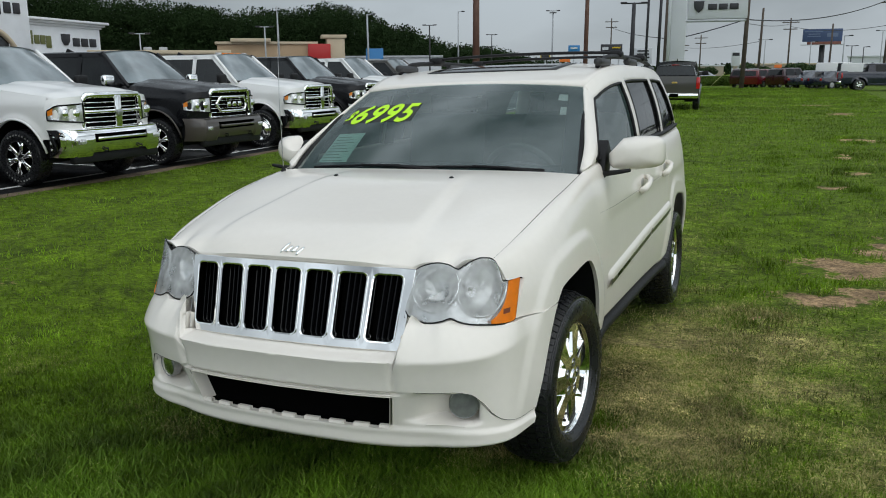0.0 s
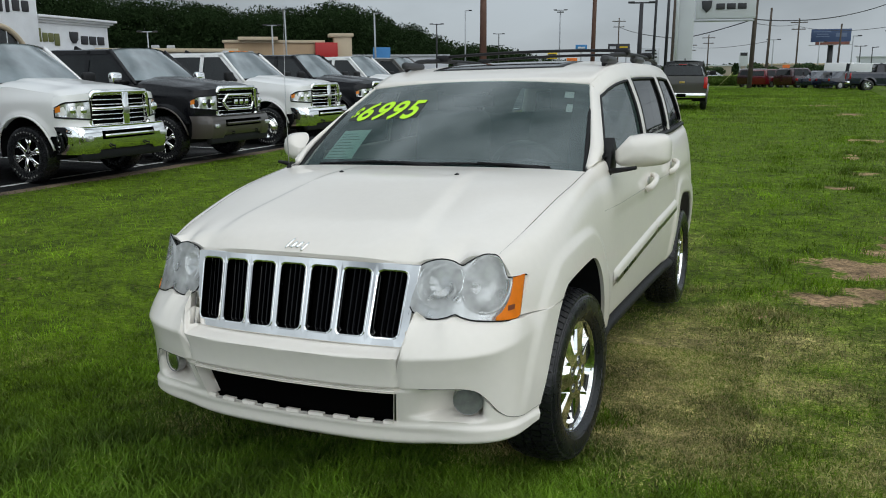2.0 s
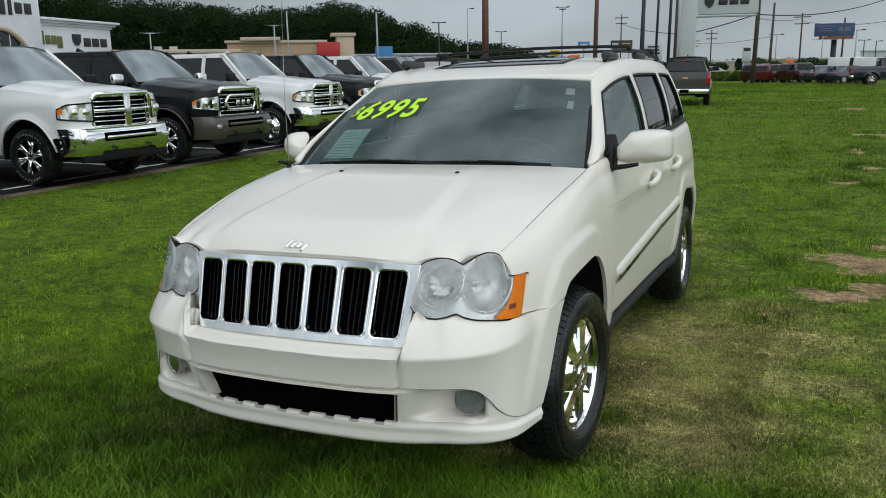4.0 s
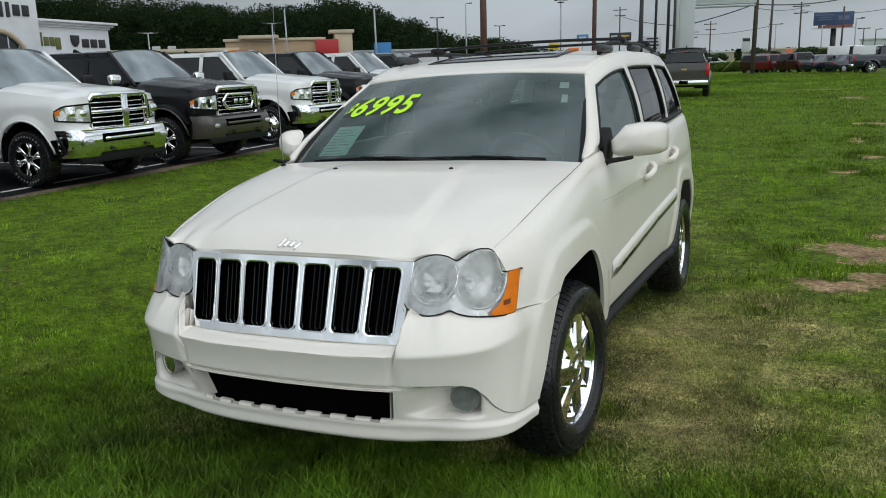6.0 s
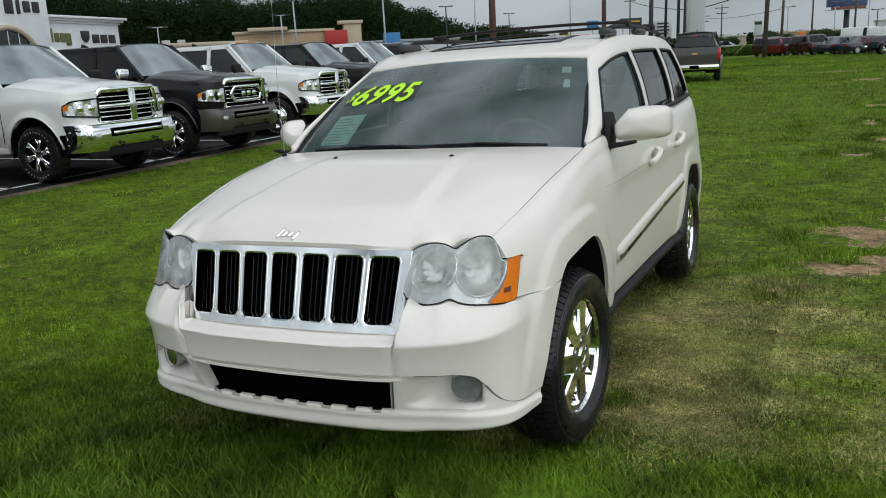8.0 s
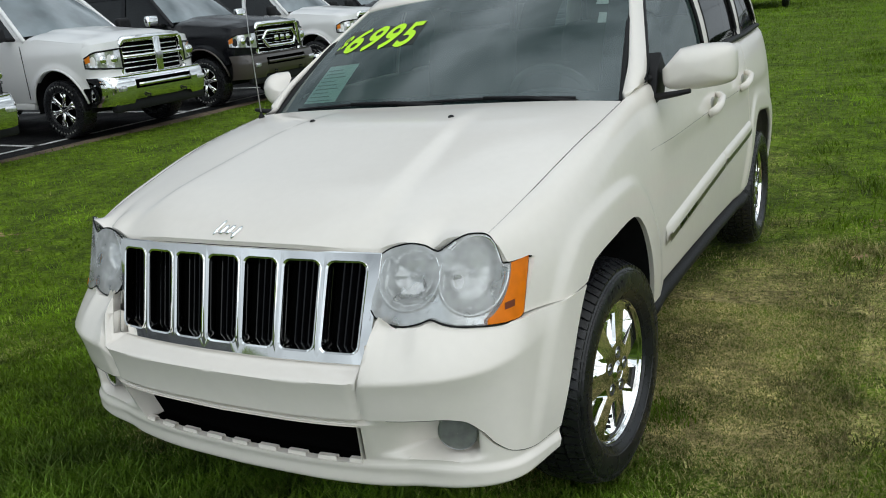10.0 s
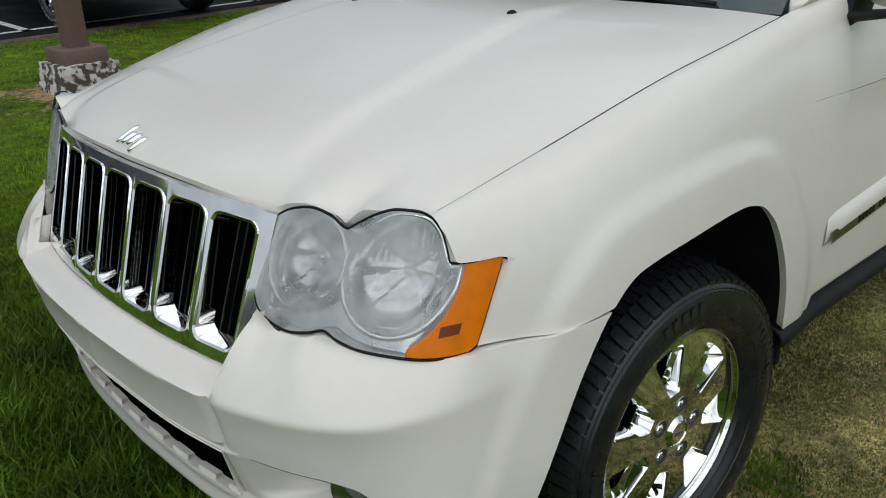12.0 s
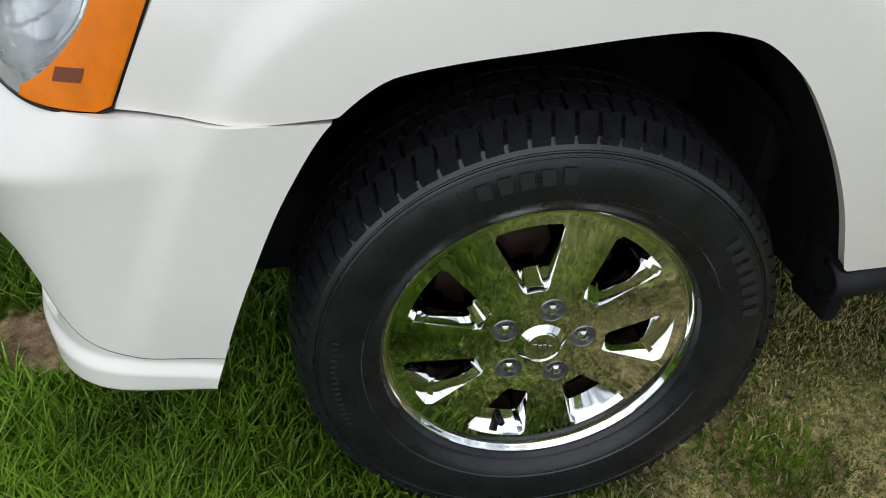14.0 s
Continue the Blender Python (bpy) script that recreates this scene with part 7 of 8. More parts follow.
    part("wiper", tube(wp_, 0.012, 5), BLACK, t)
    part("antenna_fin", prism([(-2.9, 2.04), (-2.7, 2.04), (-2.86, 2.11)], -0.02, 0.02, "y"), BLACK, t)
    if visor:
        for k in range(5):
            part("roof_lamp", block((-1.36, -0.5 + 0.25 * k, 2.055), (0.10, 0.11, 0.035), 0.014), ORANGE_LAMP if k % 4 else CLEAR_LAMP, t)
    # bed
    part("bed_floor", block((-4.2, 0, 0.95), (1.7, 1.7, 0.05), 0.01), BLACK, t)
    tg = sheet(lin(-0.95, 0.95, 10), lin(0, 1, 6), lambda y, v: (-5.05 - 0.015 * math.sin(v * math.pi), y, lerp(0.70, 1.40, v)))
    part("tailgate", facing(tg, (-1, 0, 0)), paint, t, "tailgate with a gold bar emblem" if tail else "")
    part("rear_bumper", block((-5.16, 0, 0.62), (0.22, 1.9, 0.20), 0.04), CHROME, t)
    for s in (1, -1):
        part("tail_lamp", block((-5.05, s * 0.92, 1.12), (0.10, 0.15, 0.46), 0.03), RED_LAMP, t)
    if tail:
        part("emblem", block((-5.075, 0, 1.14), (0.02, 0.22, 0.07), 0.015), shader("gold_emblem", (0.55, 0.38, 0.10), 0.3, 0.8), t)
        part("plate_recess", block((-5.28, 0, 0.63), (0.02, 0.36, 0.14), 0.01), DARK, t)
        cap_b = sheet(lin(-1, 1, 12), lin(0, 1, 10), lambda u, v: (lerp(-5.02, -3.3, v), u * lerp(0.93, 0.80, 0.5), 1.42 + 0.50 * (1 - abs(u) ** 8) - 0.10 * (1 - v)))
        part("bed_cap", facing(cap_b, (0, 0, 1)), paint, t, "dark cap over the truck bed")
        part("cap_window", facing(sheet([-0.78, 0.78], [0, 1], lambda y, v: (lerp(-5.06, -4.98, v), y * lerp(1.0, 0.9, v), lerp(1.43, 1.80, v))), (-1, 0, 0)), TRUCK_GLASS, t)
        part("brake_lamp", block((-4.99, 0, 1.845), (0.04, 0.30, 0.03), 0.01), RED_LAMP, t)
    for x in (0.0, -WB):
        for s in (1, -1):
            truck_wheel(t, x, s * 0.86, style, s)
    return t


ROW = ((-8.75, 3.15, "dark red-black pickup truck with a chrome grille", dict(paint=TRUCK_BLACK, grille="cross")),
       (-8.88, 6.45, "white pickup truck with a chrome grille and bumper", dict(paint=TRUCK_WHITE, grille="cross")),
       (-9.02, 9.45, "black pickup truck with brown lower panels", dict(paint=TRUCK_BLACK, lower=TRUCK_BROWN, chrome_bumper=False, grille="hexa", mirror_mat=CHROME)),
       (-9.35, 13.05, "white pickup truck with roof marker lamps", dict(paint=TRUCK_WHITE, grille="cross", style="dually", visor=True)),
       (-9.55, 16.2, "black pickup truck in the row", dict(paint=TRUCK_BLACK, grille="cross")),
       (-9.75, 19.4, "plain white pickup truck in the row", dict(paint=TRUCK_WHITE, grille="plain", grille_mat=BLACK)),
       (-9.95, 22.6, "dark grey pickup truck in the row", dict(paint=TRUCK_DARKGREY, grille="plain")))
for x, y, label, kw in ROW:
    tr = pickup(label, **kw)
    tr.matrix_world = pose(x, y, 0.008, 0, 0, 2.0)
far_truck = pickup("dark brown pickup truck seen from behind on the lawn", TRUCK_DARKGREY, tail=True)
far_truck["group"] = ""
far_truck.matrix_world = pose(-3.28 - 0.55, 31.9 + 5.1, -0.02, 0, 0, 90 + 6.0)


# ---------------------------------------------------------------- far parked cars
def far_car(label, paint, length, height, kind):
    """A small parked car in its own axes: x ahead, wheels on z = 0."""
    c = tagged(new("parked_car"), label, "car", "row of far parked cars")
    L, H = length / 2, height
    belt = 0.62 * H if kind != "van" else 0.55 * H
    prof = {"suv": [(-L, 0.30), (-L * 1.02, belt), (-L * 0.93, H * 0.93), (-L * 0.75, H), (L * 0.12, H), (L * 0.48, belt + 0.04), (L * 0.95, belt - 0.12), (L, 0.55), (L * 0.98, 0.30)],
            "sedan": [(-L, 0.30), (-L, belt), (-L * 0.62, belt + 0.06), (-L * 0.30, H), (L * 0.10, H), (L * 0.46, belt + 0.02), (L * 0.94, belt - 0.16), (L, 0.5), (L * 0.98, 0.28)],
            "van": [(-L, 0.35), (-L, H * 0.96), (-L * 0.95, H), (L * 0.30, H), (L * 0.62, belt + 0.20), (L * 0.95, belt), (L, 0.6), (L * 0.99, 0.35)]}[kind]
    W = 0.90
    body = prism(prof, -W, W, "y")
    for v in body.verts:
        if v.co.z > belt:
            v.co.y *= 1 - 0.20 * (v.co.z - belt) / (H - belt)
    bmesh.ops.bevel(body, geom=list(body.edges), offset=0.06, segments=2, affect="EDGES", profile=0.5)
    part("body", body, paint, c, sharp=50)
    zg0, zg1 = belt + 0.03, H - 0.09
    for s in (1, -1):
        f0, f1 = (-L * 0.86, L * 0.36) if kind == "suv" else (-L * 0.45, L * 0.30) if kind == "sedan" else (L * 0.05, L * 0.46)
        for k in range(2):
            xa, xb = lerp(f0, f1, k / 2 + 0.01), lerp(f0, f1, k / 2 + 0.47)
            sw_ = sheet([0, 1], [0, 1], lambda q, v: (lerp(xa, xb, q) - (0.28 * L * v * q if k else 0), s * (W + 0.006) * (1 - 0.20 * (lerp(zg0, zg1, v) - belt) / (H - belt)), lerp(zg0, zg1, v)))
            part("side_window", facing(sw_, (0, s, 0)), TRUCK_GLASS, c)
        for x in (-L * 0.58, L * 0.62):
            wh = lathe([(-0.09, 0.20), (-0.1, 0.31), (0.1, 0.33), (0.11, 0.22)], 20, "y")
            wh.transform(Matrix.Translation((x, s * 0.84, 0.33)))
            wheel = part("wheel", wh, RUBBER, c, flip="auto")
            rm = lathe([(s * 0.08, 0.22), (s * 0.09, 0.001)], 16, "y")
            rm.transform(Matrix.Translation((x, s * 0.84, 0.33)))
            part("rim", rm, STEEL, wheel, flip="auto")
        part("tail_lamp", block((-L + 0.02, s * 0.74, belt - 0.12), (0.10, 0.22, 0.18), 0.03), RED_LAMP, c)
        part("headlight", block((L * 0.955, s * 0.66, belt - 0.22), (0.10, 0.34, 0.13), 0.04), CLEAR_LAMP, c)
    if kind != "van":
        rw = sheet([-0.70, 0.70], [0, 1], lambda y, v: (lerp(prof[1][0] if kind == "suv" else -L * 0.60, prof[2][0] if kind == "suv" else -L * 0.33, v) - 0.012, y * lerp(1, 0.85, v), lerp(belt + 0.06, H * 0.91, v)))
        part("rear_window", facing(rw, (-1, 0, 0)), TRUCK_GLASS, c)
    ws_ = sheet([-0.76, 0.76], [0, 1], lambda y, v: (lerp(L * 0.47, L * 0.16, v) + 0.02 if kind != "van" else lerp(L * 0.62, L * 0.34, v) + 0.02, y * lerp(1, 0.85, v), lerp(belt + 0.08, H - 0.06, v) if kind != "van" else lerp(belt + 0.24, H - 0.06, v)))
    part("windscreen", facing(ws_, (1, 0, 0.5)), SKY_TONED_GLASS, c)
    return c


EYE0 = Vector((1.64, -3.14, 1.60))


def spot(bearing, far):
    """A place by bearing (degrees right of straight ahead) and distance from the spot where the walk begins."""
    return Vector((EYE0.x + far * math.sin(radians(bearing)), EYE0.y + far * math.cos(radians(bearing)), 0.0))


for az, d, label, paint, L_, H_, kind, turn in (
        (-3.4, 84, "maroon SUV parked by the road", CAR_MAROON, 4.6, 1.72, "suv", 70), (-2.6, 83, "red crossover parked by the road", CAR_RED, 4.6, 1.65, "suv", 62),
        (-2.05, 84, "dark blue hatchback parked by the road", CAR_BLUE, 4.4, 1.55, "sedan", 65), (-1.0, 81, "maroon crossover parked by the road", CAR_MAROON, 4.8, 1.75, "suv", 60),
        (0.55, 79, "navy saloon car parked by the road", CAR_BLUE, 4.8, 1.45, "sedan", 45), (1.75, 78, "navy saloon car beside the van", CAR_BLUE, 4.8, 1.45, "sedan", 40),
        (0.35, 90, "silver saloon car parked behind", CAR_SILVER, 4.7, 1.50, "sedan", 60), (1.85, 98, "white panel van parked behind cars", TRUCK_WHITE, 4.9, 2.3, "van", -35),
        (3.4, 95, "white passenger van parked behind", TRUCK_WHITE, 5.4, 2.2, "van", -40), (-6.2, 120, "silver car far down the road", CAR_SILVER, 4.6, 1.5, "sedan", 20), (9.0, 95, "white car far down the road", TRUCK_WHITE, 4.6, 1.6, "suv", 15),
        (5.6, 88, "red car parked by the road", CAR_RED, 4.6, 1.6, "suv", 60), (7.0, 88, "silver car parked by the road", CAR_SILVER, 4.6, 1.6, "suv", 60)):
    cr = far_car(label, paint, L_, H_, kind)
    p = spot(az, d)
    cr.matrix_world = pose(p.x, p.y, 0.0, 0, 0, turn)
side_truck = pickup("navy pickup truck parked beside the far cars", CAR_BLUE)
p = spot(4.0, 73)
side_truck.matrix_world = pose(p.x + 2.2, p.y, 0.0, 0, 0, 8)

# ---------------------------------------------------------------- buildings, signs, poles
STUCCO_W = shader("white_stucco", (0.76, 0.78, 0.81), 0.8, vary=0.06, scale=0.6, bump=0.2, bscale=12, fine=0.03)
STUCCO_B = shader("beige_stucco", (0.42, 0.30, 0.19), 0.85, vary=0.08, scale=0.5, fine=0.04)
CREAM = shader("cream_trim", (0.52, 0.43, 0.31), 0.8, vary=0.06, scale=0.5)
TAN_WALL = shader("tan_block_wall", (0.36, 0.31, 0.25), 0.85, vary=0.1, scale=0.4)
SIGN_RED = shader("red_panel", (0.42, 0.02, 0.02), 0.4)
SIGN_BLUE = shader("blue_panel", (0.03, 0.19, 0.45), 0.4)
SIGN_NAVY = shader("navy_panel", (0.05, 0.08, 0.17), 0.5, vary=0.2, scale=0.4)
SIGN_WHITE = shader("white_panel", (0.55, 0.57, 0.60), 0.5, vary=0.04, scale=0.5)
SIGN_DARK = shader("dark_letters", (0.03, 0.03, 0.035), 0.5)
SIGN_YELLOW = shader("yellow_panel", (0.65, 0.45, 0.02), 0.5)
SIGN_ORANGE = shader("orange_panel", (0.75, 0.18, 0.03), 0.5)
WOOD = shader("weathered_pole_wood", (0.085, 0.068, 0.055), 0.9, vary=0.25, scale=3, bump=0.5, bscale=25)
RUST = shader("brown_steel_pole", (0.13, 0.065, 0.045), 0.6, vary=0.15, scale=2)
GALV = shader("galvanised_pole", (0.38, 0.40, 0.42), 0.5, 0.3, vary=0.1, scale=3)
ALU = shader("aluminium_cladding", (0.55, 0.57, 0.59), 0.35, 0.6, vary=0.08, scale=0.6)


def facing_turn(a):
    """Turn about z so that a thing's -y side looks back to the lawn from bearing a."""
    return -a


def dealer_house():
    h = tagged(new("dealership_building"), "white stucco dealership building with a tall entrance tower", "building")
    a, c = spot(-49.5, 100), spot(-45.35, 110.5)
    run = (c - a).normalized()
    h.matrix_world = pose(a.x, a.y, 0, 0, 0, math.degrees(math.atan2(run.y, run.x)))
    wide = (c - a).length

    def along(az):
        """Place along the front, from the tower's corner, that lies on a bearing."""
        w = spot(az, 1.0) - spot(az, 0.0)
        e = spot(az, 0.0) - a
        return (e.y * w.x - e.x * w.y) / (run.y * w.x - run.x * w.y)

    # own axes: x along the front, -y towards the lawn
    part("tower", block((-8.0, 3.0, 6.5), (16.0, 7.2, 13.0), 0.05), STUCCO_W, h)
    face = -0.6
    xa = along(-51.9)
    part("arch_trim", tube([(xa + 4.6 * math.cos(q), face - 0.10, 1.6 + 4.6 * math.sin(q)) for q in lin(0, math.pi, 24)], 0.30, 6), CREAM, h)
    gl = bmesh.new()
    gl.faces.new([gl.verts.new((xa + 4.4 * math.cos(q), face - 0.05, 1.6 + 4.4 * math.sin(q))) for q in lin(0, math.pi, 24)])
    win = part("arch_window", gl, TRUCK_GLASS, h, smooth=False)
    for k in range(-2, 3):
        part("mullion", block((xa + k * 1.5, face - 0.09, 3.2), (0.10, 0.06, 5.4 if abs(k) < 2 else 3.6), 0), STUCCO_W, win)
    part("mullion", block((xa, face - 0.09, 3.4), (8.0, 0.06, 0.10), 0), STUCCO_W, win)
    # names and emblems as plain bars
    for az, w, hh in ((-51.6, 1.2, 1.5), (-51.1, 0.5, 1.5), (-50.65, 1.0, 1.1), (-50.15, 1.0, 1.1)):
        part("name_bar", block((along(az), face - 0.06, 8.3), (w, 0.14, hh), 0.10), SIGN_DARK, h)
    part("wing", block((wide / 2, 3.6, 3.6), (wide, 7.2, 7.2), 0.03), STUCCO_W, h)
    for k, (dz, o) in enumerate(((0.0, 0.20), (0.26, 0.50), (0.52, 0.85))):
        part("cornice", block((wide / 2 + o / 2, 3.6, 7.0 + dz), (wide + o, 7.2 + 2 * o, 0.27), 0.04), STUCCO_W, h)
    olive = shader("olive_sign", (0.14, 0.15, 0.05), 0.5)
    for az, w, hh, z in ((-49.25, 0.5, 1.45, 5.55), (-48.95, 0.8, 0.95, 5.35), (-48.62, 0.8, 0.95, 5.35), (-48.3, 0.85, 1.3, 5.15)):
        part("wall_sign_bar", block((along(az), -0.06, z), (w, 0.12, hh), 0.16), olive, h)
    xe = along(-47.35)
    part("wall_emblem", prism([(xe - 0.75, 6.1), (xe + 0.75, 6.1), (xe + 0.68, 5.3), (xe + 0.25, 4.85), (xe - 0.25, 4.85), (xe - 0.68, 5.3)], -0.16, -0.02, "y", bevel=0.02), SIGN_DARK, h)
    for k in range(3):
        part("wall_sign_bar", block((along(-46.75 + 0.47 * k), -0.06, 5.25), (1.25, 0.12, 0.95), 0.12), SIGN_DARK, h)
    return h


dealer_house()


def low_building(label, az0, az1, d, height, wall, roof_edge, extra=0.0):
    b = tagged(new("commercial_building"), label, "building")
    a, c = spot(az0, d), spot(az1, d)
    mid, w = (a + c) / 2, (c - a).length
    ang = math.degrees(math.atan2(c.y - a.y, c.x - a.x))
    b.matrix_world = pose(mid.x, mid.y, 0, 0, 0, ang)
    part("wall", block((0, 6, height / 2), (w, 12, height), 0.04), wall, b)
    part("parapet", block((0, 6, height + 0.12), (w + 0.5, 12.5, 0.35), 0.05), roof_edge, b)
    return b, w


b1, w1 = low_building("low tan flat-roofed building behind the trucks", -46.0, -37.6, 88, 3.6, TAN_WALL, CREAM)
for k in range(2):
    part("roof_unit", block((-w1 / 2 + 5.2 + 1.5 * k, 3, 4.05), (0.8, 0.7, 0.45), 0.05), GALV, b1)
b2, w2 = low_building("beige stucco shop building with a red sign panel", -38.3, -31.9, 112, 5.3, STUCCO_B, CREAM)
part("sign_panel", block((w2 / 2 + 0.4, -0.3, 4.0), (2.9, 0.5, 2.6), 0.05), SIGN_RED, b2)
part("sign_tower", block((w2 / 2 + 2.6, 1.2, 3.1), (2.3, 2.6, 6.2), 0.06), CREAM, b2)
part("tower_cap", block((w2 / 2 + 2.4, 1.2, 6.25), (3.2, 3.0, 0.45), 0.06), CREAM, b2)
part("canopy", block((-2.0, -0.3, 5.75), (5.0, 1.4, 0.45), 0.06), CREAM, b2)
b3, w3 = low_building("long pale flat building far behind the lot", -31.6, -23.5, 135, 3.9, SIGN_WHITE, GALV)
b4, w4 = low_building("white low warehouse on the horizon", 2.2, 8.5, 210, 4.2, SIGN_WHITE, SIGN_WHITE)
b5, w5 = low_building("grey low stores along the far road", -9.0, -5.0, 230, 2.6, TAN_WALL, SIGN_WHITE)
b6, w6 = low_building("grey low stores on the horizon", -4.5, 1.6, 240, 2.9, TAN_WALL, CREAM)


def roadside_sign(label, az, d, zc, w, h, mat, posts=1, bars=None, post_mat=None):
    s = tagged(new("roadside_sign"), label, "sign")
    p = spot(az, d)
    s.matrix_world = pose(p.x, p.y, 0, 0, 0, facing_turn(az))
    part("panel", block((0, 0, zc), (w, 0.35, h), 0.04), mat, s)
    for k in range(posts):
        x = 0 if posts == 1 else lerp(-w * 0.35, w * 0.35, k / (posts - 1))
        part("post", tube([(x, 0.1, 0), (x, 0.1, zc - h / 2)], max(0.12, 0.02 * zc), 8), post_mat or GALV, s)
    for x, z, bw, bh, m in bars or ():
        part("bar", block((x, -0.2, zc + z), (bw, 0.06, bh), 0), m, s)
    return s


# tall pylon with the brand panel
py = tagged(new("brand_pylon"), "tall silver pylon with a white sign panel", "sign")
p = spot(-7.95, 62)
py.matrix_world = pose(p.x, p.y, 0, 0, 0, 8)
part("column", block((0, 0, 6.0), (1.05, 0.9, 12.0), 0.08), SIGN_WHITE, py)
part("edge_trim", block((-0.62, -0.1, 6.0), (0.22, 1.0, 12.0), 0.04), ALU, py)
pan = part("panel", block((2.55, -0.1, 6.35), (3.9, 0.6, 2.6), 0.05), SIGN_WHITE, py, "white sign panel with a dark shield and bars")
part("panel_edge", block((2.45, -0.14, 4.92), (4.0, 0.6, 0.10), 0.02), GALV, py)
part("shield", prism([(0.95, 6.25), (1.65, 6.25), (1.60, 5.75), (1.30, 5.45), (1.0, 5.75)], -0.50, -0.42, "y", bevel=0.02), SIGN_DARK, py)
for k in range(3):
    part("word_bar", block((2.20 + 0.70 * k, -0.43, 5.85), (0.58, 0.08, 0.40), 0.05), SIGN_DARK, py)

bb = tagged(new("billboard"), "navy billboard on a single steel post", "billboard")
p = spot(0.65, 150)
bb.matrix_world = pose(p.x, p.y, 0, 0, 0, 0)
part("face", block((0, 0, 6.95), (5.85, 0.4, 2.0), 0.03), SIGN_NAVY, bb, "navy printed billboard face")
part("lower_band", block((0.3, -0.1, 5.72), (5.0, 0.4, 0.46), 0.02), shader("reddish_band", (0.18, 0.07, 0.05), 0.6, vary=0.3, scale=1.0), bb)
part("catwalk", block((0, -0.6, 5.45), (6.3, 0.8, 0.08), 0.01), GALV, bb)
for k, (x, z, w) in enumerate(((-1.3, 7.55, 2.6), (-1.2, 7.15, 1.7), (-1.2, 6.8, 2.0), (1.5, 7.0, 1.6))):
    part("print_bar", block((x, -0.22, z), (w, 0.04, 0.14 if k < 3 else 0.6), 0), shader("pale_print", (0.13, 0.17, 0.27), 0.6), bb)
part("post", tube([(0.1, 0.3, 0), (0.1, 0.3, 5.6)], 0.42, 12), SIGN_DARK, bb)

roadside_sign("small white roadside sign with dark lettering bars", -10.1, 95, 3.15, 1.9, 1.75, SIGN_WHITE, 2, [(0, 0.55, 1.2, 0.16, SIGN_DARK), (0, 0.2, 1.3, 0.16, SIGN_DARK), (0, -0.15, 1.4, 0.16, SIGN_DARK), (0, -0.5, 1.1, 0.16, SIGN_DARK)], SIGN_DARK)
roadside_sign("blue dealer sign on a post", -14.6, 150, 5.4, 2.0, 1.2, SIGN_BLUE, 1, [(0, 0.1, 1.2, 0.3, SIGN_WHITE)])
roadside_sign("dark sign panel with a pale oval", -12.15, 130, 4.9, 3.2, 1.2, SIGN_DARK, 2, [(-0.9, 0, 0.9, 0.45, SIGN_WHITE), (0.7, 0.1, 1.2, 0.2, SIGN_YELLOW)])
roadside_sign("yellow sign panel on a post", -16.5, 140, 4.0, 1.6, 1.0, SIGN_YELLOW, 1, [(0, 0, 1.3, 0.5, SIGN_DARK)])
roadside_sign("small orange shop sign", -15.2, 145, 3.4, 1.8, 0.6, SIGN_ORANGE, 2)
roadside_sign("blue sign tower beside the shops", -28.0, 118, 2.7, 2.4, 4.3, SIGN_BLUE, 2, [(0, 0.5, 1.6, 0.5, SIGN_WHITE)])
roadside_sign("orange road work sign", -1.75, 105, 1.9, 0.8, 0.55, SIGN_ORANGE, 2)
roadside_sign("white shop sign on posts", -4.3, 150, 3.4, 1.4, 2.4, SIGN_WHITE, 2, [(0, 0.75, 1.1, 0.5, SIGN_DARK)])


def pole(label, az, d, top, r, mat, heads=0, lean=0.0, bar=False, name="street_lamp"):
    q = tagged(new(name), label, "lamp post" if heads else "pole")
    p = spot(az, d)
    q.matrix_world = pose(p.x, p.y, 0, 0, lean, facing_turn(az))
    part("post", tube([(0, 0, 0), (0, 0, top * 0.5), (0, 0, top)], [r, r * 0.88, r * 0.72], 10), mat, q)
    if heads:
        part("arm", tube([(-0.7 if heads > 1 else 0, 0, top - 0.05), (0.7, 0, top - 0.05)], 0.06, 6), mat, q)
        for k in range(heads):
            x = (-0.75, 0.75, -0.25, 0.25)[k] if heads > 1 else 0.75
            part("lamp_head", block((x, 0, top - 0.02 - (0.3 if k > 1 else 0)), (0.50, 0.35, 0.14), 0.04), SIGN_DARK, q)
    if bar:
        for k, z in enumerate((top - 0.6, top - 1.6)):
            part("crossarm", block((0, 0, z), (2.4 - 0.4 * k, 0.12, 0.14), 0.02), WOOD, q)
            for s in (-1, 1):
                part("insulator", lathe([(z + 0.07, 0.05), (z + 0.25, 0.05), (z + 0.25, 0.001)], 8, "z"), GALV, q).location.x = s * (0.9 - 0.15 * k)
    return q


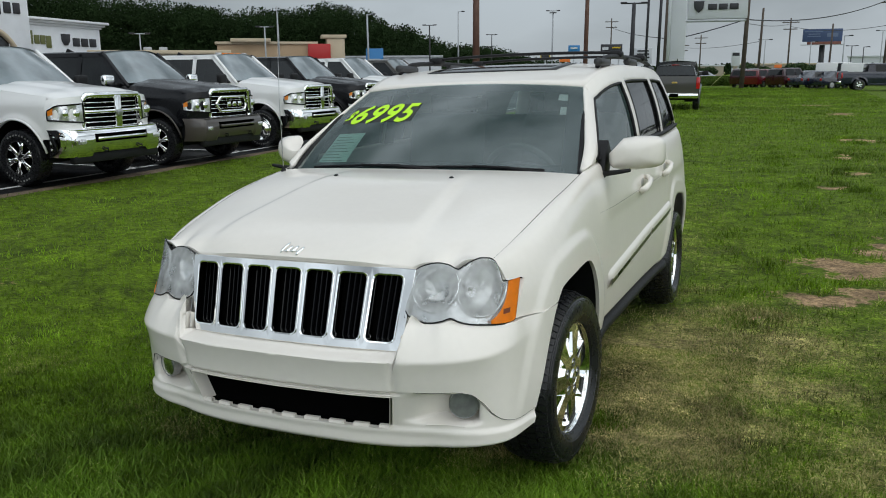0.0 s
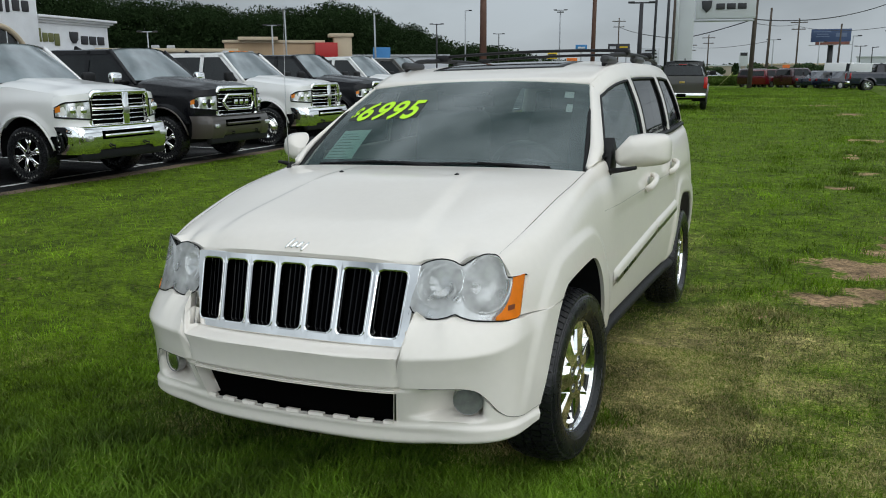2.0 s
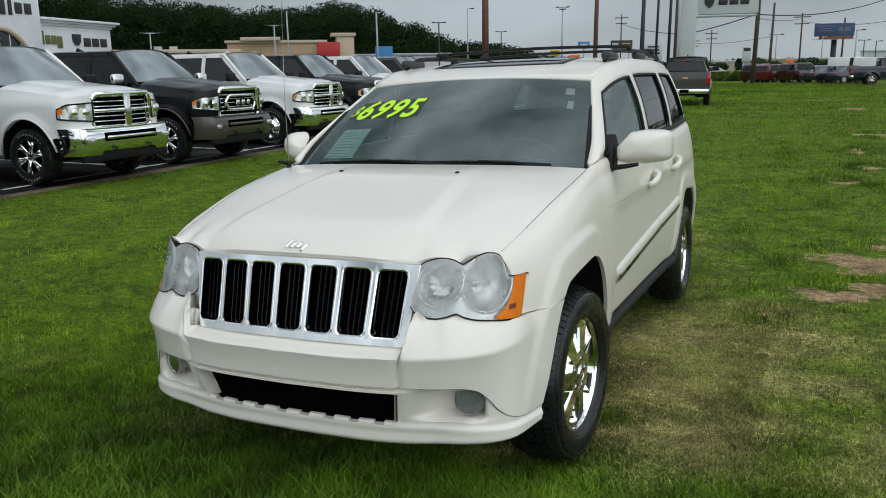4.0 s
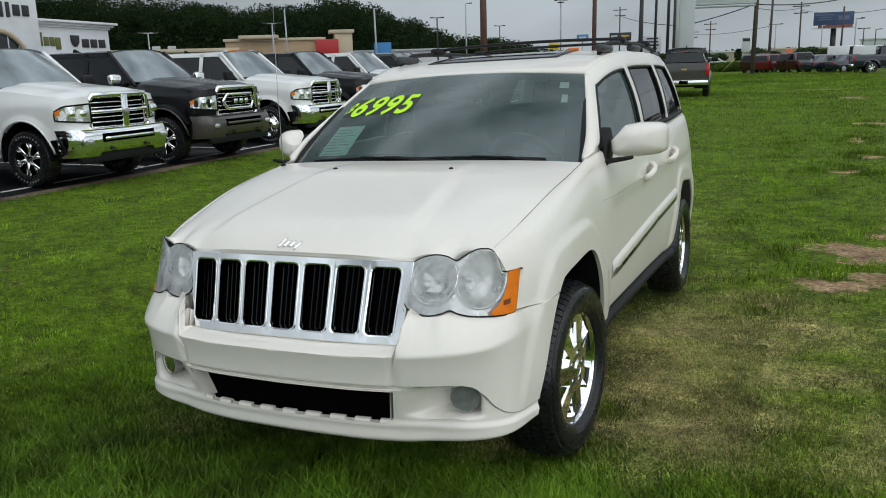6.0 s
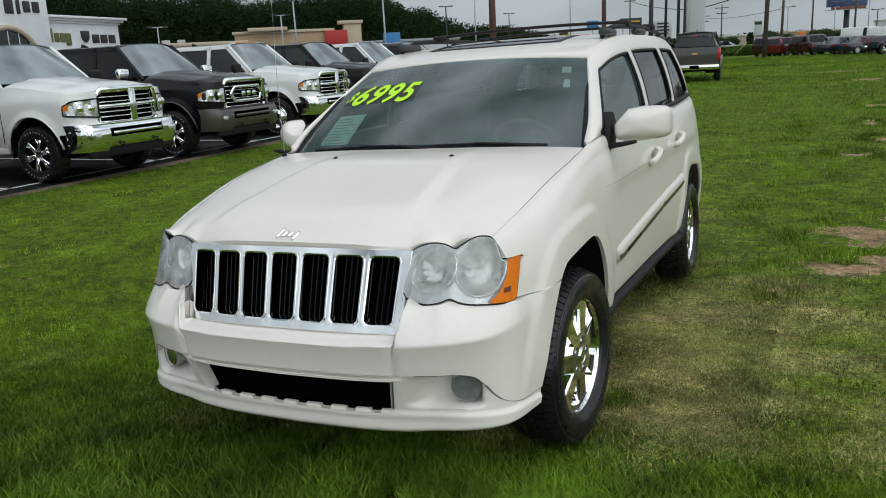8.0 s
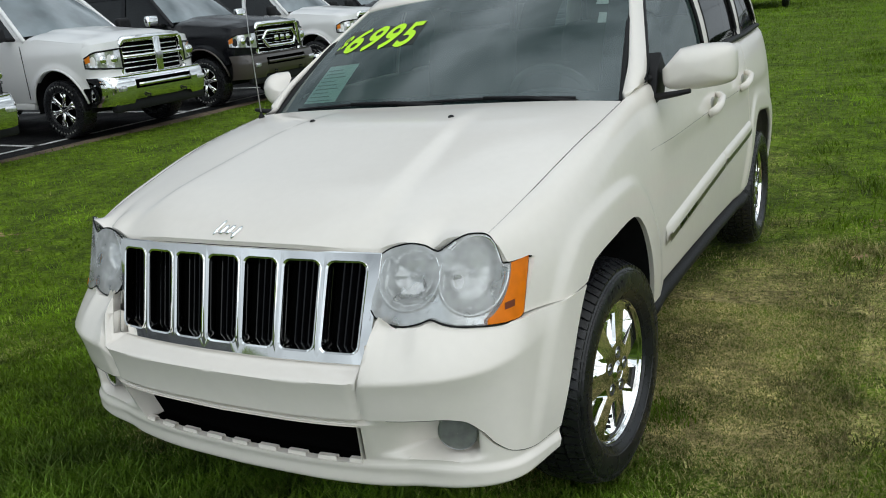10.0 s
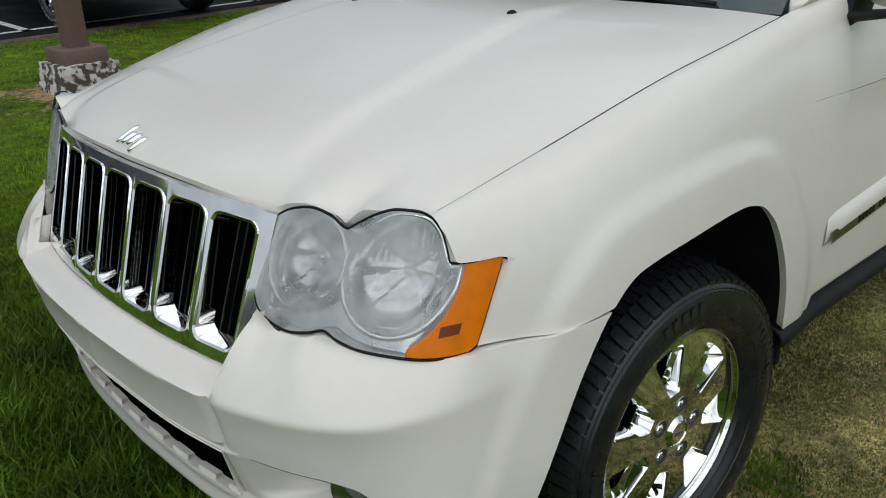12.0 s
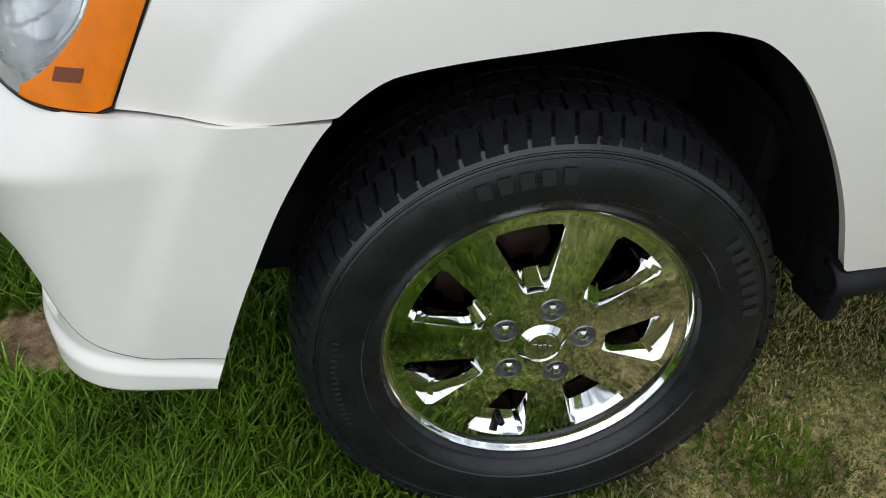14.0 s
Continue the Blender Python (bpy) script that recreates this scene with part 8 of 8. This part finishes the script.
for az, d, top, r, mat, heads, lean, bar, label, name in (
        (-21.15, 60, 11.0, 0.26, RUST, 0, 0.0, False, "thick brown steel sign pole", "steel_pole"), (-13.85, 62, 11.0, 0.17, RUST, 0, 0.4, False, "slim brown steel pole", "steel_pole"),
        (-10.85, 66, 6.6, 0.19, SIGN_DARK, 2, 0.5, False, "dark pole with a pair of flood lamps", "street_lamp"), (-9.95, 75, 12.0, 0.12, SIGN_DARK, 0, 0.8, False, "slim dark steel sign pole", "steel_pole"),
        (-9.15, 70, 11.0, 0.13, SIGN_DARK, 0, 0.6, False, "slim dark steel sign pole", "steel_pole"), (-8.75, 84, 11.5, 0.15, WOOD, 0, 0.5, True, "wooden utility pole with crossarms", "utility_pole"),
        (-3.85, 78, 12.5, 0.20, WOOD, 0, 0.9, True, "leaning wooden utility pole on the lawn's edge", "utility_pole"), (-2.93, 112, 9.0, 0.17, WOOD, 0, 1.0, False, "bare wooden utility pole standing", "utility_pole"),
        (-1.2, 140, 9.2, 0.14, WOOD, 0, 0.0, True, "distant wooden utility pole", "utility_pole"), (1.15, 105, 6.6, 0.12, WOOD, 0, 0.8, False, "short plain wooden pole", "utility_pole"),
        (4.15, 110, 10.6, 0.16, WOOD, 0, 1.0, True, "wooden utility pole by the road", "utility_pole"), (-6.5, 170, 8.2, 0.14, WOOD, 0, 0.0, True, "distant wooden utility pole", "utility_pole"),
        (-7.6, 175, 7.0, 0.14, WOOD, 0, 0.0, True, "distant wooden utility pole", "utility_pole"),
        (-24.28, 120, 8.1, 0.12, SIGN_DARK, 2, 0.0, False, "lamp post with two heads", "street_lamp"), (-28.4, 105, 8.6, 0.13, GALV, 1, -0.6, False, "pale slim lamp post", "street_lamp"),
        (-35.2, 95, 6.6, 0.10, GALV, 2, 0.0, False, "roof lamp post with twin heads", "street_lamp"), (-43.0, 90, 5.6, 0.08, GALV, 2, 0.0, False, "twin headed lamp post", "street_lamp"),
        (-34.3, 110, 9.0, 0.12, GALV, 0, -0.6, False, "slim pale flag pole", "flag_pole"), (-22.35, 130, 10.6, 0.12, GALV, 1, 0.0, False, "tall pale lamp post", "street_lamp"),
        (-16.05, 125, 10.2, 0.13, GALV, 4, 0.2, False, "tall lamp post with four heads", "street_lamp"), (-20.1, 150, 8.0, 0.10, SIGN_DARK, 2, 0.0, False, "lamp post with two heads", "street_lamp"),
        (-12.2, 160, 11.0, 0.14, WOOD, 0, 0.0, True, "distant wooden utility pole", "utility_pole"),
        (0.05, 130, 5.4, 0.09, GALV, 1, 0.0, False, "pale lamp post by the road", "street_lamp"), (-2.6, 135, 6.0, 0.09, GALV, 2, 0.0, False, "lamp post with two heads", "street_lamp"),
        (2.35, 160, 5.5, 0.10, SIGN_DARK, 2, 0.0, False, "dark lamp post with two heads", "street_lamp"), (3.0, 165, 5.4, 0.10, SIGN_DARK, 1, 0.0, False, "dark slim lamp post", "street_lamp"),
        (3.95, 150, 7.5, 0.10, GALV, 2, 0.0, False, "pale lamp post with two heads", "street_lamp"), (5.0, 140, 8.0, 0.10, GALV, 2, 0.0, False, "pale lamp post with two heads", "street_lamp"),
        (1.9, 120, 5.8, 0.09, GALV, 1, 0.0, False, "pale lamp post by the road", "street_lamp"), (6.4, 150, 8.0, 0.10, GALV, 2, 0.0, False, "pale lamp post with two heads", "street_lamp")):
    pole(label, az, d, top, r, mat, heads, lean, bar, name)


def cable(a0, d0, z0, a1, d1, z1, sag, r):
    p0, p1 = spot(a0, d0), spot(a1, d1)
    pts = []
    for k in lin(0, 1, 20):
        q = p0.lerp(p1, k)
        pts.append((q.x, q.y, lerp(z0, z1, k) - 4 * sag * k * (1 - k)))
    tagged(part("overhead_cable", tube(pts, r, 5), SIGN_DARK, None), "thin black overhead cable between poles", "cable", "overhead cables")


cable(-8.7, 84, 4.4, -3.88, 78, 5.85, 0.15, 0.045)
cable(-3.88, 78, 5.85, 4.2, 110, 9.4, 0.9, 0.05)
cable(4.2, 110, 9.4, 14.0, 130, 12.0, 0.8, 0.05)
cable(-3.88, 78, 5.55, -1.2, 140, 8.4, 0.3, 0.03)
cable(-1.2, 140, 8.0, 4.2, 110, 6.5, 0.6, 0.03)
cable(-3.88, 78, 11.0, 8.0, 95, 13.0, 0.5, 0.025)
cable(-12.2, 160, 9.4, -8.75, 84, 4.6, 0.3, 0.04)
cable(-7.6, 175, 6.0, -3.0, 112, 5.0, 0.4, 0.03)
# poles and wires along the lawn's other edge, mirrored in the SUV's side glass
for az, d, top in ((62, 38, 9.5), (84, 34, 9.0), (108, 40, 9.5)):
    pole("wooden utility pole on the open side of the lawn", az, d, top, 0.15, WOOD, 0, 0.6, True, "utility_pole")
cable(62, 38, 8.8, 84, 34, 8.4, 0.5, 0.05)
cable(84, 34, 8.4, 108, 40, 8.8, 0.5, 0.05)
cable(62, 38, 7.7, 84, 34, 7.4, 0.5, 0.04)
# guy wire sleeve beside the far pickup
p0, p1 = spot(-5.73, 90), spot(-4.9, 90)
tagged(part("guy_wire_guard", tube([(p0.x, p0.y, 0), (p1.x, p1.y, 1.35)], 0.025, 6), shader("faded_yellow_sleeve", (0.50, 0.50, 0.22), 0.6), None), "slanting yellow guy wire guard on the lawn", "guy wire")

# ---------------------------------------------------------------- trees
LEAF_D = shader("far_dark_foliage", (0.019, 0.034, 0.013), 0.9, spec=0.02, vary=0.45, scale=0.25, fine=0.2)
LEAF_L = shader("hedge_foliage", (0.095, 0.150, 0.030), 0.85, spec=0.1, vary=0.4, scale=1.0, fine=0.4)
LEAF_T = shader("roadside_foliage", (0.050, 0.078, 0.034), 0.85, spec=0.1, vary=0.4, scale=1.0, fine=0.4)
BARK = shader("tree_bark", (0.07, 0.055, 0.04), 0.95, vary=0.2, scale=4, bump=0.5, bscale=20)


def leaf_cloud(rng, centres, count, size):
    """Small leaf cards strewn about crown centres (x, y, z, radius)."""
    blocks = []
    for cx, cy, cz, cr, ch in centres:
        d = rng.normal(0, 1, (count, 3))
        d /= np.linalg.norm(d, axis=1)[:, None]
        r = rng.random(count) ** 0.35
        pos = d * r[:, None] * np.array([cr, cr, ch]) + np.array([cx, cy, cz])
        t1 = rng.normal(0, 1, (count, 3))
        t1 /= np.linalg.norm(t1, axis=1)[:, None]
        t2 = np.cross(t1, rng.normal(0, 1, (count, 3)))
        t2 /= np.linalg.norm(t2, axis=1)[:, None] + 1e-9
        s = (size * (0.6 + 0.8 * rng.random(count)))[:, None]
        blocks.append(np.stack([pos - t1 * s, pos + t2 * s * 0.6, pos + t1 * s, pos - t2 * s * 0.6], 1).reshape(-1, 3))
    verts = np.concatenate(blocks).tolist()
    faces = np.arange(len(verts)).reshape(-1, 4).tolist()
    me = bpy.data.meshes.new("foliage")
    me.from_pydata(verts, [], faces)
    return me


ridge = pchip((-75, 0.092), (-52, 0.090), (-48, 0.091), (-44, 0.086), (-41, 0.079), (-36, 0.074), (-33, 0.075), (-31, 0.082), (-29, 0.076), (-27.5, 0.062), (-26, 0.055), (-23, 0.036), (-20, 0.030), (-17.5, 0.018), (-14, 0.010), (-10, 0.008))
rng = np.random.default_rng(11)
centres = []
for k in range(560):
    az = rng.uniform(-74, -13)
    d = rng.uniform(215, 275)
    topz = 1.6 + ridge(az) * d * rng.uniform(0.80, 1.02)
    cr = rng.uniform(3.2, 5.5)
    p = spot(az, d)
    lvl = topz - cr * 0.9
    centres.append((p.x, p.y, lvl, cr, cr * 0.9))
    if lvl > 7:
        centres.append((p.x + rng.uniform(-3, 3), p.y + rng.uniform(-3, 3), lvl * 0.55, cr * 1.2, lvl * 0.45))
wd = new("far_wood", leaf_cloud(rng, centres, 420, 0.30))
wd.data.materials.append(LEAF_D)
tagged(wd, "dark green wooded hill behind the dealership", "woods", kind="stuff")
hill = sheet(lin(-76, -12, 40), [0, 0.35, 0.7, 1.0], lambda az, v: (lambda p: (p.x, p.y, (0, 0.45, 0.66, 0.70)[int(round(v / 0.34))] * max(ridge(az) * 245, 0.5)))(spot(az, 205 + 75 * v)))
tagged(part("wooded_slope", facing(hill, (0, -1, 1)), LEAF_D, None), "dark green wooded slope", "hill", kind="structure")


def tree(label, az, d, height, spread, seed):
    t = tagged(new("tree"), label, "tree", "trees along the far road")
    p = spot(az, d)
    t.matrix_world = pose(p.x, p.y, 0, 0, 0, seed * 40)
    r = np.random.default_rng(seed)
    part("trunk", tube([(0, 0, 0), (0.1, 0, height * 0.4), (0, 0.1, height * 0.75)], [0.16, 0.12, 0.05], 7), BARK, t)
    for k in range(3):
        a = k * 2.1
        part("limb", tube([(0.05, 0, height * 0.38), (spread * 0.5 * math.cos(a), spread * 0.5 * math.sin(a), height * 0.7)], [0.07, 0.02], 6), BARK, t)
    cs = [(r.uniform(-1, 1) * spread * 0.6, r.uniform(-1, 1) * spread * 0.6, height * r.uniform(0.45, 0.88), spread * r.uniform(0.35, 0.6), height * 0.16) for _ in range(9)]
    cr = new("crown", leaf_cloud(r, cs, 120, 0.20))
    cr.data.materials.append(LEAF_T)
    cr.parent = t
    return t


for k, (az, d, hgt, sp) in enumerate(((-3.5, 120, 4.6, 2.2), (-0.9, 118, 4.0, 2.6), (-0.2, 125, 3.6, 2.2), (1.4, 140, 3.8, 2.6), (2.6, 150, 3.6, 2.8), (-2.3, 130, 3.4, 2.0), (-5.9, 150, 3.8, 2.4), (-6.8, 160, 3.6, 2.4), (0.7, 150, 4.0, 2.6), (-7.2, 140, 3.4, 2.0), (3.6, 170, 4.0, 3.0), (5.5, 160, 4.0, 3.0), (-9.7, 170, 4.4, 2.6), (-11.6, 180, 4.4, 3.0))):
    tree("small leafy tree by the far road", az, d, hgt * 0.6, sp * 0.7, k + 20)
rng = np.random.default_rng(5)
hc = []
for k in range(34):
    p = spot(lerp(-6.7, -4.55, k / 33), 94 + rng.uniform(-0.6, 0.6))
    hc.append((p.x, p.y, 0.50, 0.55, 0.50))
hg = new("hedge", leaf_cloud(rng, hc, 420, 0.09))
hg.data.materials.append(LEAF_L)
tagged(hg, "low clipped green hedge at the lawn's end", "hedge", kind="stuff")
far_rng = np.random.default_rng(8)
fc2 = []
for k in range(160):
    az = far_rng.uniform(-14, 14)
    p = spot(az, far_rng.uniform(300, 360))
    fc2.append((p.x, p.y, 1.6, 4.5, 2.2 * far_rng.uniform(0.5, 1.1)))
ft = new("far_tree_line", leaf_cloud(far_rng, fc2, 90, 0.7))
ft.data.materials.append(LEAF_D)
tagged(ft, "hazy green tree line on the horizon", "woods", kind="stuff")
rd = sheet(lin(-160, 160, 8), [86.0, 96.0], lambda x, y: (x, y + 6, 0.004 if y > 90 else 0.004))
tagged(part("road", facing(rd, (0, 0, 1)), ASPHALT, None), "grey asphalt road beyond the lawn", "road", kind="structure")
